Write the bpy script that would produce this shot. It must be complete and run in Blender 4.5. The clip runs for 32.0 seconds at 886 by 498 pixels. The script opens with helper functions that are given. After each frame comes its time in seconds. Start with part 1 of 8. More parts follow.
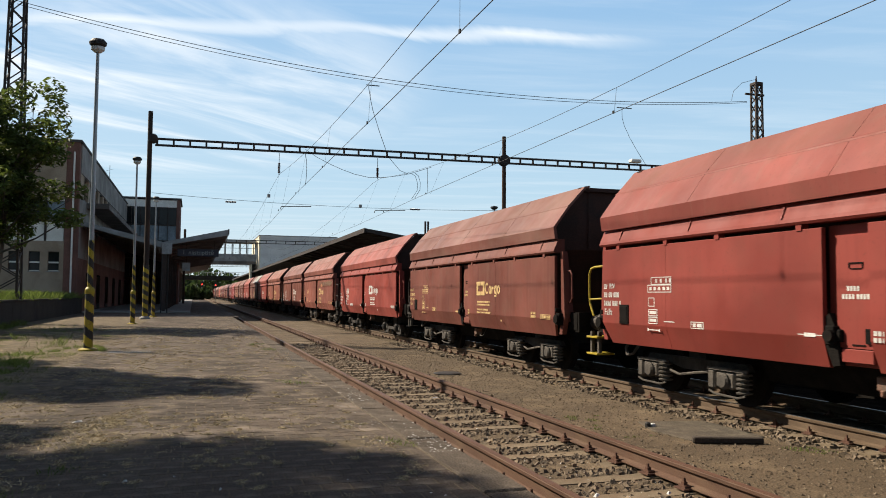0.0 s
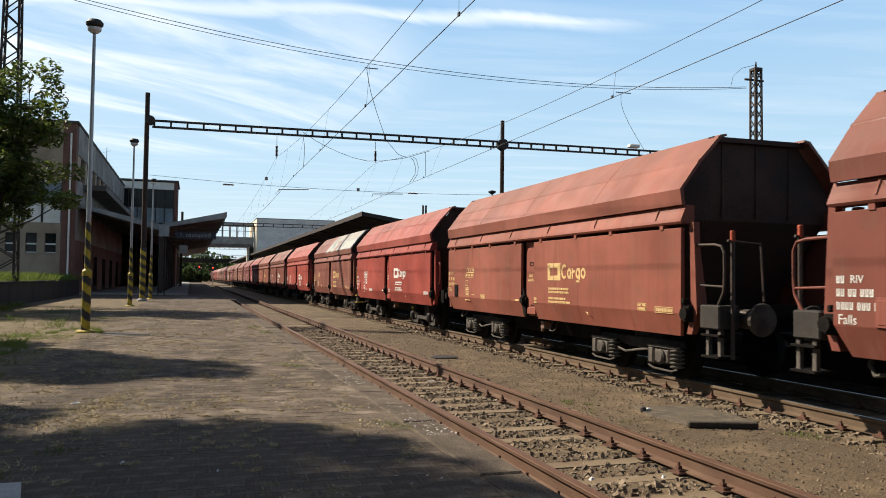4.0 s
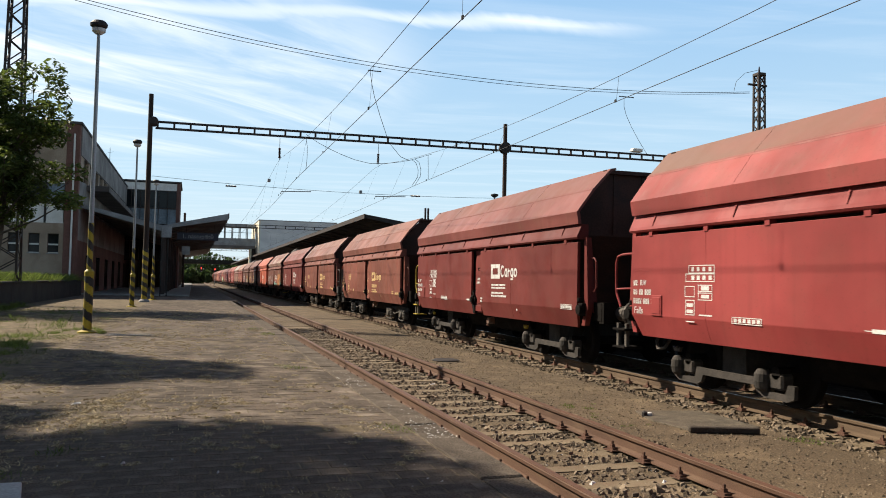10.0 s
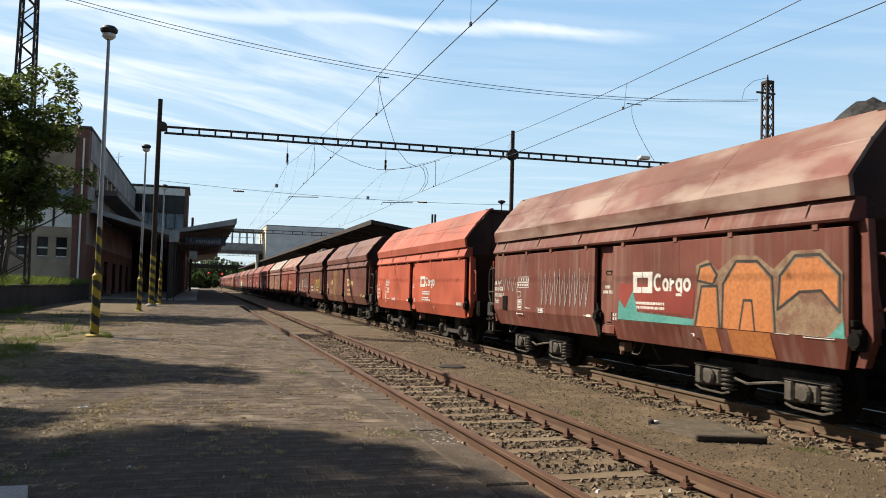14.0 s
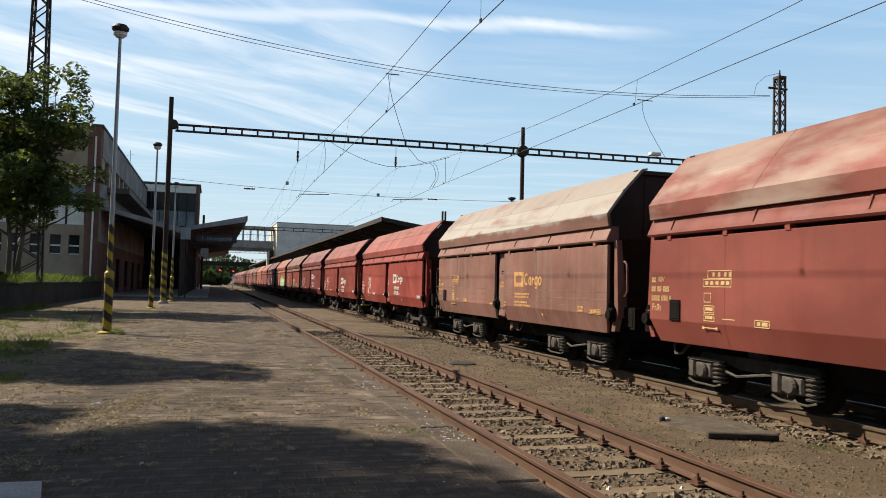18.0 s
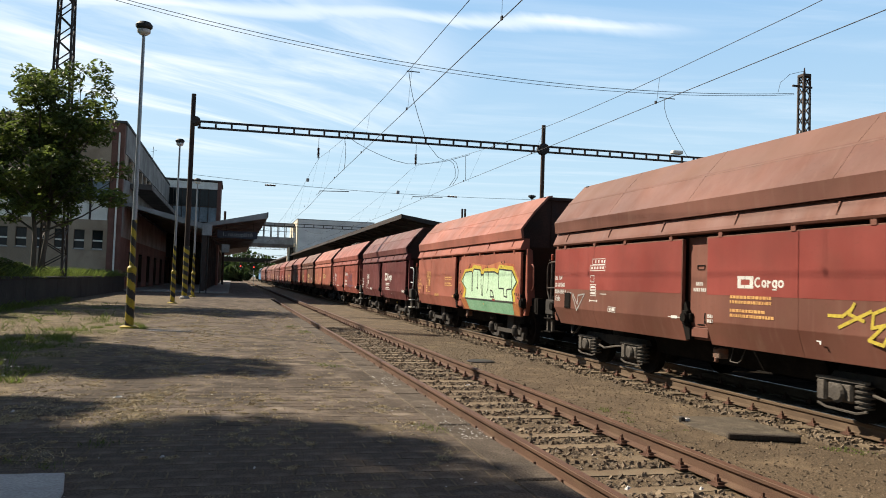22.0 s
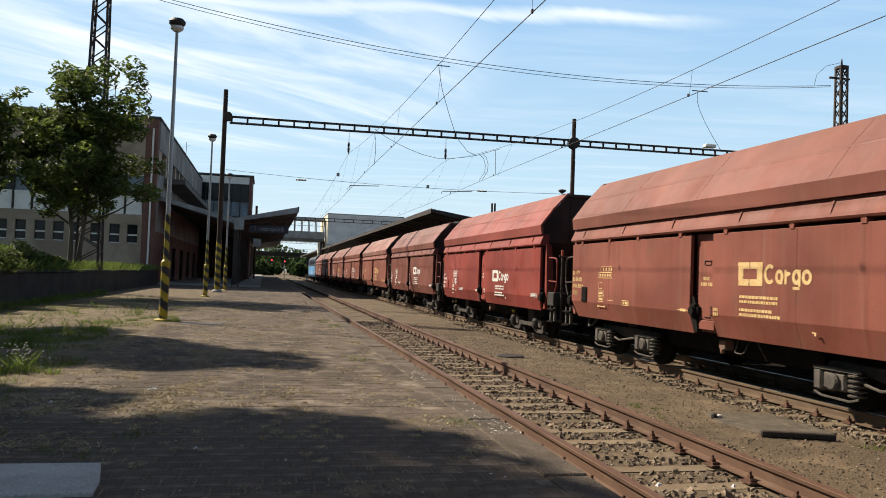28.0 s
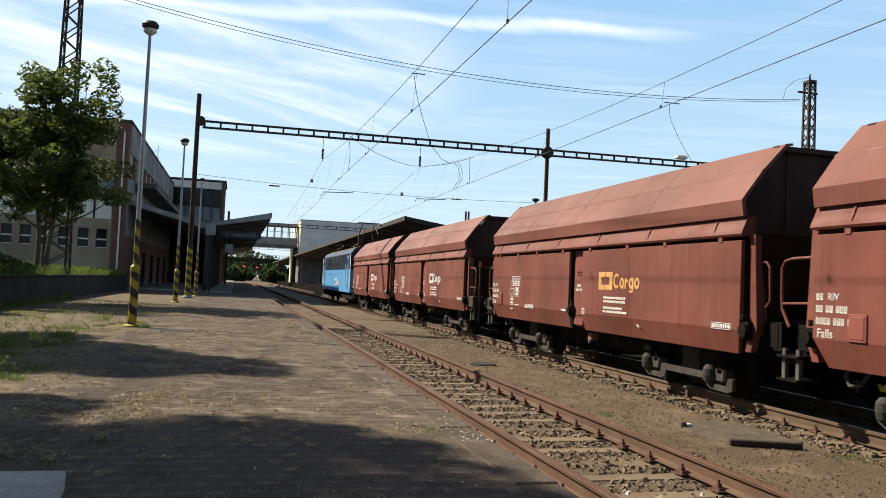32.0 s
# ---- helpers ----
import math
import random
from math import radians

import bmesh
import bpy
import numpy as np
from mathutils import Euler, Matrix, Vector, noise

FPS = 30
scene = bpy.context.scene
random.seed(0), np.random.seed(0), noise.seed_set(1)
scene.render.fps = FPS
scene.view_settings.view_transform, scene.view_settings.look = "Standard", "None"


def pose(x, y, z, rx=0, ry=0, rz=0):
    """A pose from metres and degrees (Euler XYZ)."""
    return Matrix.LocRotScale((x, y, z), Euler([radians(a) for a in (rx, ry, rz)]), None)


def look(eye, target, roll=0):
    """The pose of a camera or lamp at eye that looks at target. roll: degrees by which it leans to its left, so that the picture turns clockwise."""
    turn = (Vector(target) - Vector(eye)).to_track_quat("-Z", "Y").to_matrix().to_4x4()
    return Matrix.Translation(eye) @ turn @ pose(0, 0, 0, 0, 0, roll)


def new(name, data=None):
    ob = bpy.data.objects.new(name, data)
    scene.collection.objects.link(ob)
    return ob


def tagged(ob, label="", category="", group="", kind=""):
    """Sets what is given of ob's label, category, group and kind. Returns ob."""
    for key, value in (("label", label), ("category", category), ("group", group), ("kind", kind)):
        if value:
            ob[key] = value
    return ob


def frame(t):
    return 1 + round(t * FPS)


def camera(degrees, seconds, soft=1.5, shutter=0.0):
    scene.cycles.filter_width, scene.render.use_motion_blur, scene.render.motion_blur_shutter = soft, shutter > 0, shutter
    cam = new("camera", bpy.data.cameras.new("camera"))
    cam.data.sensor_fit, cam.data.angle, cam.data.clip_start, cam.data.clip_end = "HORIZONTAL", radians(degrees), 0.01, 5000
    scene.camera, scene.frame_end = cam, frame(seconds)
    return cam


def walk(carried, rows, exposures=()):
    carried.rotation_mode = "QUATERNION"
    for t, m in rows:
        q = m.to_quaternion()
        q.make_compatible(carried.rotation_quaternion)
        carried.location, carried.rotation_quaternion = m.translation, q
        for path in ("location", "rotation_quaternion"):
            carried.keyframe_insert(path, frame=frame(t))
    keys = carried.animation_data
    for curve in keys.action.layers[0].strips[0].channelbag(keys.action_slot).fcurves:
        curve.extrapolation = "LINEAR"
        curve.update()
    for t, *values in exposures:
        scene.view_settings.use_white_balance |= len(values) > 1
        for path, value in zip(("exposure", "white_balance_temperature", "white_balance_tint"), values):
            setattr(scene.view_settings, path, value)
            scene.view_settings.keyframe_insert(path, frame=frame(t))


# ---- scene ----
cam = camera(58.5, 32.0, soft=0.95, shutter=0.05)
EYE = (0.0, 0.0, 1.544)
# seconds, yaw, pitch, lean of the hand-held camera
TURNS = [
    (0.0, -17.48, 3.39, -0.41),
    (0.5, -16.76, 3.10, -0.98),
    (1.0, -16.45, 2.51, -1.14),
    (1.5, -16.69, 1.97, -1.05),
    (2.0, -17.16, 1.90, -0.98),
    (2.5, -17.27, 2.22, -0.87),
    (3.0, -17.61, 2.33, -0.66),
    (3.5, -17.60, 2.29, -0.78),
    (5.5, -18.03, 1.79, -0.60),
    (6.0, -17.77, 1.30, -1.02),
    (6.5, -17.33, 1.34, -1.26),
    (7.0, -17.55, 1.69, -1.25),
    (7.5, -17.86, 2.14, -1.02),
    (8.0, -17.94, 2.22, -1.08),
    (8.5, -17.86, 2.04, -1.26),
    (9.0, -17.51, 2.21, -1.22),
    (9.5, -17.54, 2.35, -1.09),
    (10.0, -17.54, 2.45, -1.15),
    (10.5, -17.56, 2.55, -1.08),
    (11.0, -17.42, 2.34, -1.39),
    (11.5, -17.38, 2.50, -1.44),
    (12.0, -17.30, 2.60, -1.44),
    (12.5, -17.36, 2.74, -1.32),
    (13.0, -17.41, 2.88, -1.42),
    (13.5, -17.20, 2.90, -1.57),
    (15.5, -16.74, 2.82, -1.34),
    (16.0, -16.52, 2.69, -1.56),
    (16.5, -16.30, 2.73, -1.65),
    (17.0, -16.35, 2.73, -1.70),
    (17.5, -16.33, 2.70, -1.40),
    (18.0, -16.32, 2.65, -1.48),
    (18.5, -16.20, 2.64, -1.64),
    (19.0, -16.05, 2.80, -1.73),
    (19.5, -15.86, 2.77, -1.57),
    (20.0, -15.65, 2.39, -1.79),
    (20.5, -15.45, 2.21, -1.82),
    (21.0, -15.23, 2.15, -1.85),
    (21.5, -15.00, 2.29, -1.92),
    (22.0, -14.93, 2.43, -1.94),
    (22.5, -14.93, 2.42, -1.80),
    (23.0, -15.20, 2.49, -1.73),
    (23.5, -15.01, 2.53, -2.11),
    (24.0, -14.46, 2.48, -2.31),
    (24.5, -14.21, 2.46, -2.08),
    (25.0, -14.08, 2.49, -2.03),
    (25.5, -13.94, 2.53, -2.04),
    (26.0, -13.45, 2.37, -2.14),
    (26.5, -12.70, 2.41, -2.13),
    (28.5, -12.81, 1.75, -2.12),
    (29.0, -12.59, 1.67, -2.49),
    (29.5, -12.94, 1.76, -2.19),
    (30.0, -13.79, 2.47, -1.91),
    (30.5, -13.51, 2.41, -2.21),
    (31.0, -13.01, 2.39, -2.75),
    (31.5, -13.34, 2.56, -2.84),
    (32.0, -14.73, 2.59, -2.59),
]
walk(cam, [(t, pose(*EYE, 90 + p, r, y)) for t, y, p, r in TURNS],
     exposures=[(0.0, 0.90), (2.0, 0.97), (6.0, 1.05), (8.0, 1.07), (10.0, 1.03), (12.0, 1.03), (16.0, 0.97), (18.0, 0.90), (20.0, 0.89), (21.0, 0.98), (22.0, 1.03), (23.0, 0.92), (24.0, 1.01), (26.0, 1.0), (29.0, 1.05), (32.0, 1.08)])

# ---- world and sun ----
SUN_DIR = Vector((-0.75, 0.66, 0.84)).normalized()
world = bpy.data.worlds.new("sky")
scene.world = world
world.use_nodes = True
wn = world.node_tree
wn.nodes.clear()

sky = wn.nodes.new("ShaderNodeTexSky")
sky.sky_type = "NISHITA"
sky.sun_disc = False
sky.sun_elevation = math.asin(SUN_DIR.z)
sky.sun_rotation = math.atan2(SUN_DIR.x, SUN_DIR.y)
sky.air_density, sky.dust_density, sky.ozone_density = 1.0, 1.2, 1.5
tc = wn.nodes.new("ShaderNodeTexCoord")
sep = wn.nodes.new("ShaderNodeSeparateXYZ")
wn.links.new(tc.outputs["Generated"], sep.inputs[0])
up = wn.nodes.new("ShaderNodeMath")
up.operation = "MAXIMUM"
up.inputs[1].default_value = 0.02
wn.links.new(sep.outputs["Z"], up.inputs[0])
flat = []
for axis in "XY":
    dv = wn.nodes.new("ShaderNodeMath")
    dv.operation = "DIVIDE"
    wn.links.new(sep.outputs[axis], dv.inputs[0])
    wn.links.new(up.outputs[0], dv.inputs[1])
    flat.append(dv)
com = wn.nodes.new("ShaderNodeCombineXYZ")
wn.links.new(flat[0].outputs[0], com.inputs[0])
wn.links.new(flat[1].outputs[0], com.inputs[1])


def cirrus(turn, sx, sy, scale, lo, hi, detail=6.0, rough=0.55, dist=0.4, shift=(0, 0, 0)):
    mp = wn.nodes.new("ShaderNodeMapping")
    mp.vector_type = "TEXTURE"
    mp.inputs["Rotation"].default_value = (0, 0, radians(turn))
    mp.inputs["Scale"].default_value = (1 / sx, 1 / sy, 1)
    mp.inputs["Location"].default_value = shift
    wn.links.new(com.outputs[0], mp.inputs[0])
    nz = wn.nodes.new("ShaderNodeTexNoise")
    nz.inputs["Scale"].default_value = scale
    nz.inputs["Detail"].default_value = detail
    nz.inputs["Roughness"].default_value = rough
    nz.inputs["Distortion"].default_value = dist
    wn.links.new(mp.outputs[0], nz.inputs["Vector"])
    mr = wn.nodes.new("ShaderNodeMapRange")
    mr.interpolation_type = "SMOOTHSTEP"
    mr.inputs["From Min"].default_value = lo
    mr.inputs["From Max"].default_value = hi
    wn.links.new(nz.outputs["Fac"], mr.inputs["Value"])
    return mr


def wmath(op, a, b=None):
    n = wn.nodes.new("ShaderNodeMath")
    n.operation = op
    for k, v in enumerate((a, b)):
        if isinstance(v, (int, float)):
            n.inputs[k].default_value = v
        elif v is not None:
            wn.links.new(v, n.inputs[k])
    return n.outputs[0]


def wramp(v, lo, hi):
    r = wn.nodes.new("ShaderNodeMapRange")
    r.interpolation_type = "SMOOTHSTEP"
    r.inputs["From Min"].default_value, r.inputs["From Max"].default_value = lo, hi
    wn.links.new(v, r.inputs["Value"])
    return r.outputs[0]


fx, fy = flat[0].outputs[0], flat[1].outputs[0]
soft = cirrus(42, 0.30, 1.15, 1.5, 0.36, 0.72, 7.0, 0.6, 0.6).outputs[0]
wisp = cirrus(-14, 0.30, 1.3, 2.2, 0.42, 0.80, 7.0, 0.6, 0.5, (2, 1, 0)).outputs[0]
# a broad veil of cirrus over the station, thinning out to the south
dx, dy = wmath("DIVIDE", wmath("ADD", fx, 0.25), 1.25), wmath("DIVIDE", wmath("SUBTRACT", fy, 4.6), 2.1)
veil = wmath("SUBTRACT", 1.0, wramp(wmath("ADD", wmath("MULTIPLY", dx, dx), wmath("MULTIPLY", dy, dy)), 0.1, 1.6))
veil = wmath("MULTIPLY", veil, wmath("ADD", wmath("MULTIPLY", soft, 1.0), 0.06))
# one long thin streak higher up
warp = wmath("MULTIPLY", wmath("SUBTRACT", soft, 0.5), 0.10)
off = wmath("ABSOLUTE", wmath("ADD", wmath("ADD", fy, wmath("MULTIPLY", fx, 0.2)), wmath("SUBTRACT", warp, 3.0)))
streak = wmath("SUBTRACT", 1.0, wramp(off, 0.0, 0.14))
streak = wmath("MULTIPLY", streak, wmath("SUBTRACT", 1.0, wramp(wmath("ABSOLUTE", wmath("SUBTRACT", fx, 0.4)), 0.8, 1.45)))
streak = wmath("MULTIPLY", streak, wmath("ADD", wmath("MULTIPLY", wisp, 0.7), 0.6))
cover = wmath("MAXIMUM", wmath("MAXIMUM", veil, streak), wmath("MULTIPLY", wisp, 0.22))
mixc = wn.nodes.new("ShaderNodeMix")
mixc.data_type = "RGBA"
wn.links.new(wmath("MULTIPLY", cover, 0.9), mixc.inputs[0])
band = wn.nodes.new("ShaderNodeMix")
band.data_type = "RGBA"
wn.links.new(wmath("MULTIPLY", wmath("SUBTRACT", 1.0, wramp(sep.outputs["Z"], 0.36, 0.5)), 0.85), band.inputs[0])
wn.links.new(sky.outputs[0], band.inputs[6])
low_sky = wn.nodes.new("ShaderNodeValToRGB")
low_sky.color_ramp.elements[0].color, low_sky.color_ramp.elements[1].color = (0.72, 0.86, 0.93, 1), (0.36, 0.61, 0.90, 1)
low_sky.color_ramp.elements[1].position = 0.34
mid_sky = low_sky.color_ramp.elements.new(0.13)
mid_sky.color = (0.55, 0.77, 0.93, 1)
wn.links.new(sep.outputs["Z"], low_sky.inputs[0])
bright = wn.nodes.new("ShaderNodeVectorMath")
bright.operation = "SCALE"
bright.inputs["Scale"].default_value = 10.85
wn.links.new(low_sky.outputs[0], bright.inputs[0])
wn.links.new(bright.outputs[0], band.inputs[7])
wn.links.new(band.outputs[2], mixc.inputs[6])
mixc.inputs[7].default_value = (11.5, 11.9, 12.1, 1)
bg = wn.nodes.new("ShaderNodeBackground")
bg.inputs["Strength"].default_value = 0.05
wn.links.new(mixc.outputs[2], bg.inputs[0])
wo = wn.nodes.new("ShaderNodeOutputWorld")
wn.links.new(bg.outputs[0], wo.inputs[0])

sun = new("sun", bpy.data.lights.new("sun", "SUN"))
sun.data.energy, sun.data.angle, sun.data.color = 5.0, radians(0.8), (1.0, 0.88, 0.71)
sun.matrix_world = look(SUN_DIR * 50, (0, 0, 0))


# ---- materials ----
def surface(name, c1, c2, scale=2.0, rough=0.8, metal=0.0, bump=0.3, fine=40.0, stretch=(1, 1, 1), c3=None, amount=0.5,
            vary=0.0, spec=0.3, edge=(0.4, 0.62), fade=0.35):
    """A two-scale procedural surface: patches of c1 and c2, fine grain and relief, stains of c3."""
    m = bpy.data.materials.new(name)
    m.use_nodes = True
    nt = m.node_tree
    b = nt.nodes["Principled BSDF"]
    co = nt.nodes.new("ShaderNodeTexCoord")
    mp = nt.nodes.new("ShaderNodeMapping")
    mp.inputs["Scale"].default_value = stretch
    nt.links.new(co.outputs["Object"], mp.inputs[0])

    def noise_at(sc, detail=5.0, vec=mp):
        n = nt.nodes.new("ShaderNodeTexNoise")
        n.inputs["Scale"].default_value = sc
        n.inputs["Detail"].default_value = detail
        nt.links.new(vec.outputs[0 if vec is mp else "Object"], n.inputs["Vector"])
        return n

    def mix(fac, a, bb, mode="MIX"):
        x = nt.nodes.new("ShaderNodeMix")
        x.data_type, x.blend_type = "RGBA", mode
        for sock, v in ((x.inputs[0], fac), (x.inputs[6], a), (x.inputs[7], bb)):
            if isinstance(v, tuple):
                sock.default_value = (*v, 1)
            elif isinstance(v, (int, float)):
                sock.default_value = v
            else:
                nt.links.new(v, sock)
        return x.outputs[2]

    def ramp(out, lo, hi):
        r = nt.nodes.new("ShaderNodeMapRange")
        r.inputs["From Min"].default_value, r.inputs["From Max"].default_value = lo, hi
        nt.links.new(out, r.inputs["Value"])
        return r.outputs[0]

    big = noise_at(scale)
    col = mix(ramp(big.outputs["Fac"], *edge), c1, c2)
    grain = noise_at(fine, 3.0, co)
    g = ramp(grain.outputs["Fac"], 0.3, 0.7)
    dark = tuple(v * (1 - fade) for v in (1, 1, 1))
    col = mix(1.0, col, mix(g, dark, (1, 1, 1)), "MULTIPLY")
    if c3:
        st = noise_at(scale * 2.7 + 0.13, 8.0)
        fac = nt.nodes.new("ShaderNodeMath")
        fac.operation = "MULTIPLY"
        fac.inputs[1].default_value = amount
        nt.links.new(ramp(st.outputs["Fac"], 0.5, 0.7), fac.inputs[0])
        col = mix(fac.outputs[0], col, c3)
    if vary:
        oi = nt.nodes.new("ShaderNodeObjectInfo")
        ge = nt.nodes.new("ShaderNodeNewGeometry")
        ad = nt.nodes.new("ShaderNodeMath")
        ad.operation = "ADD"
        nt.links.new(oi.outputs["Random"], ad.inputs[0])
        nt.links.new(ge.outputs["Random Per Island"], ad.inputs[1])
        fr = nt.nodes.new("ShaderNodeMath")
        fr.operation = "FRACT"
        nt.links.new(ad.outputs[0], fr.inputs[0])
        col = mix(1.0, col, mix(fr.outputs[0], (1 - vary,) * 3, (1 + vary,) * 3), "MULTIPLY")
    nt.links.new(col, b.inputs["Base Color"])
    rr = nt.nodes.new("ShaderNodeMapRange")
    rr.inputs["To Min"].default_value, rr.inputs["To Max"].default_value = max(rough - 0.12, 0.02), min(rough + 0.12, 1)
    nt.links.new(big.outputs["Fac"], rr.inputs["Value"])
    nt.links.new(rr.outputs[0], b.inputs["Roughness"])
    b.inputs["Metallic"].default_value = metal
    b.inputs["Specular IOR Level"].default_value = spec
    if bump:
        bp = nt.nodes.new("ShaderNodeBump")
        bp.inputs["Strength"].default_value = bump
        bp.inputs["Distance"].default_value = 0.02
        nt.links.new(grain.outputs["Fac"], bp.inputs["Height"])
        nt.links.new(bp.outputs[0], b.inputs["Normal"])
    return m


def glow(name, color, strength):
    m = bpy.data.materials.new(name)
    m.use_nodes = True
    b = m.node_tree.nodes["Principled BSDF"]
    b.inputs["Base Color"].default_value = (*color, 1)
    b.inputs["Emission Color"].default_value = (*color, 1)
    b.inputs["Emission Strength"].default_value = strength
    return m


def glassy(name, tint=(0.012, 0.014, 0.015), rough=0.06):
    m = surface(name, tint, tuple(v * 1.6 for v in tint), 0.6, rough, bump=0.02, fine=6, spec=0.15)
    return m


M = {}
M["ground"] = surface("gravelly earth", (0.148, 0.104, 0.0595), (0.118, 0.083, 0.048), 0.55, 0.95, bump=1.0, fine=55, c3=(0.185, 0.134, 0.080), amount=0.6, fade=0.75)
M["ballast"] = surface("ballast bed", (0.105, 0.078, 0.052), (0.060, 0.043, 0.028), 9.0, 0.95, bump=1.0, fine=34, c3=(0.16, 0.125, 0.085), amount=0.7, fade=0.7)
# ballast coloured nearly black to hold the shade under and behind the train
M["shade_bed"] = surface("ballast with train shade painted in", (0.022, 0.018, 0.014), (0.014, 0.012, 0.010), 1.6, 0.98, bump=1.0, fine=26, c3=(0.04, 0.032, 0.024), amount=0.5, fade=0.6, spec=0.0)
M["stone"] = surface("ballast stone", (0.175, 0.134, 0.092), (0.112, 0.081, 0.054), 3.0, 0.9, bump=0.4, fine=60, vary=0.5)
M["gravel"] = surface("fine gravel", (0.19, 0.148, 0.10), (0.085, 0.062, 0.04), 9.0, 0.9, bump=0.3, fine=70, vary=0.55)
M["sleeper"] = surface("concrete sleeper", (0.205, 0.157, 0.101), (0.150, 0.112, 0.070), 3.0, 0.9, bump=0.4, fine=70, c3=(0.1265, 0.0806, 0.0501), amount=0.6, vary=0.12)
M["rust"] = surface("rusty rail", (0.108, 0.058, 0.036), (0.078, 0.042, 0.027), 4.0, 0.8, metal=0.1, bump=0.3, fine=90, stretch=(1, 0.2, 1), c3=(0.1235, 0.08, 0.048), amount=0.5)
M["rusttop"] = surface("weathered rail head", (0.150, 0.080, 0.050), (0.115, 0.060, 0.038), 5.0, 0.6, metal=0.3, bump=0.15, fine=80, stretch=(1, 0.1, 1))
M["dustrail"] = surface("dusty rail", (0.115, 0.077, 0.047), (0.092, 0.060, 0.037), 4.0, 0.85, metal=0.1, bump=0.3, fine=90, stretch=(1, 0.2, 1), c3=(0.15, 0.105, 0.068), amount=0.5)
M["railtop"] = surface("polished rail head", (0.42, 0.40, 0.38), (0.32, 0.30, 0.28), 5.0, 0.35, metal=1.0, bump=0.05, fine=80, stretch=(1, 0.1, 1))
M["clip"] = surface("rusty clip", (0.12, 0.06, 0.04), (0.09, 0.045, 0.03), 9.0, 0.8, metal=0.2, bump=0.3, fine=90)
M["block"] = surface("paving block", (0.140, 0.108, 0.083), (0.074, 0.058, 0.045), 1.1, 0.94, bump=0.9, fine=62, c3=(0.245, 0.200, 0.156), amount=0.6, vary=0.15, fade=0.62, spec=0.15)
M["joint"] = surface("sandy joint", (0.095, 0.075, 0.052), (0.165, 0.130, 0.086), 2.6, 0.95, bump=0.8, fine=60, c3=(0.225, 0.178, 0.112), amount=0.6, spec=0.1)
M["dirt"] = surface("trodden earth", (0.105, 0.083, 0.053), (0.072, 0.058, 0.038), 0.9, 0.95, bump=1.0, fine=50, c3=(0.17, 0.135, 0.08), amount=0.7, fade=0.72, spec=0.1)
M["edge"] = surface("edge slab", (0.105, 0.083, 0.063), (0.135, 0.108, 0.083), 1.8, 0.93, bump=0.6, fine=60, c3=(0.19, 0.158, 0.125), amount=0.5, vary=0.1, fade=0.7, spec=0.15)
M["pale_concrete"] = surface("pale concrete", (0.294, 0.28, 0.259), (0.252, 0.2415, 0.224), 2.0, 0.85, bump=0.3, fine=60, c3=(0.175, 0.168, 0.154), amount=0.4)
# concrete darkened to carry the shade of the wall's face away from the sun
M["concrete"] = surface("concrete darkened for shade", (0.02822, 0.02225, 0.01573), (0.02029, 0.01612, 0.01132), 0.9, 0.92, bump=0.5, fine=40, c3=(0.0388, 0.03067, 0.02139), amount=0.4)
M["slab"] = surface("old slab concrete", (0.115, 0.092, 0.065), (0.078, 0.064, 0.046), 2.2, 0.94, bump=0.8, fine=55, c3=(0.15, 0.125, 0.09), amount=0.6, fade=0.55)
M["whiteslab"] = surface("whitewashed concrete", (0.50, 0.49, 0.46), (0.42, 0.41, 0.385), 2.0, 0.85, bump=0.4, fine=50, c3=(0.25, 0.235, 0.21), amount=0.5)
M["sooty"] = surface("sooty parapet", (0.3, 0.285, 0.2625), (0.195, 0.183, 0.168), 0.6, 0.85, bump=0.2, fine=20, c3=(0.135, 0.12, 0.108), amount=0.5)
M["grass"] = surface("grass blades", (0.1437, 0.1898, 0.04025), (0.09775, 0.138, 0.0276), 1.5, 0.7, bump=0, fine=30, vary=0.4)
M["straw"] = surface("dry grass", (0.46, 0.375, 0.225), (0.36, 0.285, 0.16), 2.0, 0.8, bump=0, fine=30, vary=0.35)
M["turf"] = surface("turf", (0.0525, 0.075, 0.021), (0.0375, 0.0562, 0.015), 0.8, 0.95, bump=0.8, fine=25, c3=(0.09, 0.09, 0.0375), amount=0.5)
M["leaf"] = surface("leaf", (0.110, 0.146, 0.030), (0.056, 0.082, 0.018), 0.7, 0.55, bump=0, fine=20, vary=0.45, spec=0.4)
M["leaf_far"] = surface("distant leaf", (0.046, 0.074, 0.023), (0.031, 0.052, 0.016), 0.3, 0.7, bump=0, fine=10, vary=0.35)
M["bark"] = surface("bark", (0.10, 0.08, 0.06), (0.065, 0.052, 0.04), 3.0, 0.95, bump=0.8, fine=30, stretch=(1, 1, 0.25))
M["steel"] = surface("dark weathered steel", (0.035, 0.028, 0.025), (0.055, 0.04, 0.033), 1.2, 0.7, metal=0.2, bump=0.2, fine=50, c3=(0.09, 0.05, 0.035), amount=0.4)
M["rustpole"] = surface("rusting pole paint", (0.0275, 0.0175, 0.014), (0.055, 0.03, 0.02), 1.0, 0.8, metal=0.1, bump=0.3, fine=40, stretch=(1, 1, 0.3), c3=(0.08, 0.0425, 0.025), amount=0.5)
M["galv"] = surface("galvanised pole", (0.322, 0.322, 0.322), (0.252, 0.252, 0.2555), 1.5, 0.45, metal=0.6, bump=0.1, fine=50, stretch=(1, 1, 0.2))
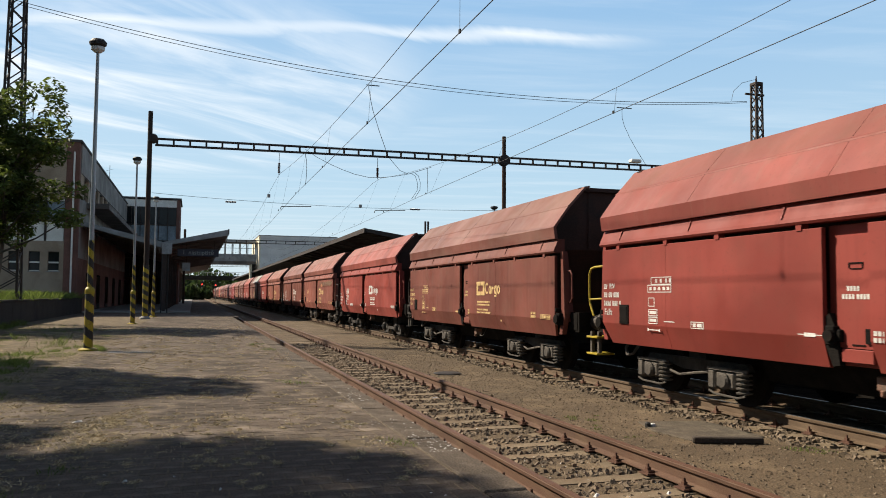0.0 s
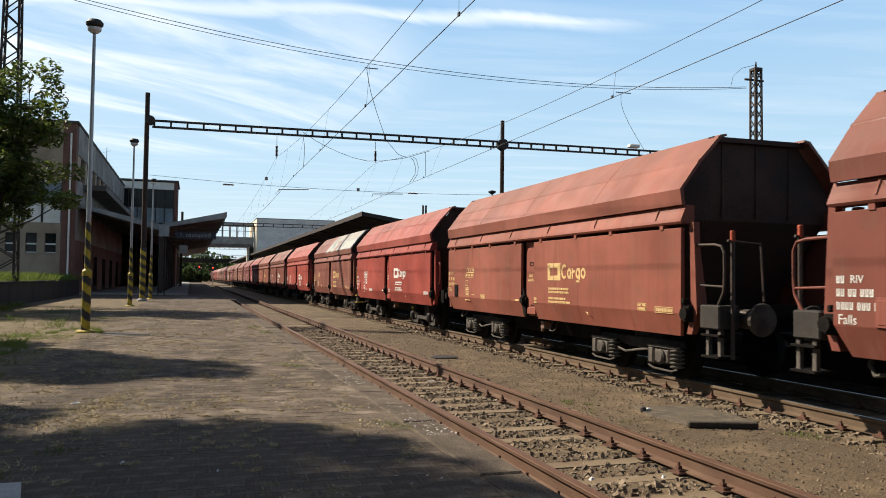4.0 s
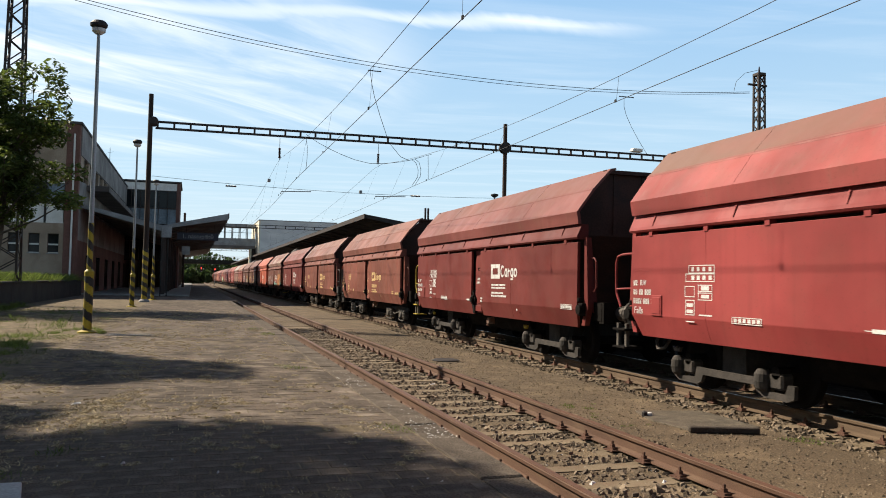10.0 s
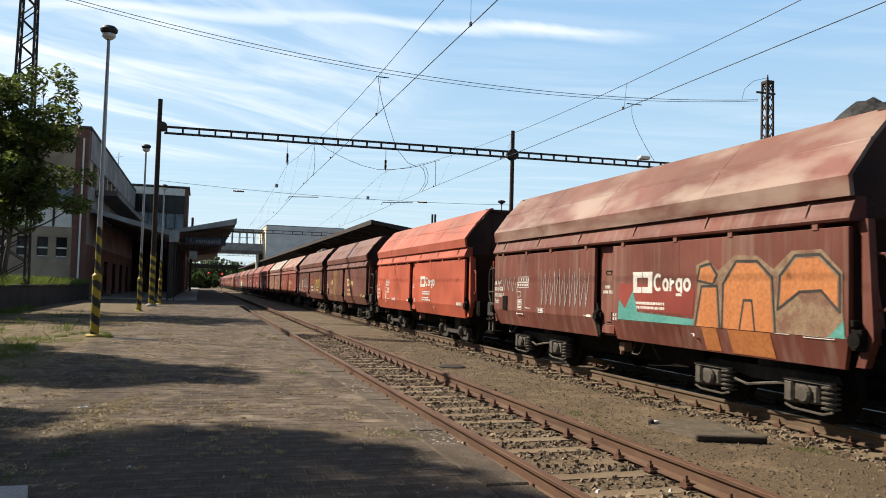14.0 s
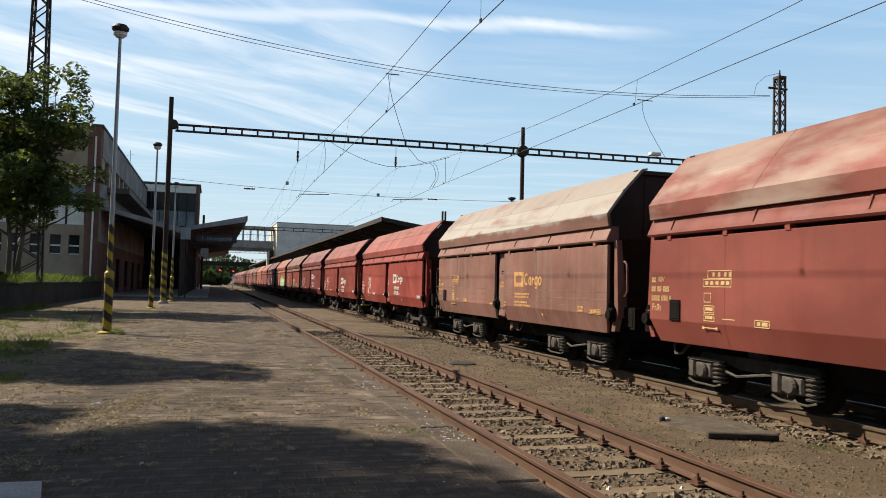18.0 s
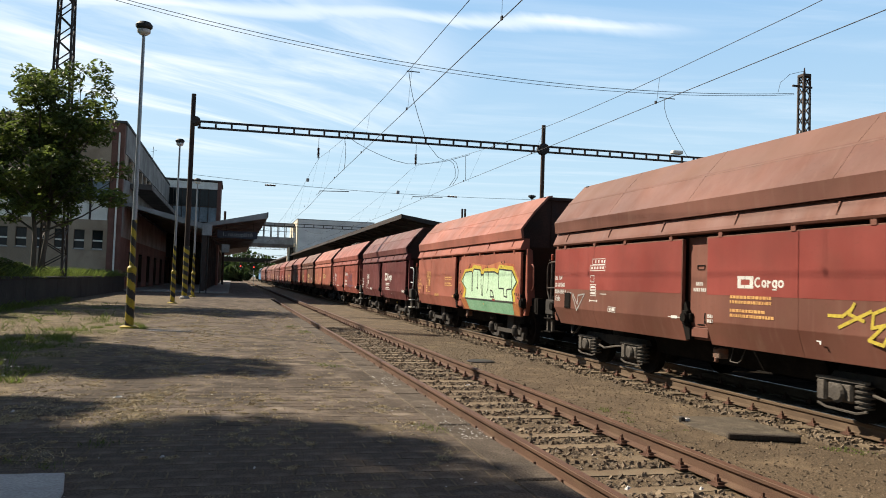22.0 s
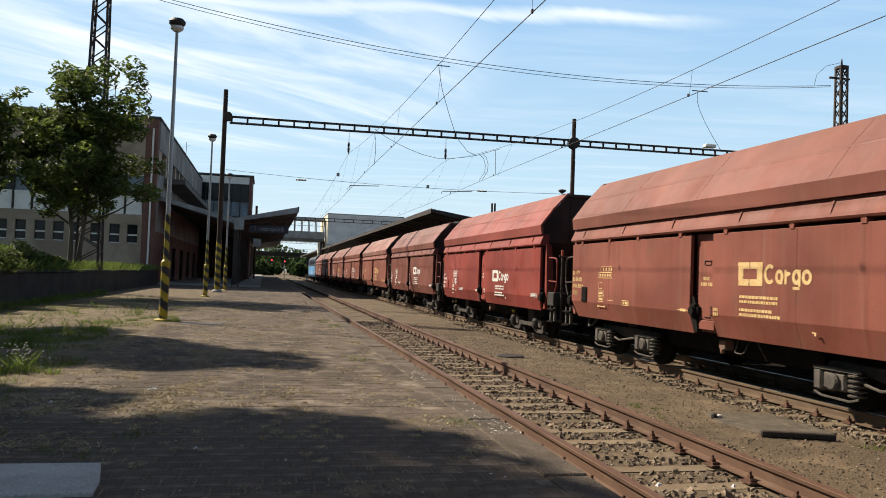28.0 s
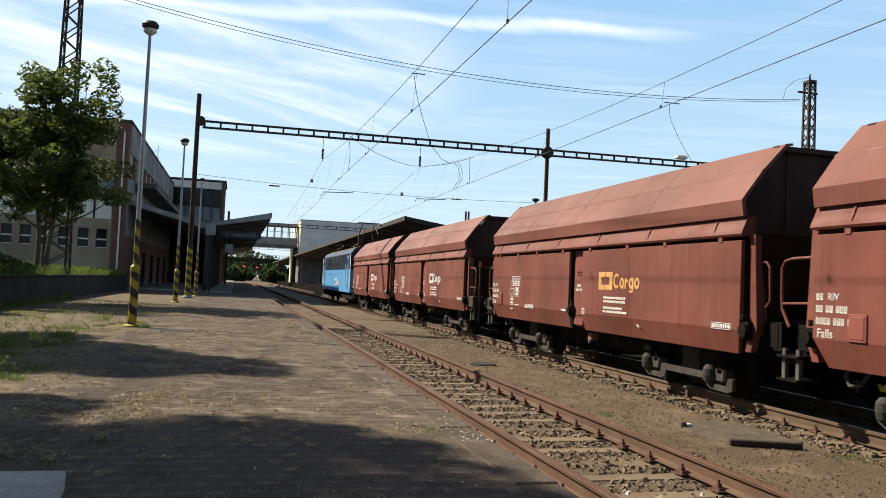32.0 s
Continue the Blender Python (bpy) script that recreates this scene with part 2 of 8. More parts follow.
M["yellow"] = surface("yellow paint", (0.3952, 0.2932, 0.01912), (0.3315, 0.2422, 0.01598), 3.0, 0.55, bump=0.15, fine=50, c3=(0.1594, 0.1148, 0.0255), amount=0.45)
M["black"] = surface("black paint", (0.022, 0.02, 0.019), (0.035, 0.031, 0.028), 3.0, 0.6, bump=0.15, fine=50)
M["wire"] = surface("wire", (0.018, 0.018, 0.019), (0.026, 0.025, 0.025), 2.0, 0.6, metal=0.0, bump=0, fine=20, spec=0.2)
M["porcelain"] = surface("brown insulator", (0.05, 0.025, 0.018), (0.07, 0.035, 0.025), 6.0, 0.25, bump=0.05, fine=30)
# dirty undergear colour with the shade beneath the wagons worked into it
M["shade_grime"] = surface("brake dust with under-wagon shade", (0.012, 0.0105, 0.0095), (0.008, 0.0072, 0.0068), 2.0, 0.95, bump=0.4, fine=40, c3=(0.022, 0.018, 0.015), amount=0.4, spec=0.05)
# grimy brown, darkened so the paint holds the shade of the hopper ends
M["shade_brown"] = surface("grimy dark paint with end shade", (0.060, 0.026, 0.019), (0.035, 0.019, 0.015), 0.9, 0.85, bump=0.2, fine=30, c3=(0.018, 0.015, 0.014), amount=0.7)
M["bogie"] = surface("dusty bogie steel", (0.108, 0.0944, 0.08), (0.06, 0.0528, 0.0456), 3.0, 0.85, metal=0.1, bump=0.4, fine=45, c3=(0.04, 0.0336, 0.0288), amount=0.6)
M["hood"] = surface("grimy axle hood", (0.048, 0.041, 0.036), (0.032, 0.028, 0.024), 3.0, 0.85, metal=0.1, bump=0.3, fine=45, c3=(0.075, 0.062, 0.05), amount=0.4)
M["valve"] = surface("faded red valve paint", (0.22, 0.085, 0.05), (0.15, 0.10, 0.075), 6.0, 0.8, bump=0.2, fine=50, c3=(0.06, 0.05, 0.04), amount=0.6)
# wheels made almost black to stand for the darkness they sit in
M["wheel"] = surface("wheel steel with shade in it", (0.012, 0.010, 0.009), (0.009, 0.008, 0.007), 4.0, 0.85, metal=0.1, bump=0.2, fine=50, spec=0.1)
M["buffer"] = surface("greasy buffer", (0.085, 0.07, 0.06), (0.05, 0.042, 0.036), 4.0, 0.6, metal=0.4, bump=0.2, fine=50)
M["white"] = surface("white lettering", (0.64, 0.632, 0.608), (0.56, 0.544, 0.512), 3.0, 0.6, bump=0.05, fine=30)
M["cream"] = surface("cream lettering", (0.62, 0.43, 0.20), (0.52, 0.35, 0.15), 3.0, 0.6, bump=0.05, fine=30)
M["orange"] = surface("faded orange lettering", (0.60, 0.34, 0.12), (0.50, 0.26, 0.09), 3.0, 0.6, bump=0.05, fine=30)
M["redlogo"] = surface("red lettering", (0.341, 0.062, 0.0279), (0.279, 0.0496, 0.0248), 3.0, 0.6, bump=0.05, fine=30)
M["plaster"] = surface("brown stained plaster", (0.39, 0.30, 0.215), (0.29, 0.22, 0.155), 0.5, 0.9, bump=0.4, fine=25, c3=(0.2092, 0.1453, 0.1004), amount=0.6)
M["brick"] = surface("dark red brick", (0.185, 0.090, 0.068), (0.145, 0.070, 0.054), 0.6, 0.9, bump=0.4, fine=25, c3=(0.06, 0.028, 0.022), amount=0.35)
M["offwhite"] = surface("off-white panel", (0.80, 0.77, 0.70), (0.70, 0.67, 0.60), 0.8, 0.7, bump=0.1, fine=30, c3=(0.5, 0.46, 0.40), amount=0.4)
M["cladding"] = surface("grey fibre cladding", (0.60, 0.59, 0.56), (0.53, 0.52, 0.50), 0.5, 0.8, bump=0.02, fine=4, vary=0.05, fade=0.1)
M["creamwall"] = surface("cream render", (0.75, 0.68, 0.52), (0.66, 0.59, 0.45), 0.5, 0.85, bump=0.2, fine=20, c3=(0.5, 0.45, 0.34), amount=0.3)
M["fascia"] = surface("grey fascia", (0.30, 0.31, 0.31), (0.22, 0.225, 0.225), 0.7, 0.7, bump=0.15, fine=25, c3=(0.14, 0.13, 0.12), amount=0.4)
M["soffit"] = surface("sooty soffit", (0.165, 0.145, 0.13), (0.115, 0.10, 0.09), 0.7, 0.9, bump=0.2, fine=25)
M["roofing"] = surface("bitumen roofing", (0.07, 0.068, 0.066), (0.10, 0.098, 0.095), 0.6, 0.9, bump=0.3, fine=30)
M["glass"] = glassy("dark window glass")
M["glass_pale"] = glassy("pale window glass", (0.14, 0.17, 0.19), 0.15)
M["lens"] = surface("lamp glass", (0.62, 0.62, 0.60), (0.55, 0.55, 0.53), 3.0, 0.2, bump=0.02, fine=20)
M["red_light"] = glow("red signal light", (1.0, 0.05, 0.03), 1.4)
M["blue_light"] = surface("light blue paint", (0.12, 0.36, 0.68), (0.10, 0.31, 0.60), 0.8, 0.35, bump=0.05, fine=20, c3=(0.09, 0.24, 0.44), amount=0.3)
M["blue_dark"] = surface("dark blue paint", (0.010, 0.019, 0.042), (0.008, 0.015, 0.034), 0.8, 0.4, bump=0.05, fine=20)
M["grate"] = surface("drain grate", (0.2108, 0.2108, 0.2108), (0.1612, 0.1612, 0.1612), 6.0, 0.5, metal=0.7, bump=0.1, fine=40)
M["signboard"] = surface("dark blue sign", (0.02, 0.022, 0.035), (0.028, 0.03, 0.042), 1.0, 0.6, bump=0.02, fine=20)
M["paper"] = surface("white litter", (0.6, 0.5925, 0.5775), (0.525, 0.5175, 0.495), 8.0, 0.7, bump=0.1, fine=40)
M["tarred"] = surface("tarred wood", (0.06, 0.047, 0.036), (0.036, 0.028, 0.022), 4.0, 0.9, bump=0.6, fine=40, stretch=(0.2, 1, 1))
M["mint"] = surface("mint graffiti", (0.43, 0.62, 0.42), (0.48, 0.66, 0.46), 1.5, 0.5, bump=0.05, fine=20)
M["smear"] = surface("thin mustard paint", (0.205, 0.105, 0.026), (0.105, 0.043, 0.019), 1.3, 0.75, bump=0.05, fine=30, stretch=(1, 2.2, 0.5), c3=(0.26, 0.15, 0.035), amount=0.5)
M["mintlow"] = surface("green graffiti", (0.19, 0.40, 0.24), (0.25, 0.46, 0.29), 1.5, 0.5, bump=0.05, fine=20)
M["gyellow"] = surface("yellow graffiti", (0.496, 0.3844, 0.0496), (0.4464, 0.341, 0.0434), 1.5, 0.5, bump=0.05, fine=20)
M["gorange"] = surface("orange graffiti", (0.4464, 0.1736, 0.062), (0.4092, 0.1488, 0.0496), 1.5, 0.5, bump=0.05, fine=20)
M["gteal"] = surface("teal graffiti", (0.0744, 0.2604, 0.2356), (0.0992, 0.2976, 0.2604), 1.5, 0.5, bump=0.05, fine=20)
M["gwhite"] = surface("white graffiti", (0.3844, 0.3844, 0.372), (0.279, 0.2728, 0.2666), 1.5, 0.6, bump=0.05, fine=20)
M["gblue"] = surface("faded blue graffiti", (0.095, 0.055, 0.11), (0.13, 0.058, 0.085), 1.5, 0.6, bump=0.05, fine=20)
M["gpeach"] = surface("orange spray mist", (0.42, 0.16, 0.07), (0.30, 0.075, 0.03), 3.0, 0.6, bump=0.05, fine=60)
M["scrub"] = surface("scrubbed pale paint", (0.235, 0.165, 0.10), (0.155, 0.075, 0.048), 5.0, 0.7, bump=0.05, fine=50)

M["coal"] = surface("wet black coal", (0.020, 0.019, 0.018), (0.010, 0.0095, 0.009), 4.0, 0.7, bump=1.0, fine=14, vary=0.0)
M["stepbox"] = surface("grimy black step box", (0.034, 0.030, 0.026), (0.022, 0.019, 0.017), 2.0, 0.85, bump=0.2, fine=40)
# the shade behind the train is put into this almost black colour
M["asphalt"] = surface("asphalt with shade in its colour", (0.02, 0.0185, 0.017), (0.014, 0.013, 0.012), 0.8, 0.98, bump=0.5, fine=40, spec=0.0)
for key in ("leaf", "grass", "leaf_far"):
    nt = M[key].node_tree
    pb = nt.nodes["Principled BSDF"]
    tr = nt.nodes.new("ShaderNodeBsdfTranslucent")
    nt.links.new(pb.inputs["Base Color"].links[0].from_socket, tr.inputs[0])
    ms = nt.nodes.new("ShaderNodeMixShader")
    ms.inputs[0].default_value = 0.47
    nt.links.new(pb.outputs[0], ms.inputs[1])
    nt.links.new(tr.outputs[0], ms.inputs[2])
    nt.links.new(ms.outputs[0], nt.nodes["Material Output"].inputs[0])


# ---- mesh helpers ----
def part(name, bm, material, parent=None, label="", m=None):
    """Links a bmesh, or a finished mesh, as one object under a thing."""
    if isinstance(bm, bpy.types.Mesh):
        me = bm
    else:
        me = bpy.data.meshes.new(name)
        bm.to_mesh(me)
        bm.free()
    ob = new(name, me)
    if material is not None:
        if not me.materials:
            me.materials.append(material)
        elif me.materials[0] != material:
            ob.material_slots[0].link = "OBJECT"
            ob.material_slots[0].material = material
    if parent is not None:
        ob.parent = parent
    if m is not None:
        ob.matrix_basis = m
    if label:
        ob["label"] = label
    return ob


def thing(name, label, category, m=None, group="", kind=""):
    ob = new(name)
    ob.empty_display_size = 0.2
    if m is not None:
        ob.matrix_basis = m
    return tagged(ob, label, category, group, kind)


def box(bm, x0, x1, y0, y1, z0, z1, bevel=0.0):
    vs = [bm.verts.new(p) for p in ((x0, y0, z0), (x1, y0, z0), (x1, y1, z0), (x0, y1, z0), (x0, y0, z1), (x1, y0, z1), (x1, y1, z1), (x0, y1, z1))]
    fs = [bm.faces.new([vs[i] for i in f]) for f in ((3, 2, 1, 0), (4, 5, 6, 7), (0, 1, 5, 4), (1, 2, 6, 5), (2, 3, 7, 6), (3, 0, 4, 7))]
    if bevel:
        es = list({e for f in fs for e in f.edges})
        bmesh.ops.bevel(bm, geom=es, offset=bevel, segments=1, affect="EDGES")
    return bm


def boxes(*args, bevel=0.0):
    bm = bmesh.new()
    for a in args:
        box(bm, *a, bevel=bevel)
    return bm


def prism(bm, pts, axis, a, b):
    """Extrudes a closed outline (u, v) from a to b along axis 'x', 'y' or 'z'."""
    def at(u, v, w):
        return {"x": (w, u, v), "y": (u, w, v), "z": (u, v, w)}[axis]
    lo = [bm.verts.new(at(u, v, a)) for u, v in pts]
    hi = [bm.verts.new(at(u, v, b)) for u, v in pts]
    n = len(pts)
    bm.faces.new(lo)
    bm.faces.new(hi[::-1])
    for i in range(n):
        bm.faces.new((lo[i], hi[i], hi[(i + 1) % n], lo[(i + 1) % n]))
    bmesh.ops.recalc_face_normals(bm, faces=bm.faces[:])
    return bm


def tube(bm, pts, r, sides=6, r1=None):
    """A round bar along the points; r1: the radius at its end."""
    pts = [Vector(p) for p in pts]
    rings = []
    for i, p in enumerate(pts):
        d = (pts[min(i + 1, len(pts) - 1)] - pts[max(i - 1, 0)]).normalized()
        a = d.orthogonal().normalized() if i == 0 else (rings_a - d * rings_a.dot(d)).normalized()
        rings_a = a
        b = d.cross(a)
        rad = r if r1 is None else r + (r1 - r) * i / max(len(pts) - 1, 1)
        rings.append([bm.verts.new(p + (a * math.cos(k * math.tau / sides) + b * math.sin(k * math.tau / sides)) * rad) for k in range(sides)])
    for u, v in zip(rings, rings[1:]):
        for k in range(sides):
            bm.faces.new((u[k], u[(k + 1) % sides], v[(k + 1) % sides], v[k]))
    bm.faces.new(rings[0][::-1])
    bm.faces.new(rings[-1])
    return bm


def lathe(bm, prof, axis="z", at=(0, 0, 0), sides=16):
    """Turns a profile of (radius, height) round an axis."""
    rings = []
    for r, h in prof:
        ring = []
        for k in range(sides):
            c, s = r * math.cos(k * math.tau / sides), r * math.sin(k * math.tau / sides)
            p = {"z": (c, s, h), "x": (h, c, s), "y": (c, h, s)}[axis]
            ring.append(bm.verts.new(Vector(p) + Vector(at)))
        rings.append(ring)
    for u, v in zip(rings, rings[1:]):
        for k in range(sides):
            bm.faces.new((u[k], u[(k + 1) % sides], v[(k + 1) % sides], v[k]))
    bm.faces.new(rings[0][::-1])
    bm.faces.new(rings[-1])
    bmesh.ops.recalc_face_normals(bm, faces=bm.faces[:])
    return bm


def from_arrays(name, verts, faces, material):
    me = bpy.data.meshes.new(name)
    me.from_pydata(verts.tolist() if hasattr(verts, "tolist") else verts, [], faces.tolist() if hasattr(faces, "tolist") else faces)
    me.materials.append(material)
    return new(name, me)


def mesh_of(bm, name="piece"):
    me = bpy.data.meshes.new(name)
    bm.to_mesh(me)
    bm.free()
    return me

# ---- ground, tracks ----
PZ = 0.25           # platform level over the rail heads
X1, X2 = 3.62, 8.35  # axes of the two tracks
rng = np.random.default_rng(7)


def ground_sheet():
    bm = bmesh.new()
    xs = [-2500, -300, -80, -40, 0, 2.2, 5, 6.6, 12, 40, 120, 400, 2500]
    ys = [-1500, -100, -20, 0, 10, 20, 40, 80, 160, 320, 800, 2500]
    grid = [[bm.verts.new((x, y, -0.205)) for x in xs] for y in ys]
    for a, b in zip(grid, grid[1:]):
        for i in range(len(xs) - 1):
            bm.faces.new((a[i], a[i + 1], b[i + 1], b[i]))
    return tagged(part("ground", bm, M["ground"]), "brown gravelly earth between the railway tracks", "ground", kind="structure")


ground_sheet()


def ballast_bed(x, name, label, mat):
    """An uneven bed of broken stone under one track."""
    us = np.linspace(-1.55, 1.55, 24)
    vs = np.concatenate([np.linspace(-6, 30, 240), np.linspace(30.5, 320, 120)])
    verts = []
    for v in vs:
        for u in us:
            z = -0.225 - 0.06 * max(0, abs(u) - 1.25) / 0.3 + 0.035 * noise.noise((u * 5, v * 5, 0.3 + x))
            verts.append((x + u, v, z))
    n = len(us)
    faces = [(j * n + i, j * n + i + 1, (j + 1) * n + i + 1, (j + 1) * n + i) for j in range(len(vs) - 1) for i in range(n - 1)]
    return tagged(from_arrays(name, verts, faces, mat), label, "ballast", kind="structure")


ballast_bed(X1, "ballast_siding", "brown broken-stone ballast of the rusty siding", M["ballast"])
ballast_bed(X2, "ballast_main", "running track ballast with shade under the train coloured in", M["shade_bed"])

# dark strip added where the train's shade falls beyond the far rail
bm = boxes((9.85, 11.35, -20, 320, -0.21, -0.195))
tagged(part("track_margin", bm, M["shade_bed"]), "dark strip standing in for train shade beside the running track", "ground", kind="structure")

RAIL = [(-0.075, -0.17), (0.075, -0.17), (0.075, -0.158), (0.012, -0.135), (0.009, -0.055), (0.034, -0.036), (0.036, -0.008),
        (0.028, 0.0), (-0.028, 0.0), (-0.036, -0.008), (-0.034, -0.036), (-0.009, -0.055), (-0.012, -0.135), (-0.075, -0.158)]


def rail(x, side, web, head, label, shine=0.030):
    ob = thing("rail", label, "rail", pose(x, 0, 0), group="rails", kind="structure")
    bm = prism(bmesh.new(), RAIL, "y", -8, 330)
    part("rail_body", bm, web, ob)
    bm = boxes((-shine, shine, -8, 330, 0.0005, 0.004))
    part("running_surface", bm, head, ob, "worn running surface")
    return ob


for s in (-1, 1):
    rail(X1 + s * 0.7525, s, M["rust"], M["rusttop"], "rusty brown rail of a little-used siding")
    rail(X2 + s * 0.7525, s, M["dustrail"], M["railtop"], "dusty brown rail with a bright worn head", 0.012)

# sleepers: prestressed concrete, waisted, with rib plates and clips
def sleeper_mesh():
    bm = bmesh.new()
    sec = [(-1.21, 0.15), (-0.45, 0.13), (0.45, 0.13), (1.21, 0.15)]
    rings = []
    for x, w in sec:
        top = -0.178 if abs(x) > 0.5 else -0.20
        rings.append([bm.verts.new(p) for p in ((x, -w, -0.36), (x, w, -0.36), (x, w * 0.8, top), (x, -w * 0.8, top))])
    for a, b in zip(rings, rings[1:]):
        for k in range(4):
            bm.faces.new((a[k], b[k], b[(k + 1) % 4], a[(k + 1) % 4]))
    bm.faces.new(rings[0])
    bm.faces.new(rings[-1][::-1])
    bmesh.ops.recalc_face_normals(bm, faces=bm.faces[:])
    me = mesh_of(bm, "sleeper")
    me.materials.append(M["sleeper"])
    return me


def clip_mesh(flip):
    """A screw clip beside the rail foot: rib, washer, bolt and nut."""
    bm = bmesh.new()
    s = flip
    box(bm, *sorted((s * 0.075, s * 0.16)), -0.075, 0.075, -0.178, -0.162)
    box(bm, *sorted((s * 0.058, s * 0.135)), -0.05, 0.05, -0.164, -0.142)
    box(bm, *sorted((s * 0.085, s * 0.125)), -0.022, 0.022, -0.142, -0.112)
    box(bm, *sorted((s * 0.095, s * 0.115)), -0.010, 0.010, -0.112, -0.078)
    me = mesh_of(bm, "rail_clip")
    me.materials.append(M["clip"])
    return me


SLEEPER, CLIP = sleeper_mesh(), {-1: clip_mesh(-1), 1: clip_mesh(1)}


def sleepers(x, y0, pitch, count, near, name, label, skip=()):
    bed = thing(name, label, "sleepers", pose(x, 0, 0), kind="structure")
    far_clips = bmesh.new()
    for i in range(count):
        y = y0 + pitch * i
        sl = part("sleeper", SLEEPER, None, bed, m=pose(0, y + 0.012 * math.sin(i * 5.1), 0.006 * math.sin(i * 2.3), 0, 0, 0.6 * math.sin(i * 3.7)))
        for r in (-0.7525, 0.7525):
            for f in (-1, 1):
                if i < near:
                    part("rail_clip", CLIP[f], None, sl, m=pose(r, 0, 0, 0, 0, 4 * math.sin(i * 7 + f)))
                else:
                    box(far_clips, *sorted((r + f * 0.06, r + f * 0.15)), y - 0.05, y + 0.05, -0.178, -0.14)
                    box(far_clips, *sorted((r + f * 0.09, r + f * 0.12)), y - 0.015, y + 0.015, -0.14, -0.085)
    tagged(part("rail_clips", far_clips, M["clip"], bed), kind="stuff")
    return bed


sleepers(X1, 1.98 - 0.61 * 12, 0.61, 262, 44, "sleepers_siding", "worn concrete sleepers of the siding, half buried in stone")
sleepers(X2, 2.2 - 0.61 * 12, 0.61, 262, 40, "sleepers_main", "worn concrete sleepers of the running track")


def stones(name, count, region, size, mat, label, zf):
    """Loose broken stones joined into one heap of stuff."""
    base = np.array([(-1, -1, -1), (1, -1, -1), (1, 1, -1), (-1, 1, -1), (-0.8, -0.8, 1), (0.7, -0.8, 1), (0.8, 0.7, 1), (-0.7, 0.8, 1)], float)
    tri = np.array([(3, 2, 1, 0), (4, 5, 6, 7), (0, 1, 5, 4), (1, 2, 6, 5), (2, 3, 7, 6), (3, 0, 4, 7)])
    V, F = [], []
    k = 0
    while k < count:
        x, y = region()
        s = size * (0.55 + rng.random() ** 2 * 1.1)
        b = base * (1 + 0.35 * (rng.random((8, 3)) - 0.5)) * s * np.array([1, 0.75, 0.6]) * 0.5
        q = Euler(rng.random(3) * 6.28).to_matrix()
        b = b @ np.array(q)
        V.append(b + np.array([x, y, zf(x, y) + s * 0.12]))
        F.append(tri + 8 * k)
        k += 1
    ob = from_arrays(name, np.concatenate(V), np.concatenate(F), mat)
    return tagged(ob, label, "stones", kind="stuff")


def near_y():
    return -4.5 + 33 * rng.random() ** 1.25


def bed_region(x):
    def f():
        while True:
            u, v = rng.uniform(-1.35, 1.35), near_y()
            ph = ((v - (1.98 if x == X1 else 2.2)) / 0.61) % 1.0
            if (ph < 0.2 or ph > 0.8) and abs(u) < 1.15 and rng.random() < 0.93:
                continue
            if abs(abs(u) - 0.7525) < 0.07:
                continue
            return x + u, v
    return f


stones("ballast_stones", 27000, bed_region(X1), 0.046, M["stone"], "loose grey and brown ballast stones", lambda x, y: -0.218)
stones("ballast_stones", 4500, lambda: (rng.uniform(X2 - 1.5, X2 - 0.83), near_y()), 0.05, M["stone"], "loose grey and brown ballast stones", lambda x, y: -0.21)
stones("gravel", 20000, lambda: (rng.uniform(4.9, 7.0), near_y()), 0.018, M["gravel"], "fine gravel scattered over the earth", lambda x, y: -0.2085)

# a sunken concrete slab with a tarred timber along it, and a small stake
slab = thing("cable_cover_slab", "cracked grey concrete slab lying flush between the tracks", "slab", pose(6.35, 9.0, -0.2))
bm = prism(bmesh.new(), [(-0.38, 0.84), (0.57, 0.65), (0.53, -0.64), (-0.51, -0.59), (-0.58, 0.15)], "z", -0.05, 0.012)
bmesh.ops.bevel(bm, geom=[e for e in bm.edges], offset=0.008, segments=1, affect="EDGES")
part("slab", bm, M["slab"], slab)
beam = thing("timber_beam", "short black tarred timber lying on the gravel", "timber", pose(6.17, 8.155, -0.2, 0, 0, -19))
part("timber", boxes((-0.42, 0.42, -0.045, 0.045, 0.0, 0.075), bevel=0.012), M["tarred"], beam)
stake = thing("marker_stub", "small dark stub of a marker post with a white chip", "post", pose(5.87, 9.43, -0.2))
part("stub", lathe(bmesh.new(), [(0.04, 0), (0.04, 0.055), (0.02, 0.07)], sides=8), M["black"], stake)
part("chip", boxes((0.05, 0.11, -0.03, 0.03, 0.0, 0.05), bevel=0.01), M["paper"], stake, "white painted chip")
cap = thing("drain_cover", "dark round drain cover in the gravel", "cover", pose(5.48, 17.04, -0.2))
part("cover", lathe(bmesh.new(), [(0.30, 0), (0.32, 0.012), (0.27, 0.03), (0.0, 0.034)], sides=20), M["black"], cap)

# ---- platform ----
YE = 47.1   # where the lower platform ends at the raised one


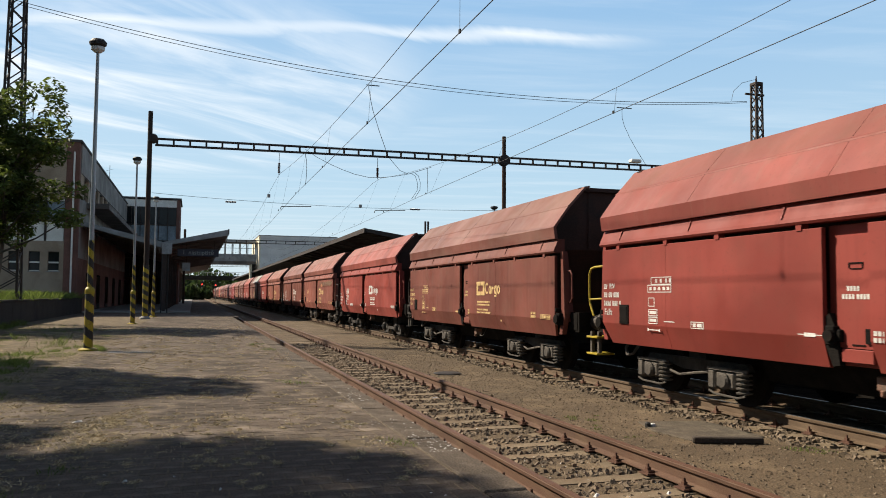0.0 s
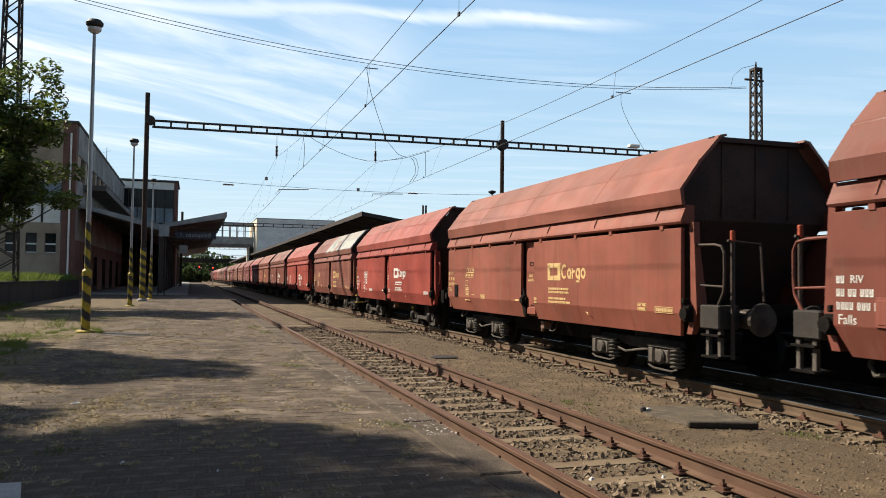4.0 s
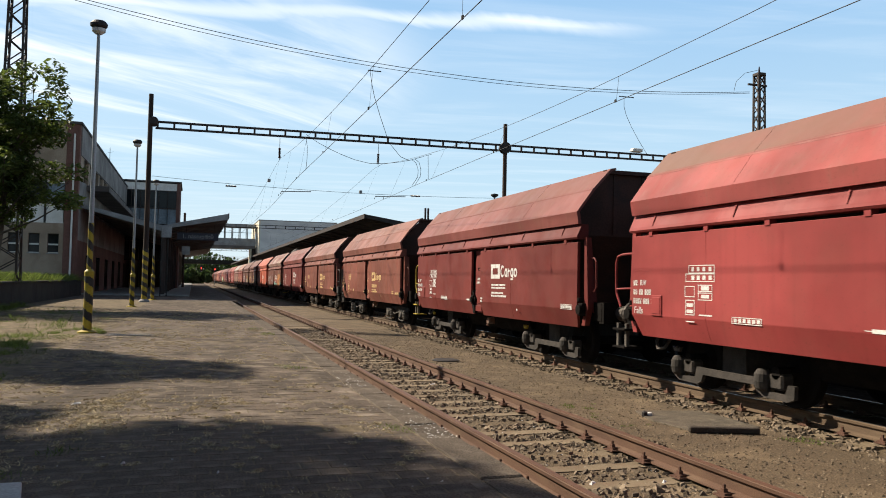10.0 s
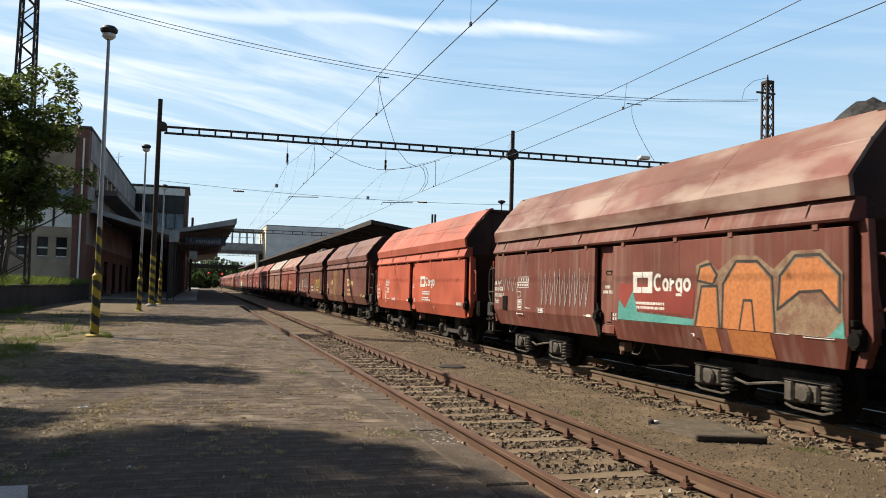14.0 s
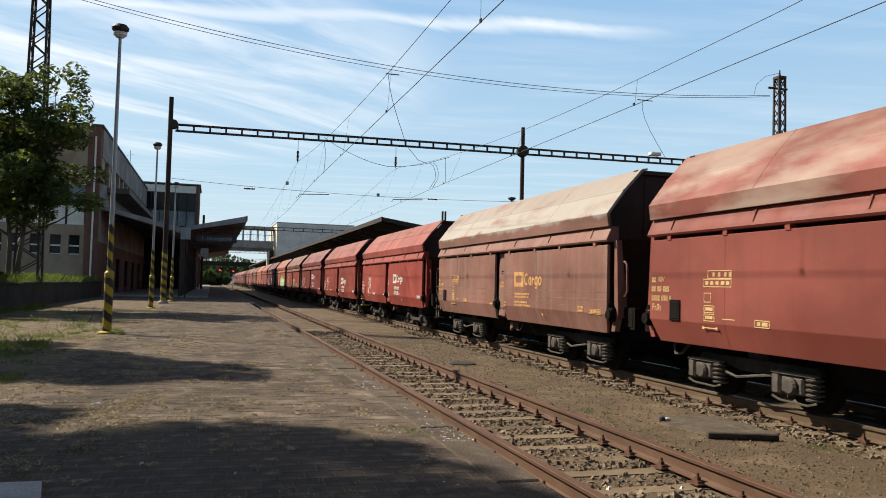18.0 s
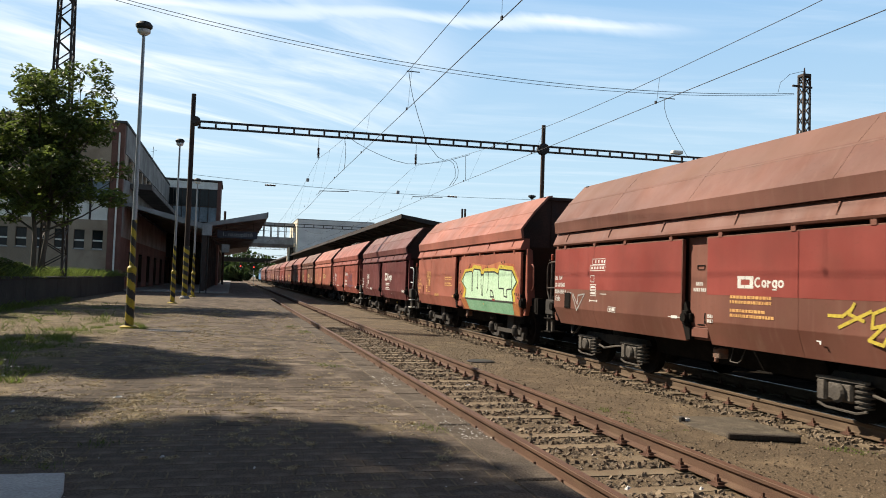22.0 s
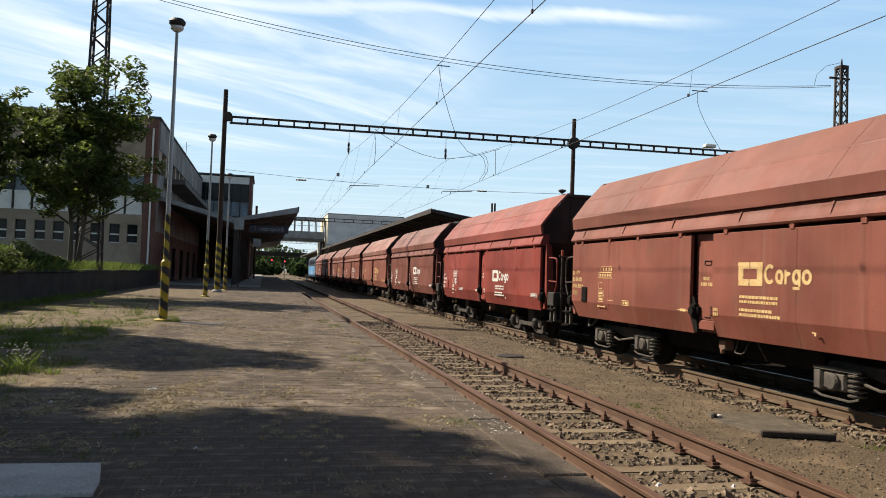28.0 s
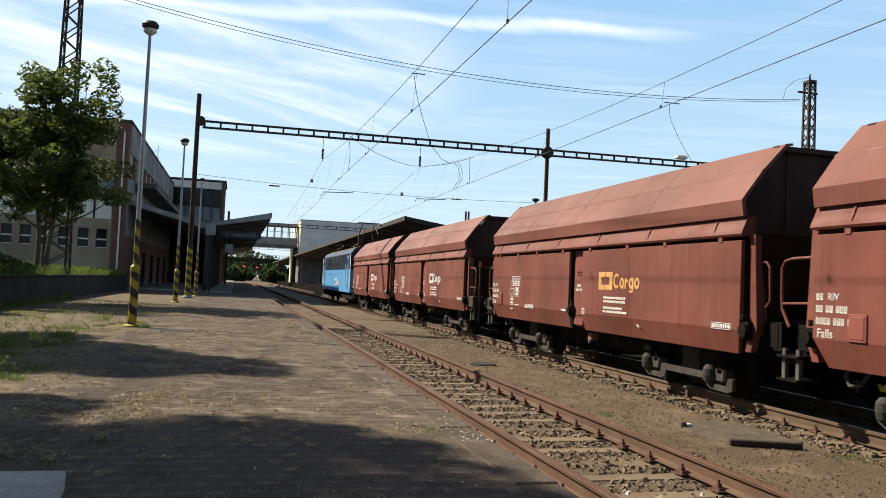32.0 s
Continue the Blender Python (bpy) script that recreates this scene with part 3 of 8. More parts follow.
def platform():
    bm = boxes((-7.2, 1.86, -12, YE, -0.4, PZ - 0.0024), (1.86, 2.16, -12, YE, -0.4, PZ - 0.11))
    tagged(part("platform_core", bm, M["joint"]), "sandy bed of the low station platform", "platform", kind="structure")
    bm = boxes((-7.2, -2.15, -12, YE, PZ - 0.03, PZ - 0.003))
    tagged(part("platform_verge", bm, M["dirt"]), "trodden grey-brown verge of the platform", "verge", kind="structure")
    bm = boxes((-7.2, 2.5, YE, 190, -0.4, PZ))
    tagged(part("platform_far", bm, M["block"]), "paved platform running on under the canopy", "platform", kind="structure")
    bm = boxes((-7.2, -0.2, 57.6, 190, PZ, PZ + 0.10), bevel=0.02)
    tagged(part("platform_step", bm, M["pale_concrete"]), "pale worn concrete step under the canopy", "step", kind="structure")
    bm = boxes((-0.87, 0.33, 48.5, 49.3, PZ, PZ + 0.012), bevel=0.004)
    tagged(part("platform_slab", bm, M["pale_concrete"]), "pale concrete patch slab in the paving", "slab", kind="structure")


platform()


def tree_leaves(n, blobs, size, seed):
    r = np.random.default_rng(seed)
    V = np.empty((n * 5, 3))
    F = []
    w = np.array([b[3] ** 2 for b in blobs])
    w = w / w.sum()
    pick = r.choice(len(blobs), n, p=w)
    for k in range(n):
        bx, by, bz, br = blobs[pick[k]]
        d = r.normal(size=3)
        d /= np.linalg.norm(d)
        p = np.array([bx, by, bz]) + d * br * (0.45 + 0.62 * r.random() ** 0.6) * np.array([1, 1, 0.8])
        m = np.array(Euler((r.uniform(-0.9, 0.9), r.uniform(-0.9, 0.9), r.uniform(0, 6.28))).to_matrix())
        s = size * (0.6 + 0.8 * r.random())
        leaf = np.array([(0, -1, 0), (0.42, 0.1, 0.16), (0, 1.1, -0.1), (-0.42, 0.1, 0.16), (0, 0, 0.0)]) * s
        V[k * 5:k * 5 + 5] = leaf @ m.T + p
        o = k * 5
        F += [(o, o + 1, o + 4), (o + 1, o + 2, o + 4), (o + 2, o + 3, o + 4), (o + 3, o, o + 4)]
    return V, F


def tree(x, y, z, height, crown, n, leaf, seed, label, category="tree", lean=0.0, low=0.38, dense=False):
    """A tapered trunk with limbs, and a crown of many separate leaves in uneven clumps."""
    r = random.Random(seed)
    ob = thing("tree", label, category, pose(x, y, z))
    bm = bmesh.new()
    blobs = []
    stems = 2 if height < 9 else 1
    for s in range(stems):
        a0 = s * 2.6 + seed
        top = Vector((lean + 0.5 * math.cos(a0), 0.5 * math.sin(a0), height * 0.62))
        pts = [Vector((0.12 * s, 0.05 * s, -0.3)).lerp(top, k / 6) + Vector((r.uniform(-0.08, 0.08), r.uniform(-0.08, 0.08), 0)) for k in range(7)]
        tube(bm, pts, 0.05 + 0.012 * height if stems == 1 else 0.105, 8, 0.04)
        limbs = 15 if stems == 2 else 26
        for k in range(limbs):
            f = low + (0.98 - low) * k / (limbs - 1)
            st = Vector((0, 0, 0)).lerp(top, f)
            a = a0 + k * 2.4 + r.uniform(-0.4, 0.4)
            reach = crown * (0.5 + 0.6 * r.random()) * (1.15 - 0.55 * f)
            end = st + Vector((reach * math.cos(a), reach * math.sin(a), height * r.uniform(0.08, 0.26)))
            mid = st.lerp(end, 0.5) + Vector((0, 0, -0.15))
            tube(bm, [st, mid, end], 0.05, 5, 0.012)
            if dense and k % 2 == 0:
                blobs.append((*end, crown * r.uniform(0.20, 0.36)))
                blobs.append((mid.x + r.uniform(-0.4, 0.4), mid.y, mid.z + 0.3, crown * r.uniform(0.17, 0.28)))
            for q in range(5):
                g = 0.3 + 0.17 * q + r.uniform(-0.06, 0.06)
                c = st.lerp(end, g) + Vector((r.uniform(-1, 1), r.uniform(-1, 1), r.uniform(-0.4, 0.9))) * crown * 0.13
                tube(bm, [st.lerp(end, g - 0.08), c], 0.016, 4, 0.005)
                blobs.append((*c, crown * r.uniform(0.075, 0.17)))
    for k in range(16):
        a = k * 2.4
        q = crown * 0.55 * r.random()
        blobs.append((lean + q * math.cos(a), q * math.sin(a), height * r.uniform(0.68, 0.99), crown * r.uniform(0.10, 0.2)))
    part("trunk", bm, M["bark"], ob)
    V, F = tree_leaves(n, blobs, leaf, seed)
    crown_ob = from_arrays("crown", V, F, M["leaf"])
    crown_ob.parent = ob
    return ob


tree(-7.5, 34.0, 1.15, 8.8, 3.5, 15500, 0.125, 3, "leafy green two-stemmed tree on the bank by the wall", lean=0.4, low=0.34)
tree(-11.4, 33.0, 1.15, 8.4, 3.3, 12000, 0.125, 5, "leafy green tree on the bank by the wall")
tree(-9.9, 18.6, 1.15, 8.9, 2.9, 26000, 0.14, 11, "small leafy tree shading the platform", lean=0.4, low=0.6, dense=True)
tree(-7.7, 9.7, 1.15, 6.5, 2.3, 16000, 0.14, 33, "small leafy tree shading the platform")
tree(-8.0, 12.4, 1.15, 5.6, 1.9, 12000, 0.13, 41, "small leafy tree shading the platform")
tree(-9.9, 11.0, 1.15, 13.0, 4.2, 25500, 0.17, 195, "big leafy tree shading the platform", low=0.5, dense=True)
tree(-8.2, 7.2, 1.15, 9.0, 3.4, 26000, 0.15, 17, "leafy tree shading the platform")

# trees added out of view to keep sky light off the near platform
tree(-8.8, 2.6, 1.15, 14.5, 5.2, 26000, 0.24, 19, "unseen leafy tree added to block sky light", dense=True)
tree(-8.9, -3.4, 1.15, 15.0, 5.6, 26000, 0.25, 23, "unseen leafy tree added to block sky light", dense=True)
tree(-9.4, -9.8, 1.15, 15.0, 5.6, 22000, 0.26, 29, "unseen leafy tree added to block sky light", dense=True)


def blades(name, spots, height, mat, label, seed, per=14, spread=0.10, rise=1.0):
    """Tufts of thin grass blades at the spots (x, y, z, scale)."""
    r = np.random.default_rng(seed)
    V, F = [], []
    k = 0
    for x, y, z, s in spots:
        for b in range(per):
            a, d = r.uniform(0, 6.28), spread * s * r.random() ** 0.5
            px, py = x + d * math.cos(a), y + d * math.sin(a)
            h = height * s * r.uniform(0.5, 1.2)
            t = r.uniform(0, 6.28)
            w = 0.0035 + 0.0025 * s
            lx, ly = h * 0.5 * r.normal(), h * 0.5 * r.normal()
            V += [(px - w * math.cos(t), py - w * math.sin(t), z), (px + w * math.cos(t), py + w * math.sin(t), z),
                  (px + lx * 0.5, py + ly * 0.5, z + h * 0.6 * rise), (px + lx, py + ly, z + h * rise)]
            F += [(k, k + 1, k + 2), (k, k + 2, k + 3)]
            k += 4
    return tagged(from_arrays(name, V, F, mat), label, "grass", kind="stuff")


def spots(n, x0, x1, y0, y1, z, s0, s1, seed, power=1.6, clump=None):
    r = np.random.default_rng(seed)
    out = []
    while len(out) < n:
        x, y = r.uniform(x0, x1), y0 + (y1 - y0) * r.random() ** power
        if clump is not None and noise.noise((x * clump, y * clump, seed)) < 0.08:
            continue
        out.append((x, y, z, r.uniform(s0, s1)))
    return out


blades("dry_grass", spots(700, -2.4, 1.7, 4.6, 34, PZ + 0.001, 0.4, 1.0, 21, 1.35, 0.8), 0.028, M["straw"], "thin dry yellow grass in the paving joints", 31, 14, 0.07, 0.4)
blades("dry_grass", spots(1500, -6.8, -0.6, 6, 34, PZ, 0.6, 1.5, 22, 1.3, 0.6), 0.06, M["straw"], "dry yellow grass on the platform verge", 32, 16, 0.16, 0.3)


def straw_clumps(n, x0, x1, y0, y1, seed, per=22):
    """Dry tufts that follow the joints of the paving in patches."""
    r = np.random.default_rng(seed)
    out = []
    for _ in range(n):
        cx, cy = r.uniform(x0, x1), y0 + (y1 - y0) * r.random() ** 1.5
        w, l = r.uniform(0.05, 0.22), r.uniform(0.15, 0.55)
        for _ in range(per):
            out.append((cx + w * r.normal(), cy + l * r.normal(), PZ + 0.001, r.uniform(0.5, 1.1)))
    return out


def joint_tufts():
    """Single dry tufts where paving joints cross, thicker in drifts."""
    r = np.random.default_rng(46)
    out = []
    for j in range(12, 150):
        for i in range(20):
            x, y = 1.655 - i * 0.2 + (0.1 if j % 2 else 0.0), 3.1 + j * 0.2
            if x > -2.1 and r.random() < 0.11 + 0.95 * max(0.0, -0.06 + noise.noise((x * 0.9, y * 0.35, 6.0))):
                for _ in range(6):
                    out.append((x + r.normal() * 0.014, y + r.normal() * 0.04, PZ + 0.001, r.uniform(0.35, 0.85)))
    return out


blades("dry_grass", straw_clumps(17, -2.0, -0.6, 7.4, 10.2, 41) + straw_clumps(44, -2.0, 0.6, 8.0, 32, 42) + straw_clumps(8, 1.0, 1.8, 7.4, 24, 43, 14) + joint_tufts(), 0.055, M["straw"], "bleached dry grass lying in the paving joints", 44, 14, 0.06, 0.35)
blades("green_grass", spots(900, -6.9, -2.3, 6, 34, PZ - 0.01, 0.4, 1.3, 23, 1.2, 0.45), 0.055, M["grass"], "green weeds on the platform verge", 33, 16, 0.13)
blades("green_grass", [(1.76, 6.85, PZ - 0.02, 1.0), (1.70, 6.95, PZ - 0.02, 1.0), (1.80, 6.72, PZ - 0.02, 0.9), (1.42, 11.9, PZ - 0.02, 1.2), (1.55, 11.7, PZ - 0.02, 1.1),
       (1.3, 12.1, PZ - 0.02, 1.0), (1.7, 19.0, PZ - 0.02, 1.6), (1.6, 21.0, PZ - 0.02, 1.6), (-0.9, 6.4, PZ - 0.02, 1.2), (-1.35, 5.9, PZ - 0.02, 1.0),
       (-2.2, 19.5, PZ - 0.02, 1.6), (-2.35, 19.7, PZ - 0.02, 1.5), (-1.1, 5.75, PZ - 0.02, 0.9)], 0.05, M["grass"], "small green tufts in the platform joints", 34, 60, 0.12)
blades("green_grass", spots(12, 6.6, 6.95, 7.3, 7.8, -0.2, 0.4, 0.9, 24, 1.0), 0.05, M["grass"], "small green tufts by the running track", 35, 16, 0.08)
blades("green_grass", spots(12, 5.1, 5.7, 8.8, 11, -0.2, 0.5, 1.2, 25, 1.0), 0.04, M["grass"], "small green tufts between the tracks", 36, 16, 0.08)

blades("green_grass", [(-3.3 + 0.5 * math.sin(k * 1.7), 15.2 + 0.9 * math.sin(k * 2.9), PZ - 0.01, 0.7 + 0.3 * math.sin(k)) for k in range(26)]
       + [(-2.55 + 0.25 * math.sin(k * 2.1), 10.6 + 0.7 * math.sin(k * 1.3), PZ - 0.01, 0.7) for k in range(14)] + [(-2.05 + 0.16 * math.sin(k * 2.3), 6.3 + 0.2 * math.cos(k), PZ - 0.01, 0.5) for k in range(9)]
       + [(-2.4 + 0.5 * math.sin(k * 1.1), 20.2 + 1.0 * math.cos(k * 2.2), PZ - 0.01, 0.6) for k in range(22)], 0.13, M["grass"], "bright green weeds in loose clumps on the verge", 38, 34, 0.16)
blades("green_grass", spots(420, -6.6, -3.0, 12.6, 18.6, PZ - 0.01, 0.5, 1.4, 47, 1.0, 0.7), 0.085, M["grass"], "rough green weeds on the shaded verge", 48, 16, 0.15)
blades("green_grass", spots(170, -5.2, -2.2, 8.2, 13.0, PZ - 0.01, 0.4, 1.1, 49, 1.0, 0.9), 0.07, M["grass"], "rough green weeds on the shaded verge", 50, 14, 0.14)
blades("weed_stems", spots(70, -5.6, -3.0, 15, 27, PZ - 0.01, 0.5, 1.1, 51, 1.0, 0.6), 0.20, M["grass"], "tall thin weed stems on the verge", 52, 7, 0.10)
blades("green_grass", spots(200, -6.95, -6.4, 14, 36, PZ - 0.01, 0.6, 1.6, 27, 1.0), 0.16, M["grass"], "tall weeds along the foot of the wall", 39, 14, 0.14)
blades("weed_stems", spots(80, -6.6, -2.6, 9, 33, PZ - 0.01, 0.4, 0.9, 28, 1.1, 0.5), 0.26, M["grass"], "tall thin weed stems on the verge", 40, 5, 0.10)
fl = np.random.default_rng(52)
V, F = [], []
for k in range(60):
    x, y, z, s = -2.75 + 0.15 * fl.normal(), 10.1 + 0.22 * fl.normal(), PZ + fl.uniform(0.10, 0.34), fl.uniform(0.007, 0.013)
    V += [(x - s, y - s, z), (x + s, y - s, z + 0.004), (x + s, y + s, z), (x - s, y + s, z - 0.003), (x, y, z + 0.006)]
    F += [(5 * k, 5 * k + 1, 5 * k + 4), (5 * k + 1, 5 * k + 2, 5 * k + 4), (5 * k + 2, 5 * k + 3, 5 * k + 4), (5 * k + 3, 5 * k, 5 * k + 4)]
tagged(from_arrays("white_flowers", V, F, M["paper"]), "small white wildflowers on the verge", "flowers", kind="stuff")
blades("weed_stems", [(-2.75 + 0.14 * math.sin(k * 2.7), 10.1 + 0.2 * math.sin(k * 1.9), PZ - 0.01, 1.0) for k in range(14)], 0.22, M["grass"], "leafy stems under the white flowers", 41, 8, 0.10)
# low retaining wall and planted bank
WX = -7.0
wall = thing("retaining_wall", "low stained concrete retaining wall beside the platform, darkened for shade", "wall", kind="structure")
for i in range(12):
    y = -6 + i * 5.25
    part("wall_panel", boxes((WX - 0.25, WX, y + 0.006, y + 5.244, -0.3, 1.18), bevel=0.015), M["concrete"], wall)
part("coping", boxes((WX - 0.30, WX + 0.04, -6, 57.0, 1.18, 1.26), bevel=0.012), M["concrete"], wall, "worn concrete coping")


def bank():
    xs = np.linspace(-60, WX - 0.25, 60)
    ys = np.linspace(-12, 56.9, 60)
    V = [(x, y, 1.16 + 0.12 * noise.noise((x * 0.5, y * 0.5, 0)) + 0.25 * min(1, (WX - x) / 6)) for y in ys for x in xs]
    n = len(xs)
    F = [(j * n + i, j * n + i + 1, (j + 1) * n + i + 1, (j + 1) * n + i) for j in range(len(ys) - 1) for i in range(n - 1)]
    return tagged(from_arrays("bank", V, F, M["turf"]), "raised grassy bank behind the low wall", "bank", kind="structure")


bank()
blades("green_grass", spots(1500, -9.6, -7.2, 22, 56, 1.2, 1.0, 3.0, 26, 1.0), 0.16, M["grass"], "tall green grass on the bank", 37, 14, 0.2)


def shrub(x, y, z, r, n, seed, label):
    ob = thing("shrub", label, "shrub", pose(x, y, z))
    rr = random.Random(seed)
    blobs = [(rr.uniform(-r, r), rr.uniform(-r, r), rr.uniform(0.1, 0.7) * r, r * rr.uniform(0.3, 0.5)) for _ in range(9)]
    bm = bmesh.new()
    for b in blobs:
        tube(bm, [(b[0] * 0.2, b[1] * 0.2, -0.1), (b[0] * 0.7, b[1] * 0.7, b[2] * 0.6), b[:3]], 0.02, 5, 0.006)
    part("stems", bm, M["bark"], ob)
    V, F = tree_leaves(n, blobs, 0.06, seed)
    c = from_arrays("foliage", V, F, M["leaf"])
    c.parent = ob
    return ob


for i, (x, y, r) in enumerate([(-7.9, 26.0, 0.9), (-8.9, 25.0, 1.1), (-10.3, 26.5, 1.2), (-8.3, 30.5, 0.8), (-11.8, 25.5, 1.2), (-7.8, 32.5, 0.6), (-9.6, 29.5, 1.0), (-7.6, 24.0, 0.8), (-8.3, 27.6, 1.0), (-7.7, 28.6, 0.8), (-8.6, 23.0, 1.1), (-9.3, 31.6, 0.9)]):
    shrub(x, y, 1.2, r, 2600, 60 + i, "dense green shrub on the bank behind the wall")


# ---- platform lamps and overhead line ----
def hazard_band(bm_y, bm_b, r, z0, z1, pitch, sides=24, levels=80):
    """Splits a round post's skin into slanting yellow and black stripes."""
    for j in range(levels):
        za, zb = z0 + (z1 - z0) * j / levels, z0 + (z1 - z0) * (j + 1) / levels
        for k in range(sides):
            a, b = k * math.tau / sides, (k + 1) * math.tau / sides
            t = ((za + zb) / 2 / pitch + (k + 0.5) / sides) % 1.0
            bm = bm_y if t < 0.5 else bm_b
            ra, rb = r(za), r(zb)
            vs = [bm.verts.new(p) for p in ((ra * math.cos(a), ra * math.sin(a), za), (ra * math.cos(b), ra * math.sin(b), za),
                                            (rb * math.cos(b), rb * math.sin(b), zb), (rb * math.cos(a), rb * math.sin(a), zb))]
            bm.faces.new(vs)


def lamp_post(x, y, z, height=7.12):
    ob = thing("platform_lamp", "tall galvanised platform lamp with a yellow and black striped base", "lamp post", pose(x, y, z), group="platform lamps")
    part("foot", lathe(bmesh.new(), [(0.20, 0), (0.20, 0.03), (0.13, 0.06)], sides=20), M["yellow"], ob)
    ye, bl = bmesh.new(), bmesh.new()
    hazard_band(ye, bl, lambda q: 0.098 if q < 1.28 else 0.062, 0.05, 2.5, 0.40)
    lathe(ye, [(0.098, 1.28), (0.108, 1.29), (0.108, 1.38), (0.098, 1.40), (0.062, 1.44)], sides=20)
    part("striped_base", ye, M["yellow"], ob, "yellow painted base")
    part("stripe", bl, M["black"], ob, "slanting black stripes")
    part("pole", tube(bmesh.new(), [(0, 0, 2.4), (0, 0, height - 0.2)], 0.055, 12, 0.036), M["galv"], ob)
    head = part("lamp_head", lathe(bmesh.new(), [(0.05, height - 0.22), (0.10, height - 0.18), (0.24, height - 0.08), (0.25, height - 0.02), (0.17, height + 0.05), (0.0, height + 0.07)], sides=20), M["black"], ob, "dark lamp head")
    head.scale = (0.78, 0.66, 1)
    part("lens", lathe(bmesh.new(), [(0.10, height - 0.26), (0.19, height - 0.20), (0.20, height - 0.13), (0.0, height - 0.12)], sides=20), M["lens"], head, "pale glass bowl")
    return ob


lamp_post(-2.25, 19.6, PZ)
lamp_post(-2.45, 36.2, PZ)
lamp_post(-2.15, 47.6, PZ, 6.76)

GY = 43.5


def gantry():
    ob = thing("catenary_gantry", "dark steel catenary gantry spanning the tracks", "gantry")
    for x, z0 in ((-2.36, PZ), (17.45, -0.2)):
        p = part("mast", tube(bmesh.new(), [(x, GY, z0), (x, GY, 11.05)], 0.138, 14, 0.118), M["rustpole"], ob, "round rust-brown steel mast")
        part("mast_clamp", lathe(bmesh.new(), [(0.16, -0.2), (0.24, -0.17), (0.24, 0.17), (0.16, 0.2)] if x < 0 else [(0.22, -0.2), (0.34, -0.17), (0.34, 0.17), (0.22, 0.2)], "y", (x + 0.16 if x < 0 else x, GY, 9.62), 16), M["steel"], p)
    ye, bl = bmesh.new(), bmesh.new()
    hazard_band(ye, bl, lambda q: 0.145, 0.1, 2.75, 0.45)
    part("striped_base", ye, M["yellow"], ob, "yellow warning paint", m=pose(-2.36, GY, PZ))
    part("stripe", bl, M["black"], ob, "slanting black stripes", m=pose(-2.36, GY, PZ))
    part("mast_foot", lathe(bmesh.new(), [(0.27, 0), (0.26, 0.06), (0.18, 0.14), (0.15, 0.15)], at=(-2.36, GY, PZ), sides=16), M["pale_concrete"], ob)
    def zt(x):
        return 9.58 + 0.0085 * (x + 2.2)
    for dz in (0.0, 0.33):
        bm = bmesh.new()
        for a, b in ((-2.1, 17.2), (17.7, 33.0)):
            vs = [(-0.06, -0.01), (0.06, -0.01), (0.06, 0.095), (-0.06, 0.095)]
            lo = [bm.verts.new((a, GY + u, zt(a) - dz + v)) for u, v in vs]
            hi = [bm.verts.new((b, GY + u, zt(b) - dz + v)) for u, v in vs]
            bm.faces.new(lo), bm.faces.new(hi[::-1])
            for i in range(4):
                bm.faces.new((lo[i], hi[i], hi[(i + 1) % 4], lo[(i + 1) % 4]))
        part("chord", bm, M["steel"], ob)
    for i in range(43):
        x = -2.0 + i * 0.82
        if abs(x - 17.45) > 0.3:
            part("batten", boxes((x - 0.05, x + 0.05, GY - 0.045, GY + 0.045, zt(x) - 0.33 + 0.07, zt(x))), M["steel"], ob)
    lampx = 26.3
    part("flood_lamp", boxes((lampx - 0.35, lampx + 0.35, GY - 0.25, GY + 0.2, 9.98, 10.2), bevel=0.05), M["offwhite"], ob, "white floodlight on the beam")
    return ob


gantry()


def insulator(bm, p, n=6, r=0.085, h=0.07, axis="z"):
    prof = []
    for i in range(n):
        prof += [(0.03, i * h), (r, i * h + h * 0.35), (r * 0.8, i * h + h * 0.6)]
    prof += [(0.03, n * h)]
    return lathe(bm, prof, axis, p, 10)


def sagging(a, b, sag, n=18):
    a, b = Vector(a), Vector(b)
    return [a.lerp(b, k / n) - Vector((0, 0, sag * 4 * (k / n) * (1 - k / n))) for k in range(n + 1)]


def overhead(x, xg, cz, low, zg, label, drop0, step, vertex, bend):
    """Contact wire and messenger of one track, with droppers."""
    ob = thing("overhead_line", label, "overhead line")
    part("contact_wire", tube(bmesh.new(), [(x, -30, cz), (x, 30, cz), (x + 0.2, GY, cz), (x, GY + 60, cz), (x, 190, cz)], 0.0078, 5), M["wire"], ob)
    def mess(y):
        f = abs(y - vertex) / (GY - vertex)
        if y > GY:
            f = abs(y - (GY + 30.5)) / 30.5
        g = max(0.0, 1 - abs(y - GY) / 30.5)
        return (x + (xg - x) * g, y, low + (zg - low) * f ** bend)
    part("messenger_wire", tube(bmesh.new(), [mess(-17.5 + k * 2.0) for k in range(62)], 0.0068, 5), M["wire"], ob)
    for k in range(14):
        y = drop0 + k * step
        if y < GY + 58:
            d = part("dropper", tube(bmesh.new(), [(mess(y)[0] * 0.25 + x * 0.75, y, cz), mess(y)], 0.0035, 4), M["wire"], ob)
            part("clamp", boxes((x - 0.012, x + 0.012, y - 0.03, y + 0.03, cz - 0.01, cz + 0.05)), M["wire"], d)
    return ob


overhead(X1 + 0.01, 4.28, 5.40, 6.24, 8.1, "contact wire and messenger of the siding hanging from droppers", 4.3, 6.5, 9.0, 1.75)
overhead(X2 + 0.03, 9.76, 5.43, 5.95, 8.12, "contact wire and messenger of the running track hanging from droppers", 0.5, 7.1, 12.0, 1.7)

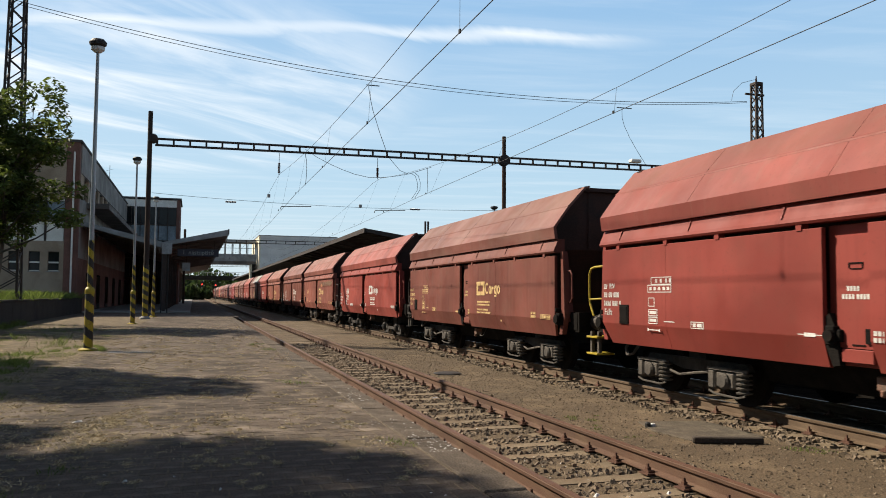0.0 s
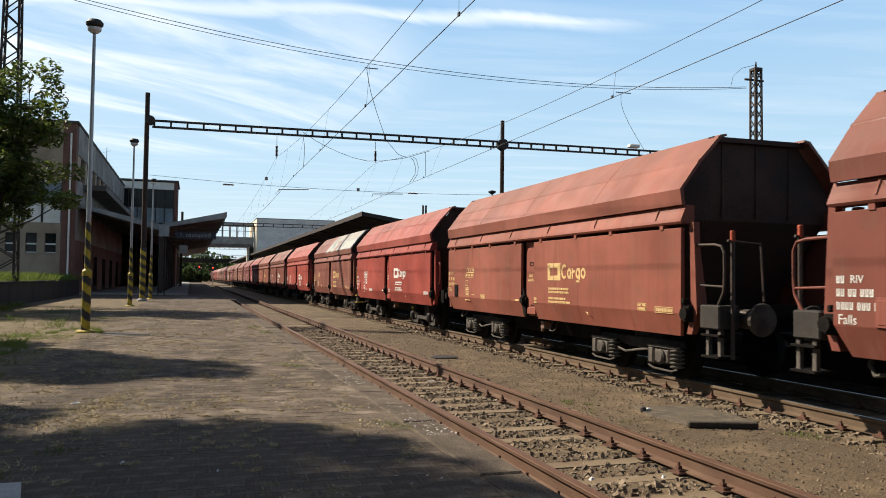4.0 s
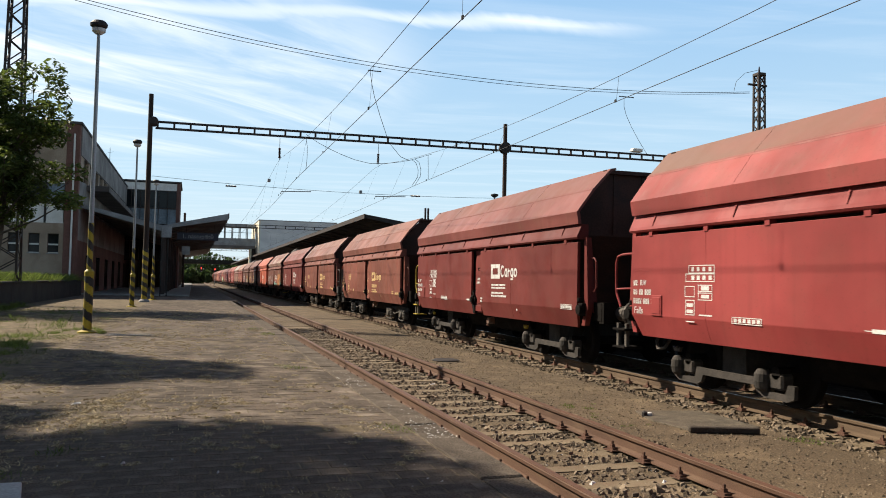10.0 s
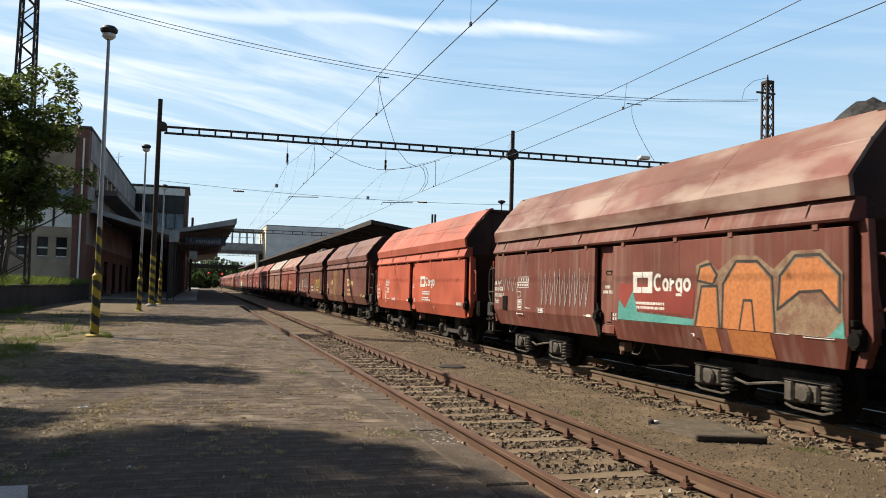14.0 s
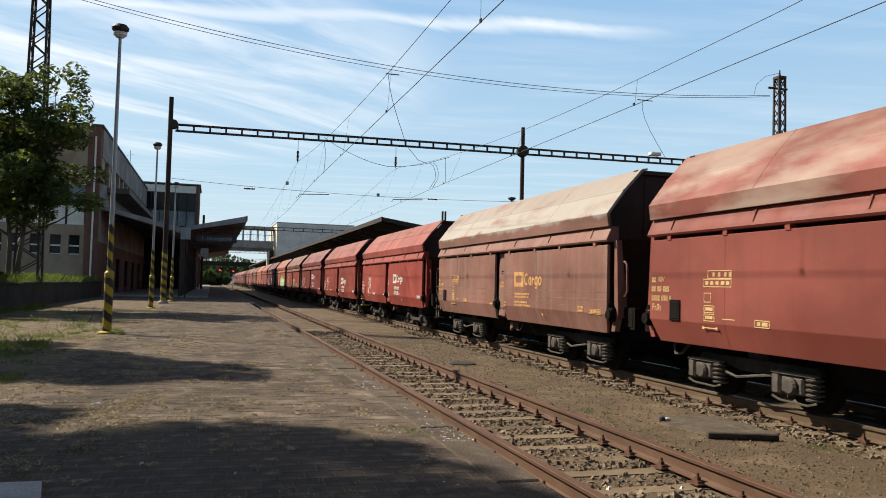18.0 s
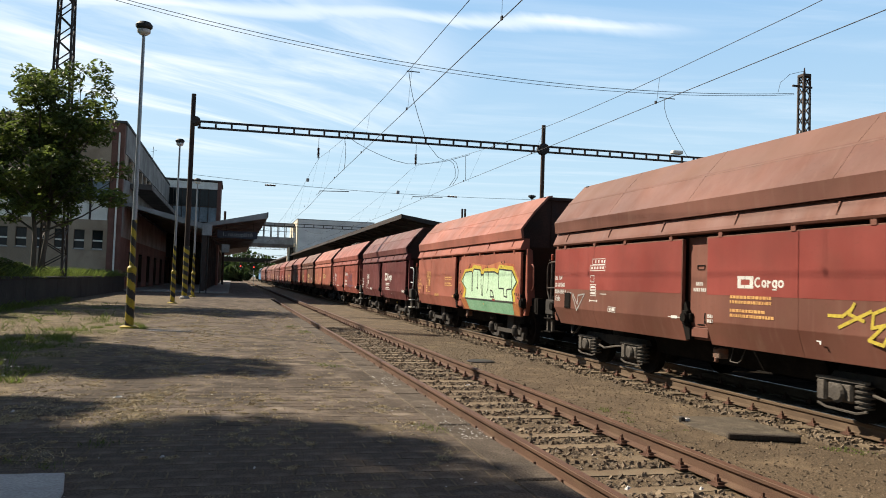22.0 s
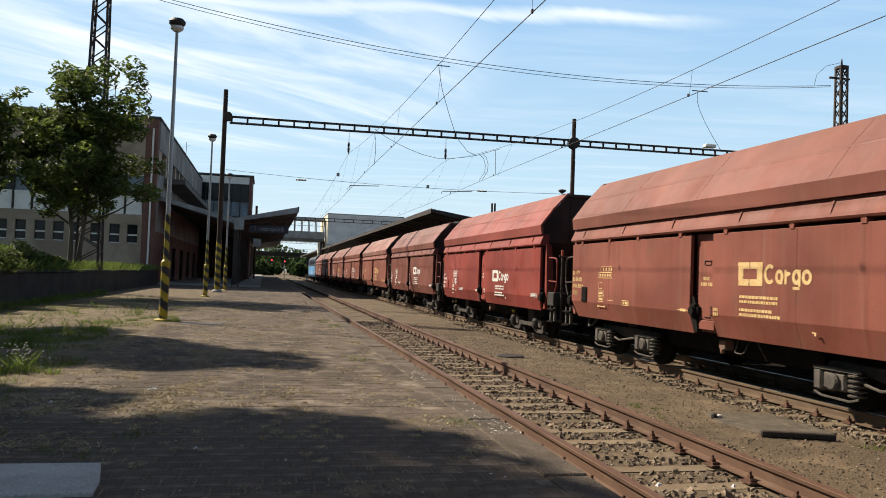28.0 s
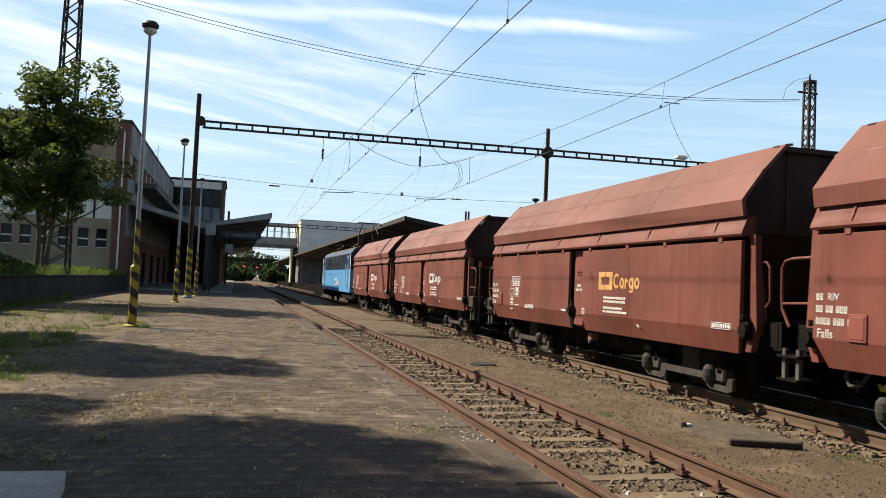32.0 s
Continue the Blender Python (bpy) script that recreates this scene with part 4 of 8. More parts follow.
for x, dz in ((4.28, 9.45), (9.76, 9.5)):
    ob = thing("suspension_insulator", "brown ribbed insulator hanging from the gantry beam", "insulator", pose(x, GY, 0))
    part("rod", tube(bmesh.new(), [(0, 0, dz - 0.2), (0, 0, dz - 0.72)], 0.014, 6), M["wire"], ob)
    part("insulator", insulator(bmesh.new(), (0, 0, dz - 1.3), 8), M["porcelain"], ob)
    part("hanger", tube(bmesh.new(), [(0, 0, dz - 1.25), (0, 0, dz - 1.40)], 0.02, 5), M["wire"], ob)

# steady span across the tracks under the gantry, with registration arms
span = thing("steady_span", "thin steady cable across the tracks with insulators and registration arms", "cable")
part("cable", tube(bmesh.new(), sagging((-2.2, GY, 6.78), (17.4, GY, 6.62), 0.24), 0.01, 5), M["wire"], span)
for x in (1.5, 11.7):
    part("insulator", insulator(bmesh.new(), (x, GY, 6.47), 7, 0.06, 0.08, "x"), M["porcelain"], span)
for x, d in ((6.05, -1.62), (11.4, -1.75)):
    part("registration_arm", tube(bmesh.new(), [(x, GY, 6.40), (x + d, GY, 6.33), (x + d - 0.05, GY, 6.18)], 0.022, 6), M["wire"], span)
for x, z in ((3.76, 6.80), (8.80, 6.44)):
    part("tension_weight", boxes((x - 0.08, x + 0.08, GY - 0.08, GY + 0.08, z, z + 0.18), bevel=0.02), M["fascia"], span)

# lattice masts and the feeder span between them
def lattice_mast(x, y, z0, z1, w0, w1, label):
    ob = thing("lattice_mast", label, "mast", pose(x, y, 0), group="lattice masts")
    def w(z):
        return w0 + (w1 - w0) * (z - z0) / (z1 - z0)
    for sx in (-1, 1):
        for sy in (-1, 1):
            part("leg", tube(bmesh.new(), [(sx * w(z0), sy * w(z0), z0), (sx * w(z1), sy * w(z1), z1)], 0.065, 4), M["steel"], ob)
    n = int((z1 - z0) / 0.55)
    for k in range(n):
        za, zb = z0 + (z1 - z0) * k / n, z0 + (z1 - z0) * (k + 1) / n
        for s in (-1, 1):
            f = 1 if k % 2 else -1
            part("brace", tube(bmesh.new(), [(-f * w(za), s * w(za), za), (f * w(zb), s * w(zb), zb)], 0.034, 4), M["steel"], ob)
            part("brace", tube(bmesh.new(), [(s * w(za), -f * w(za), za), (s * w(zb), f * w(zb), zb)], 0.034, 4), M["steel"], ob)
    part("mast_head", boxes((-w1 - 0.06, w1 + 0.06, -w1 - 0.06, w1 + 0.06, z1 - 0.05, z1 + 0.12), bevel=0.02), M["steel"], ob)
    part("finial", tube(bmesh.new(), [(0, 0, z1 + 0.1), (0, 0, z1 + 0.5)], 0.07, 8, 0.03), M["porcelain"], ob)
    part("crossarm", boxes((-0.75, 0.5, -0.05, 0.05, z1 - 0.62, z1 - 0.52)), M["steel"], ob)
    return ob


MY = 37.0
lattice_mast(-7.55, MY + 0.6, 1.1, 15.5, 0.46, 0.26, "dark riveted lattice mast rising behind the tree")
lattice_mast(30.25, MY, -0.2, 13.65, 0.26, 0.20, "dark riveted lattice mast with an insulator on top")
feed = thing("feeder_span", "pair of dark feeder cables slung between the lattice masts", "cable")
part("cable", tube(bmesh.new(), sagging((-7.47, MY, 13.98), (29.60, MY, 12.65), 1.40, 26), 0.015, 5), M["wire"], feed)
part("cable", tube(bmesh.new(), sagging((-7.47, MY, 13.84), (29.60, MY, 12.58), 1.47, 26), 0.013, 5), M["wire"], feed)
part("jumper", tube(bmesh.new(), [(7.81, 37, 11.62), (8.0, 37.4, 11.1), (8.26, 38, 10.68), (8.8, 39, 9.94), (9.77, 41, 8.98), (10.8, 42.5, 8.51), (11.49, 43.3, 8.47)], 0.014, 5), M["wire"], feed, "hanging jumper cable")
part("jumper", tube(bmesh.new(), [(21.61, MY, 11.62), (21.62, MY, 11.1), (21.76, MY, 10.65), (22.08, MY, 10.05), (22.50, MY, 9.40), (23.09, MY, 8.58)], 0.012, 5), M["wire"], feed, "hanging jumper cable")
part("jumper", tube(bmesh.new(), [(30.27, MY, 13.98), (29.30, MY, 13.69), (28.71, MY, 13.17), (28.56, MY, 12.61)], 0.012, 5), M["wire"], feed, "looping jumper cable")
part("clamp", boxes((7.7, 8.35, MY - 0.02, MY + 0.02, 11.65, 11.69)), M["steel"], feed)
part("clamp", boxes((21.3, 22.2, MY - 0.02, MY + 0.02, 11.63, 11.67)), M["steel"], feed)
jump = thing("jumper_cable", "slack jumper cables between messenger and contact wire", "cable")
for y, pts in ((GY - 0.15, ((5.67, 9.52), (6.34, 9.11), (7.0, 8.80), (7.63, 8.55), (8.4, 8.30), (9.26, 8.15), (10.1, 8.2), (10.9, 8.33), (11.56, 8.48), (12.2, 8.70), (12.9, 8.94))),
               (GY - 0.5, ((5.61, 9.29), (5.70, 8.8), (5.71, 8.27), (5.69, 7.85), (5.65, 7.49))), (GY - 0.5, ((11.6, 8.47), (11.85, 8.3), (11.98, 7.9), (11.96, 7.5), (11.64, 7.0))),
               (GY - 0.5, ((11.8, 8.5), (12.02, 8.35), (12.14, 7.95), (12.12, 7.55), (11.83, 7.07))), (GY - 0.5, ((12.55, 8.8), (12.59, 7.41)))):
    part("cable", tube(bmesh.new(), [(x, y, z) for x, z in pts], 0.013, 5), M["wire"], jump)


# ---- station building beside the platform ----
BY, BX, BZ = 57.0, -7.4, 11.55


def station_building():
    ob = thing("station_building", "soot-stained brown station building with a flat roof", "building", kind="structure")
    # front wall with real openings
    cols = [(-8.47, -9.14), (-9.61, -10.27)]
    for k in range(1, 9):
        cols += [(-8.47 - 2.32 * k, -9.14 - 2.32 * k), (-9.61 - 2.32 * k, -10.27 - 2.32 * k)]
    low, high = (2.98, 4.26), (5.02, 7.62)
    x_end = -30.0
    xs = sorted({x_end, -8.2} | {x for c in cols for x in c})
    bm = bmesh.new()
    box(bm, x_end, -8.2, BY, BY + 0.4, 0.9, low[0])
    box(bm, x_end, -8.2, BY, BY + 0.4, low[1], 4.95)
    box(bm, x_end, -8.2, BY, BY + 0.4, 7.75, BZ)
    edges = sorted(cols, key=lambda c: c[1])
    prev = x_end
    for a, b in edges:
        if b > prev:
            box(bm, prev, b, BY, BY + 0.4, low[0], low[1])
        prev = a
    box(bm, prev, -8.2, BY, BY + 0.4, low[0], low[1])
    part("wall", bm, M["plaster"], ob, "brown stained plaster front wall")
    part("pilaster", boxes((-8.2, BX, BY - 0.06, BY + 0.5, 0.9, BZ), bevel=0.01), M["brick"], ob, "dark red brick corner pilaster")
    part("drainpipe", tube(bmesh.new(), [(-7.72, BY - 0.14, 1.2), (-7.72, BY - 0.14, 10.9)], 0.06, 8), M["offwhite"], ob, "white painted drainpipe")
    for a, b in cols:
        w = part("window", boxes((b, a, BY + 0.22, BY + 0.26, *low)), M["glass"], ob)
        part("frame", boxes((b, b + 0.03, BY + 0.12, BY + 0.2, *low), (a - 0.03, a, BY + 0.12, BY + 0.2, *low), (b + 0.03, a - 0.03, BY + 0.12, BY + 0.2, low[1] - 0.04, low[1])), M["bark"], w, "thin weathered window frame")
        part("transom", boxes((b + 0.03, a - 0.03, BY + 0.11, BY + 0.19, 3.50, 3.60), (b + 0.03, a - 0.03, BY + 0.12, BY + 0.2, low[0], low[0] + 0.05)), M["offwhite"], w, "white glazing bars")
        part("sill", boxes((b - 0.06, a + 0.06, BY - 0.05, BY + 0.2, low[0] - 0.06, low[0])), M["pale_concrete"], w)
    # upper band: white spandrel panels under large windows between thin posts
    k = 0
    x = -8.2
    while x > x_end + 1.2:
        nx = x - 1.16
        bay = part("bay", boxes((nx + 0.07, x - 0.07, BY + 0.10, BY + 0.14, 5.05, 6.12)), M["offwhite"], ob, "off-white spandrel panel")
        part("window", boxes((nx + 0.07, x - 0.07, BY + 0.18, BY + 0.22, 6.2, 7.62)), M["glass" if k % 3 else "glass_pale"], bay)
        part("mullion", boxes((nx - 0.06, nx + 0.06, BY + 0.02, BY + 0.3, 4.95, 7.75)), M["steel"], bay)
        part("transom", boxes((nx + 0.06, x - 0.06, BY + 0.06, BY + 0.2, 6.12, 6.2), (nx + 0.06, x - 0.06, BY + 0.06, BY + 0.2, 7.62, 7.75), (nx + 0.06, x - 0.06, BY + 0.06, BY + 0.2, 4.95, 5.05)), M["offwhite"], bay)
        x = nx
        k += 1
    # flank facing the tracks, under the deep eaves
    L = 52.0
    part("flank_wall", boxes((BX - 0.4, BX, BY + 0.5, BY + L, 0.3, 3.9)), M["brick"], ob, "dark brick flank wall under the canopy")
    bm = boxes((BX - 0.4, BX, BY + 0.5, BY + L, 3.9, 8.0), (BX - 0.4, BX, BY + 0.5, BY + L, 9.55, BZ))
    part("flank_wall", bm, M["sooty"], ob, "soot-stained grey plaster flank wall")
    for k in range(16):
        y = BY + 2.2 + k * 3.1
        w = part("clerestory_window", boxes((BX - 0.2, BX - 0.16, y, y + 2.3, 8.05, 9.5)), M["glass_pale" if k % 2 else "glass"], ob)
        part("pier", boxes((BX - 0.4, BX + 0.02, y + 2.3, y + 3.1, 8.0, 9.55)), M["plaster"], w)
    part("pier", boxes((BX - 0.4, BX + 0.02, BY + 0.5, BY + 2.2, 8.0, 9.55)), M["plaster"], ob)
    part("parapet", boxes((BX - 0.1, BX + 0.06, BY + 0.5, BY + L, 9.6, BZ - 0.02)), M["sooty"], ob, "soot-stained grey parapet band")
    part("eaves", boxes((BX, BX + 1.5, BY + 4, BY + L, 7.55, 7.95), bevel=0.03), M["soffit"], ob, "dark deep eaves")
    part("roof", boxes((-30.2, BX + 0.12, BY - 0.15, BY + L + 0.1, BZ, BZ + 0.18), bevel=0.02), M["roofing"], ob)
    part("back_wall", boxes((-30.0, -29.6, BY + 0.4, BY + L, 0.3, BZ), (-29.6, BX - 0.4, BY + L - 0.4, BY + L, 0.3, BZ)), M["plaster"], ob)
    for x, y, h in ((-8.6, BY + 2, 1.7), (-7.9, BY + 24, 2.2), (-10.5, BY + 1.0, 2.6)):
        an = part("antenna", tube(bmesh.new(), [(x, y, BZ + 0.1), (x, y, BZ + h)], 0.025, 5), M["steel"], ob, "thin rooftop aerial")
        part("aerial_rod", tube(bmesh.new(), [(x - 0.35, y, BZ + h * 0.75), (x + 0.35, y, BZ + h * 0.85)], 0.012, 4), M["steel"], an)
    for k in range(7):
        y = BY + 5 + k * 6.5
        part("doorway", boxes((BX - 0.02, BX + 0.03, y, y + 2.2, 0.36, 3.0)), M["glass"], ob, "dark glazed door")
    return ob


station_building()

# ---- canopies ----
def canopy(x_lo, x_valley, x_hi, z_lo, z_v, z_hi, y0, y1, post_x, label, n_posts, rib=4.0, trim="fascia"):
    ob = thing("platform_canopy", label, "canopy", kind="structure")
    t = 0.16
    for (xa, za), (xb, zb), nm in (((x_lo, z_lo), (x_valley, z_v), "roof_wing"), ((x_valley, z_v), (x_hi, z_hi), "roof_wing")):
        bm = prism(bmesh.new(), [(xa, za), (xb, zb), (xb, zb - t), (xa, za - t)], "y", y0 + 0.12, y1)
        part(nm, bm, M["soffit"], ob)
        bm = prism(bmesh.new(), [(xa, za + 0.02), (xb, zb + 0.02), (xb, zb - 0.40), (xa, za - 0.24)], "y", y0, y0 + 0.11)
        part("end_fascia", bm, M[trim], ob, "grey metal end fascia")
        bm = prism(bmesh.new(), [(xa, za + 0.03), (xb, zb + 0.03), (xb, zb + 0.005), (xa, za + 0.005)], "y", y0 + 0.11, y1)
        part("roofing", bm, M["roofing"], ob)
        k = 0
        y = y0 + 2
        while y < y1 and k < 14:
            bm = prism(bmesh.new(), [(xa, za - t), (xb, zb - t), (xb, zb - t - 0.34), (xa, za - t - 0.08)], "y", y, y + 0.2)
            part("rib", bm, M["soffit"], ob)
            y += rib
            k += 1
    part("eaves_fascia", boxes((x_hi - 0.04, x_hi + 0.05, y0, y1, z_hi - 0.30, z_hi + 0.04)), M[trim], ob, "weathered eaves fascia")
    part("eaves_fascia", boxes((x_lo - 0.05, x_lo + 0.04, y0, y1, z_lo - 0.30, z_lo + 0.04)), M[trim], ob, "weathered eaves fascia")
    for k in range(n_posts):
        y = y0 + 0.8 + k * 6.0
        part("post", boxes((post_x - 0.12, post_x + 0.12, y - 0.12, y + 0.12, PZ + 0.1, z_v - 0.1), bevel=0.02), M["steel"], ob)
    return ob


canopy(-7.3, -2.1, 2.28, 6.35, 5.12, 6.12, 58.0, 150.0, -2.0, "dark butterfly platform canopy with grey fascia", 15)
canopy(11.9, 16.6, 21.3, 6.45, 5.75, 6.45, 57.0, 268.0, 16.6, "dark butterfly canopy of the island platform", 18, trim="steel")
bm = boxes((11.4, 21.8, -25, 280, -0.3, 0.55))
tagged(part("island_platform", bm, M["asphalt"]), "asphalt island platform beyond the train, colour deepened for shade", "platform", kind="structure")
for y in (96, 112):
    st = thing("stair_rail_panel", "yellow painted stairwell end panel on the island platform", "panel", pose(13.2, y, PZ))
    part("panel", boxes((-0.8, 0.8, -0.06, 0.06, 0, 1.3), bevel=0.02), M["yellow"], st)

part_sign = thing("platform_sign", "dark station sign board with white lettering under the canopy", "sign", pose(0.25, 58.9, 4.48))
part("board", boxes((-1.40, 1.40, -0.06, 0.06, -0.26, 0.26), bevel=0.01), M["signboard"], part_sign)


def lettering(text, size, mat, parent, m, label=""):
    cu = bpy.data.curves.new("lettering", "FONT")
    cu.body, cu.size, cu.extrude = text, size, 0.001
    cu.align_x, cu.align_y, cu.resolution_u = "CENTER", "CENTER", 3
    tmp = bpy.data.objects.new("lettering", cu)
    me = bpy.data.meshes.new_from_object(tmp)
    bpy.data.objects.remove(tmp)
    me.materials.clear()
    me.materials.append(mat)
    return part("lettering", me, None, parent, label, m)


lettering("1. nástupiště", 0.42, M["fascia"], part_sign, pose(0, -0.066, 0, 90, 0, 0))
for dx in (-1.1, 1.1):
    part("hanger", tube(bmesh.new(), [(dx, 0, 0.25), (dx, 0, 0.9)], 0.015, 5), M["steel"], part_sign)
clock = thing("hanging_notice", "small pale notice board hanging under the canopy", "sign", pose(-0.55, 60.0, 3.5))
part("board", boxes((-0.28, 0.28, -0.05, 0.05, -0.3, 0.3), bevel=0.01), M["fascia"], clock)
part("hanger", tube(bmesh.new(), [(0, 0, 0.3), (0, 0, 1.8)], 0.015, 5), M["steel"], clock)
post = thing("sign_post", "thin grey posts with a square plate at the platform end", "sign post", pose(-2.45, 57.0, PZ))
part("pole", tube(bmesh.new(), [(0.35, 0, 0), (0.35, 0, 4.6)], 0.04, 8), M["stepbox"], post)
part("pole", tube(bmesh.new(), [(0.75, 0, 0), (0.75, 0, 4.6)], 0.04, 8), M["stepbox"], post)
part("plate", boxes((0.32, 0.98, -0.06, -0.02, 4.0, 4.75), bevel=0.01), M["fascia"], post, "grey square plate")

# ---- stair tower, footbridge and lift block ----
def stair_tower():
    y, x0, x1, z1 = 95.0, -8.2, -1.7, 12.3
    ob = thing("stair_tower", "dark stair tower with large panes and a pale top band", "building", kind="structure")
    part("side_wall", boxes((x1 - 0.35, x1, y, y + 8, 0.3, z1)), M["brick"], ob)
    part("side_wall", boxes((x0, x0 + 0.35, y, y + 8, 0.3, z1)), M["brick"], ob)
    part("back_wall", boxes((x0 + 0.35, x1 - 0.35, y + 7.6, y + 8, 0.3, z1)), M["plaster"], ob)
    part("top_band", boxes((x0 + 0.35, x1 - 0.35, y + 0.02, y + 0.2, z1 - 0.95, z1 - 0.1)), M["offwhite"], ob, "pale panelled top band")
    for k in range(6):
        xa = x0 + 0.35 + k * 0.967
        for j, (za, zb, g) in enumerate(((9.4, 11.3, "glass"), (7.6, 9.3, "glass_pale"), (5.6, 7.5, "glass"), (3.4, 5.5, "glass"))):
            part("pane", boxes((xa + 0.04, xa + 0.93, y + 0.1, y + 0.13, za, zb)), M[g], ob)
        part("mullion", boxes((xa - 0.03, xa + 0.03, y + 0.01, y + 0.16, 0.4, z1 - 0.95)), M["steel"], ob)
    for z in (11.32, 9.32, 7.52, 5.52):
        part("transom", boxes((x0 + 0.35, x1 - 0.35, y + 0.015, y + 0.15, z - 0.04, z + 0.06)), M["steel"], ob)
    part("roof", boxes((x0 - 0.15, x1 + 0.15, y - 0.15, y + 8.15, z1, z1 + 0.15)), M["roofing"], ob)
    return ob


stair_tower()


def footbridge():
    y, xa, xb = 175.0, -9.3, 12.7
    ob = thing("footbridge", "glazed footbridge crossing above the tracks", "footbridge", kind="structure")
    part("deck", boxes((xa, xb, y, y + 5, 8.05, 8.65)), M["soffit"], ob)
    for q in (y - 0.06, y + 4.9):
        part("parapet", boxes((xa, xb, q, q + 0.2, 8.65, 10.2)), M["fascia"], ob, "grey panelled parapet")
    part("roof", boxes((xa, xb, y - 0.3, y + 5.3, 12.7, 13.15)), M["fascia"], ob)
    for k in range(15):
        x = xa + 0.1 + k * 1.55
        for q in (y, y + 4.9):
            part("mullion", boxes((x - 0.09, x + 0.09, q, q + 0.14, 10.2, 12.7)), M["fascia"], ob)
    part("rail", boxes((xa, xb, y + 0.02, y + 0.1, 11.4, 11.5)), M["fascia"], ob)
    part("pillar", boxes((11.9, 12.7, y + 0.4, y + 4.6, 0.5, 8.05)), M["concrete"], ob)
    part("pillar_face", boxes((11.6, 11.9, y + 0.4, y + 4.6, 0.5, 8.05)), M["creamwall"], ob, "cream pillar flank")
    return ob


footbridge()


def lift_block():
    y, x0, x1, z1 = 170.5, 13.25, 29.45, 13.95
    ob = thing("stair_block", "grey clad stair block with a cream flank over the island platform", "building", kind="structure")
    part("flank", boxes((x0 - 0.3, x0, y, y + 22, 6.5, z1)), M["creamwall"], ob, "cream rendered flank")
    rows = 16
    for r in range(rows):
        za, zb = 6.5 + (z1 - 6.5) * r / rows, 6.5 + (z1 - 6.5) * (r + 1) / rows
        part("cladding_course", boxes((x0, x1, y - 0.02 * (r % 2) - 0.02, y + 0.3, za + 0.012, zb)), M["cladding"], ob)
    part("core", boxes((x0, x1, y + 0.28, y + 22, 6.5, z1 - 0.05)), M["cladding"], ob)
    part("ground_storey", boxes((x0 + 0.3, x1 - 0.3, y + 0.6, y + 21.5, 0.55, 6.5)), M["soffit"], ob, "dark open ground storey")
    part("coping", boxes((x0 - 0.38, x1 + 0.1, y - 0.12, y + 22.1, z1, z1 + 0.16)), M["fascia"], ob)
    part("window", boxes((x0 - 0.33, x0 - 0.28, y + 7, y + 9, 9.2, 11.6)), M["glass"], ob)
    return ob


lift_block()


def far_gantry(y, x0, x1, z, label):
    ob = thing("catenary_gantry", label, "gantry", group="distant gantries")
    part("chord", boxes((x0, x1, y - 0.06, y + 0.06, z, z + 0.08)), M["steel"], ob)
    part("chord", boxes((x0, x1, y - 0.06, y + 0.06, z - 0.38, z - 0.30)), M["steel"], ob)
    n = int((x1 - x0) / 1.2)
    for k in range(n + 1):
        x = x0 + (x1 - x0) * k / n
        part("batten", boxes((x - 0.05, x + 0.05, y - 0.05, y + 0.05, z - 0.30, z)), M["steel"], ob)
    for x in (x0, x1):
        part("mast", tube(bmesh.new(), [(x, y, -0.2), (x, y, z + 1.2)], 0.15, 10), M["rustpole"], ob)
    return ob


far_gantry(104.0, -1.2, 22.5, 8.45, "distant dark catenary gantry over the tracks")
far_gantry(210.0, -3.0, 24.0, 9.0, "distant dark catenary gantry over the tracks")

# lamps and a mast on the island platform beyond the train
for x, y, h, nm in ((20.9, 54.0, 7.9, "lamp"),):
    ob = thing("platform_lamp", "grey platform lamp on the island platform", "lamp post", pose(x, y, PZ), group="platform lamps")
    part("pole", tube(bmesh.new(), [(0, 0, 0), (0, 0, h - 0.25)], 0.06, 8, 0.045), M["galv"], ob)
    part("lamp_head", lathe(bmesh.new(), [(0.06, h - 0.3), (0.28, h - 0.15), (0.28, h - 0.05), (0.0, h + 0.02)], sides=14), M["black"], ob, "dark lamp head")
vent = thing("vent_stub", "dark double vent stub standing above the canopy", "vent", pose(21.0, 72.0, 0))
for dx in (-0.14, 0.14):
    part("pipe", tube(bmesh.new(), [(dx, 0, 6.0), (dx, 0, 8.6)], 0.10, 8), M["steel"], vent)

# signals, road bridge and trees in the distance
for x, y, z in ((2.05, 215.0, 4.1), (5.45, 215.0, 3.9)):
    ob = thing("signal", "railway signal showing a red light", "signal", pose(x, y, 0), group="signals")
    part("post", tube(bmesh.new(), [(0, 0.15, -0.2), (0, 0.15, z + 0.8)], 0.09, 8), M["galv"], ob)
    hd = part("signal_head", boxes((-0.32, 0.32, 0.0, 0.2, z - 0.8, z + 0.9), bevel=0.05), M["black"], ob)
    part("red_lens", lathe(bmesh.new(), [(0.17, 0), (0.17, -0.04), (0, -0.06)], "y", (0, -0.005, z), 14), M["red_light"], hd, "glowing red lens")

road = thing("road_bridge", "distant concrete road bridge with a railing", "bridge", kind="structure")
part("deck", boxes((-60, 90, 290, 300, 6.6, 8.0)), M["concrete"], road)
for k in range(60):
    x = -30 + k * 1.5
    part("baluster", boxes((x - 0.05, x + 0.05, 290.1, 290.2, 8.0, 9.2)), M["offwhite"], road)
part("handrail", boxes((-60, 90, 290.08, 290.22, 9.2, 9.32)), M["offwhite"], road)
for x in (-8, 16, 40):
    part("pier", boxes((x - 0.6, x + 0.6, 291, 299, -0.3, 6.6)), M["concrete"], road)


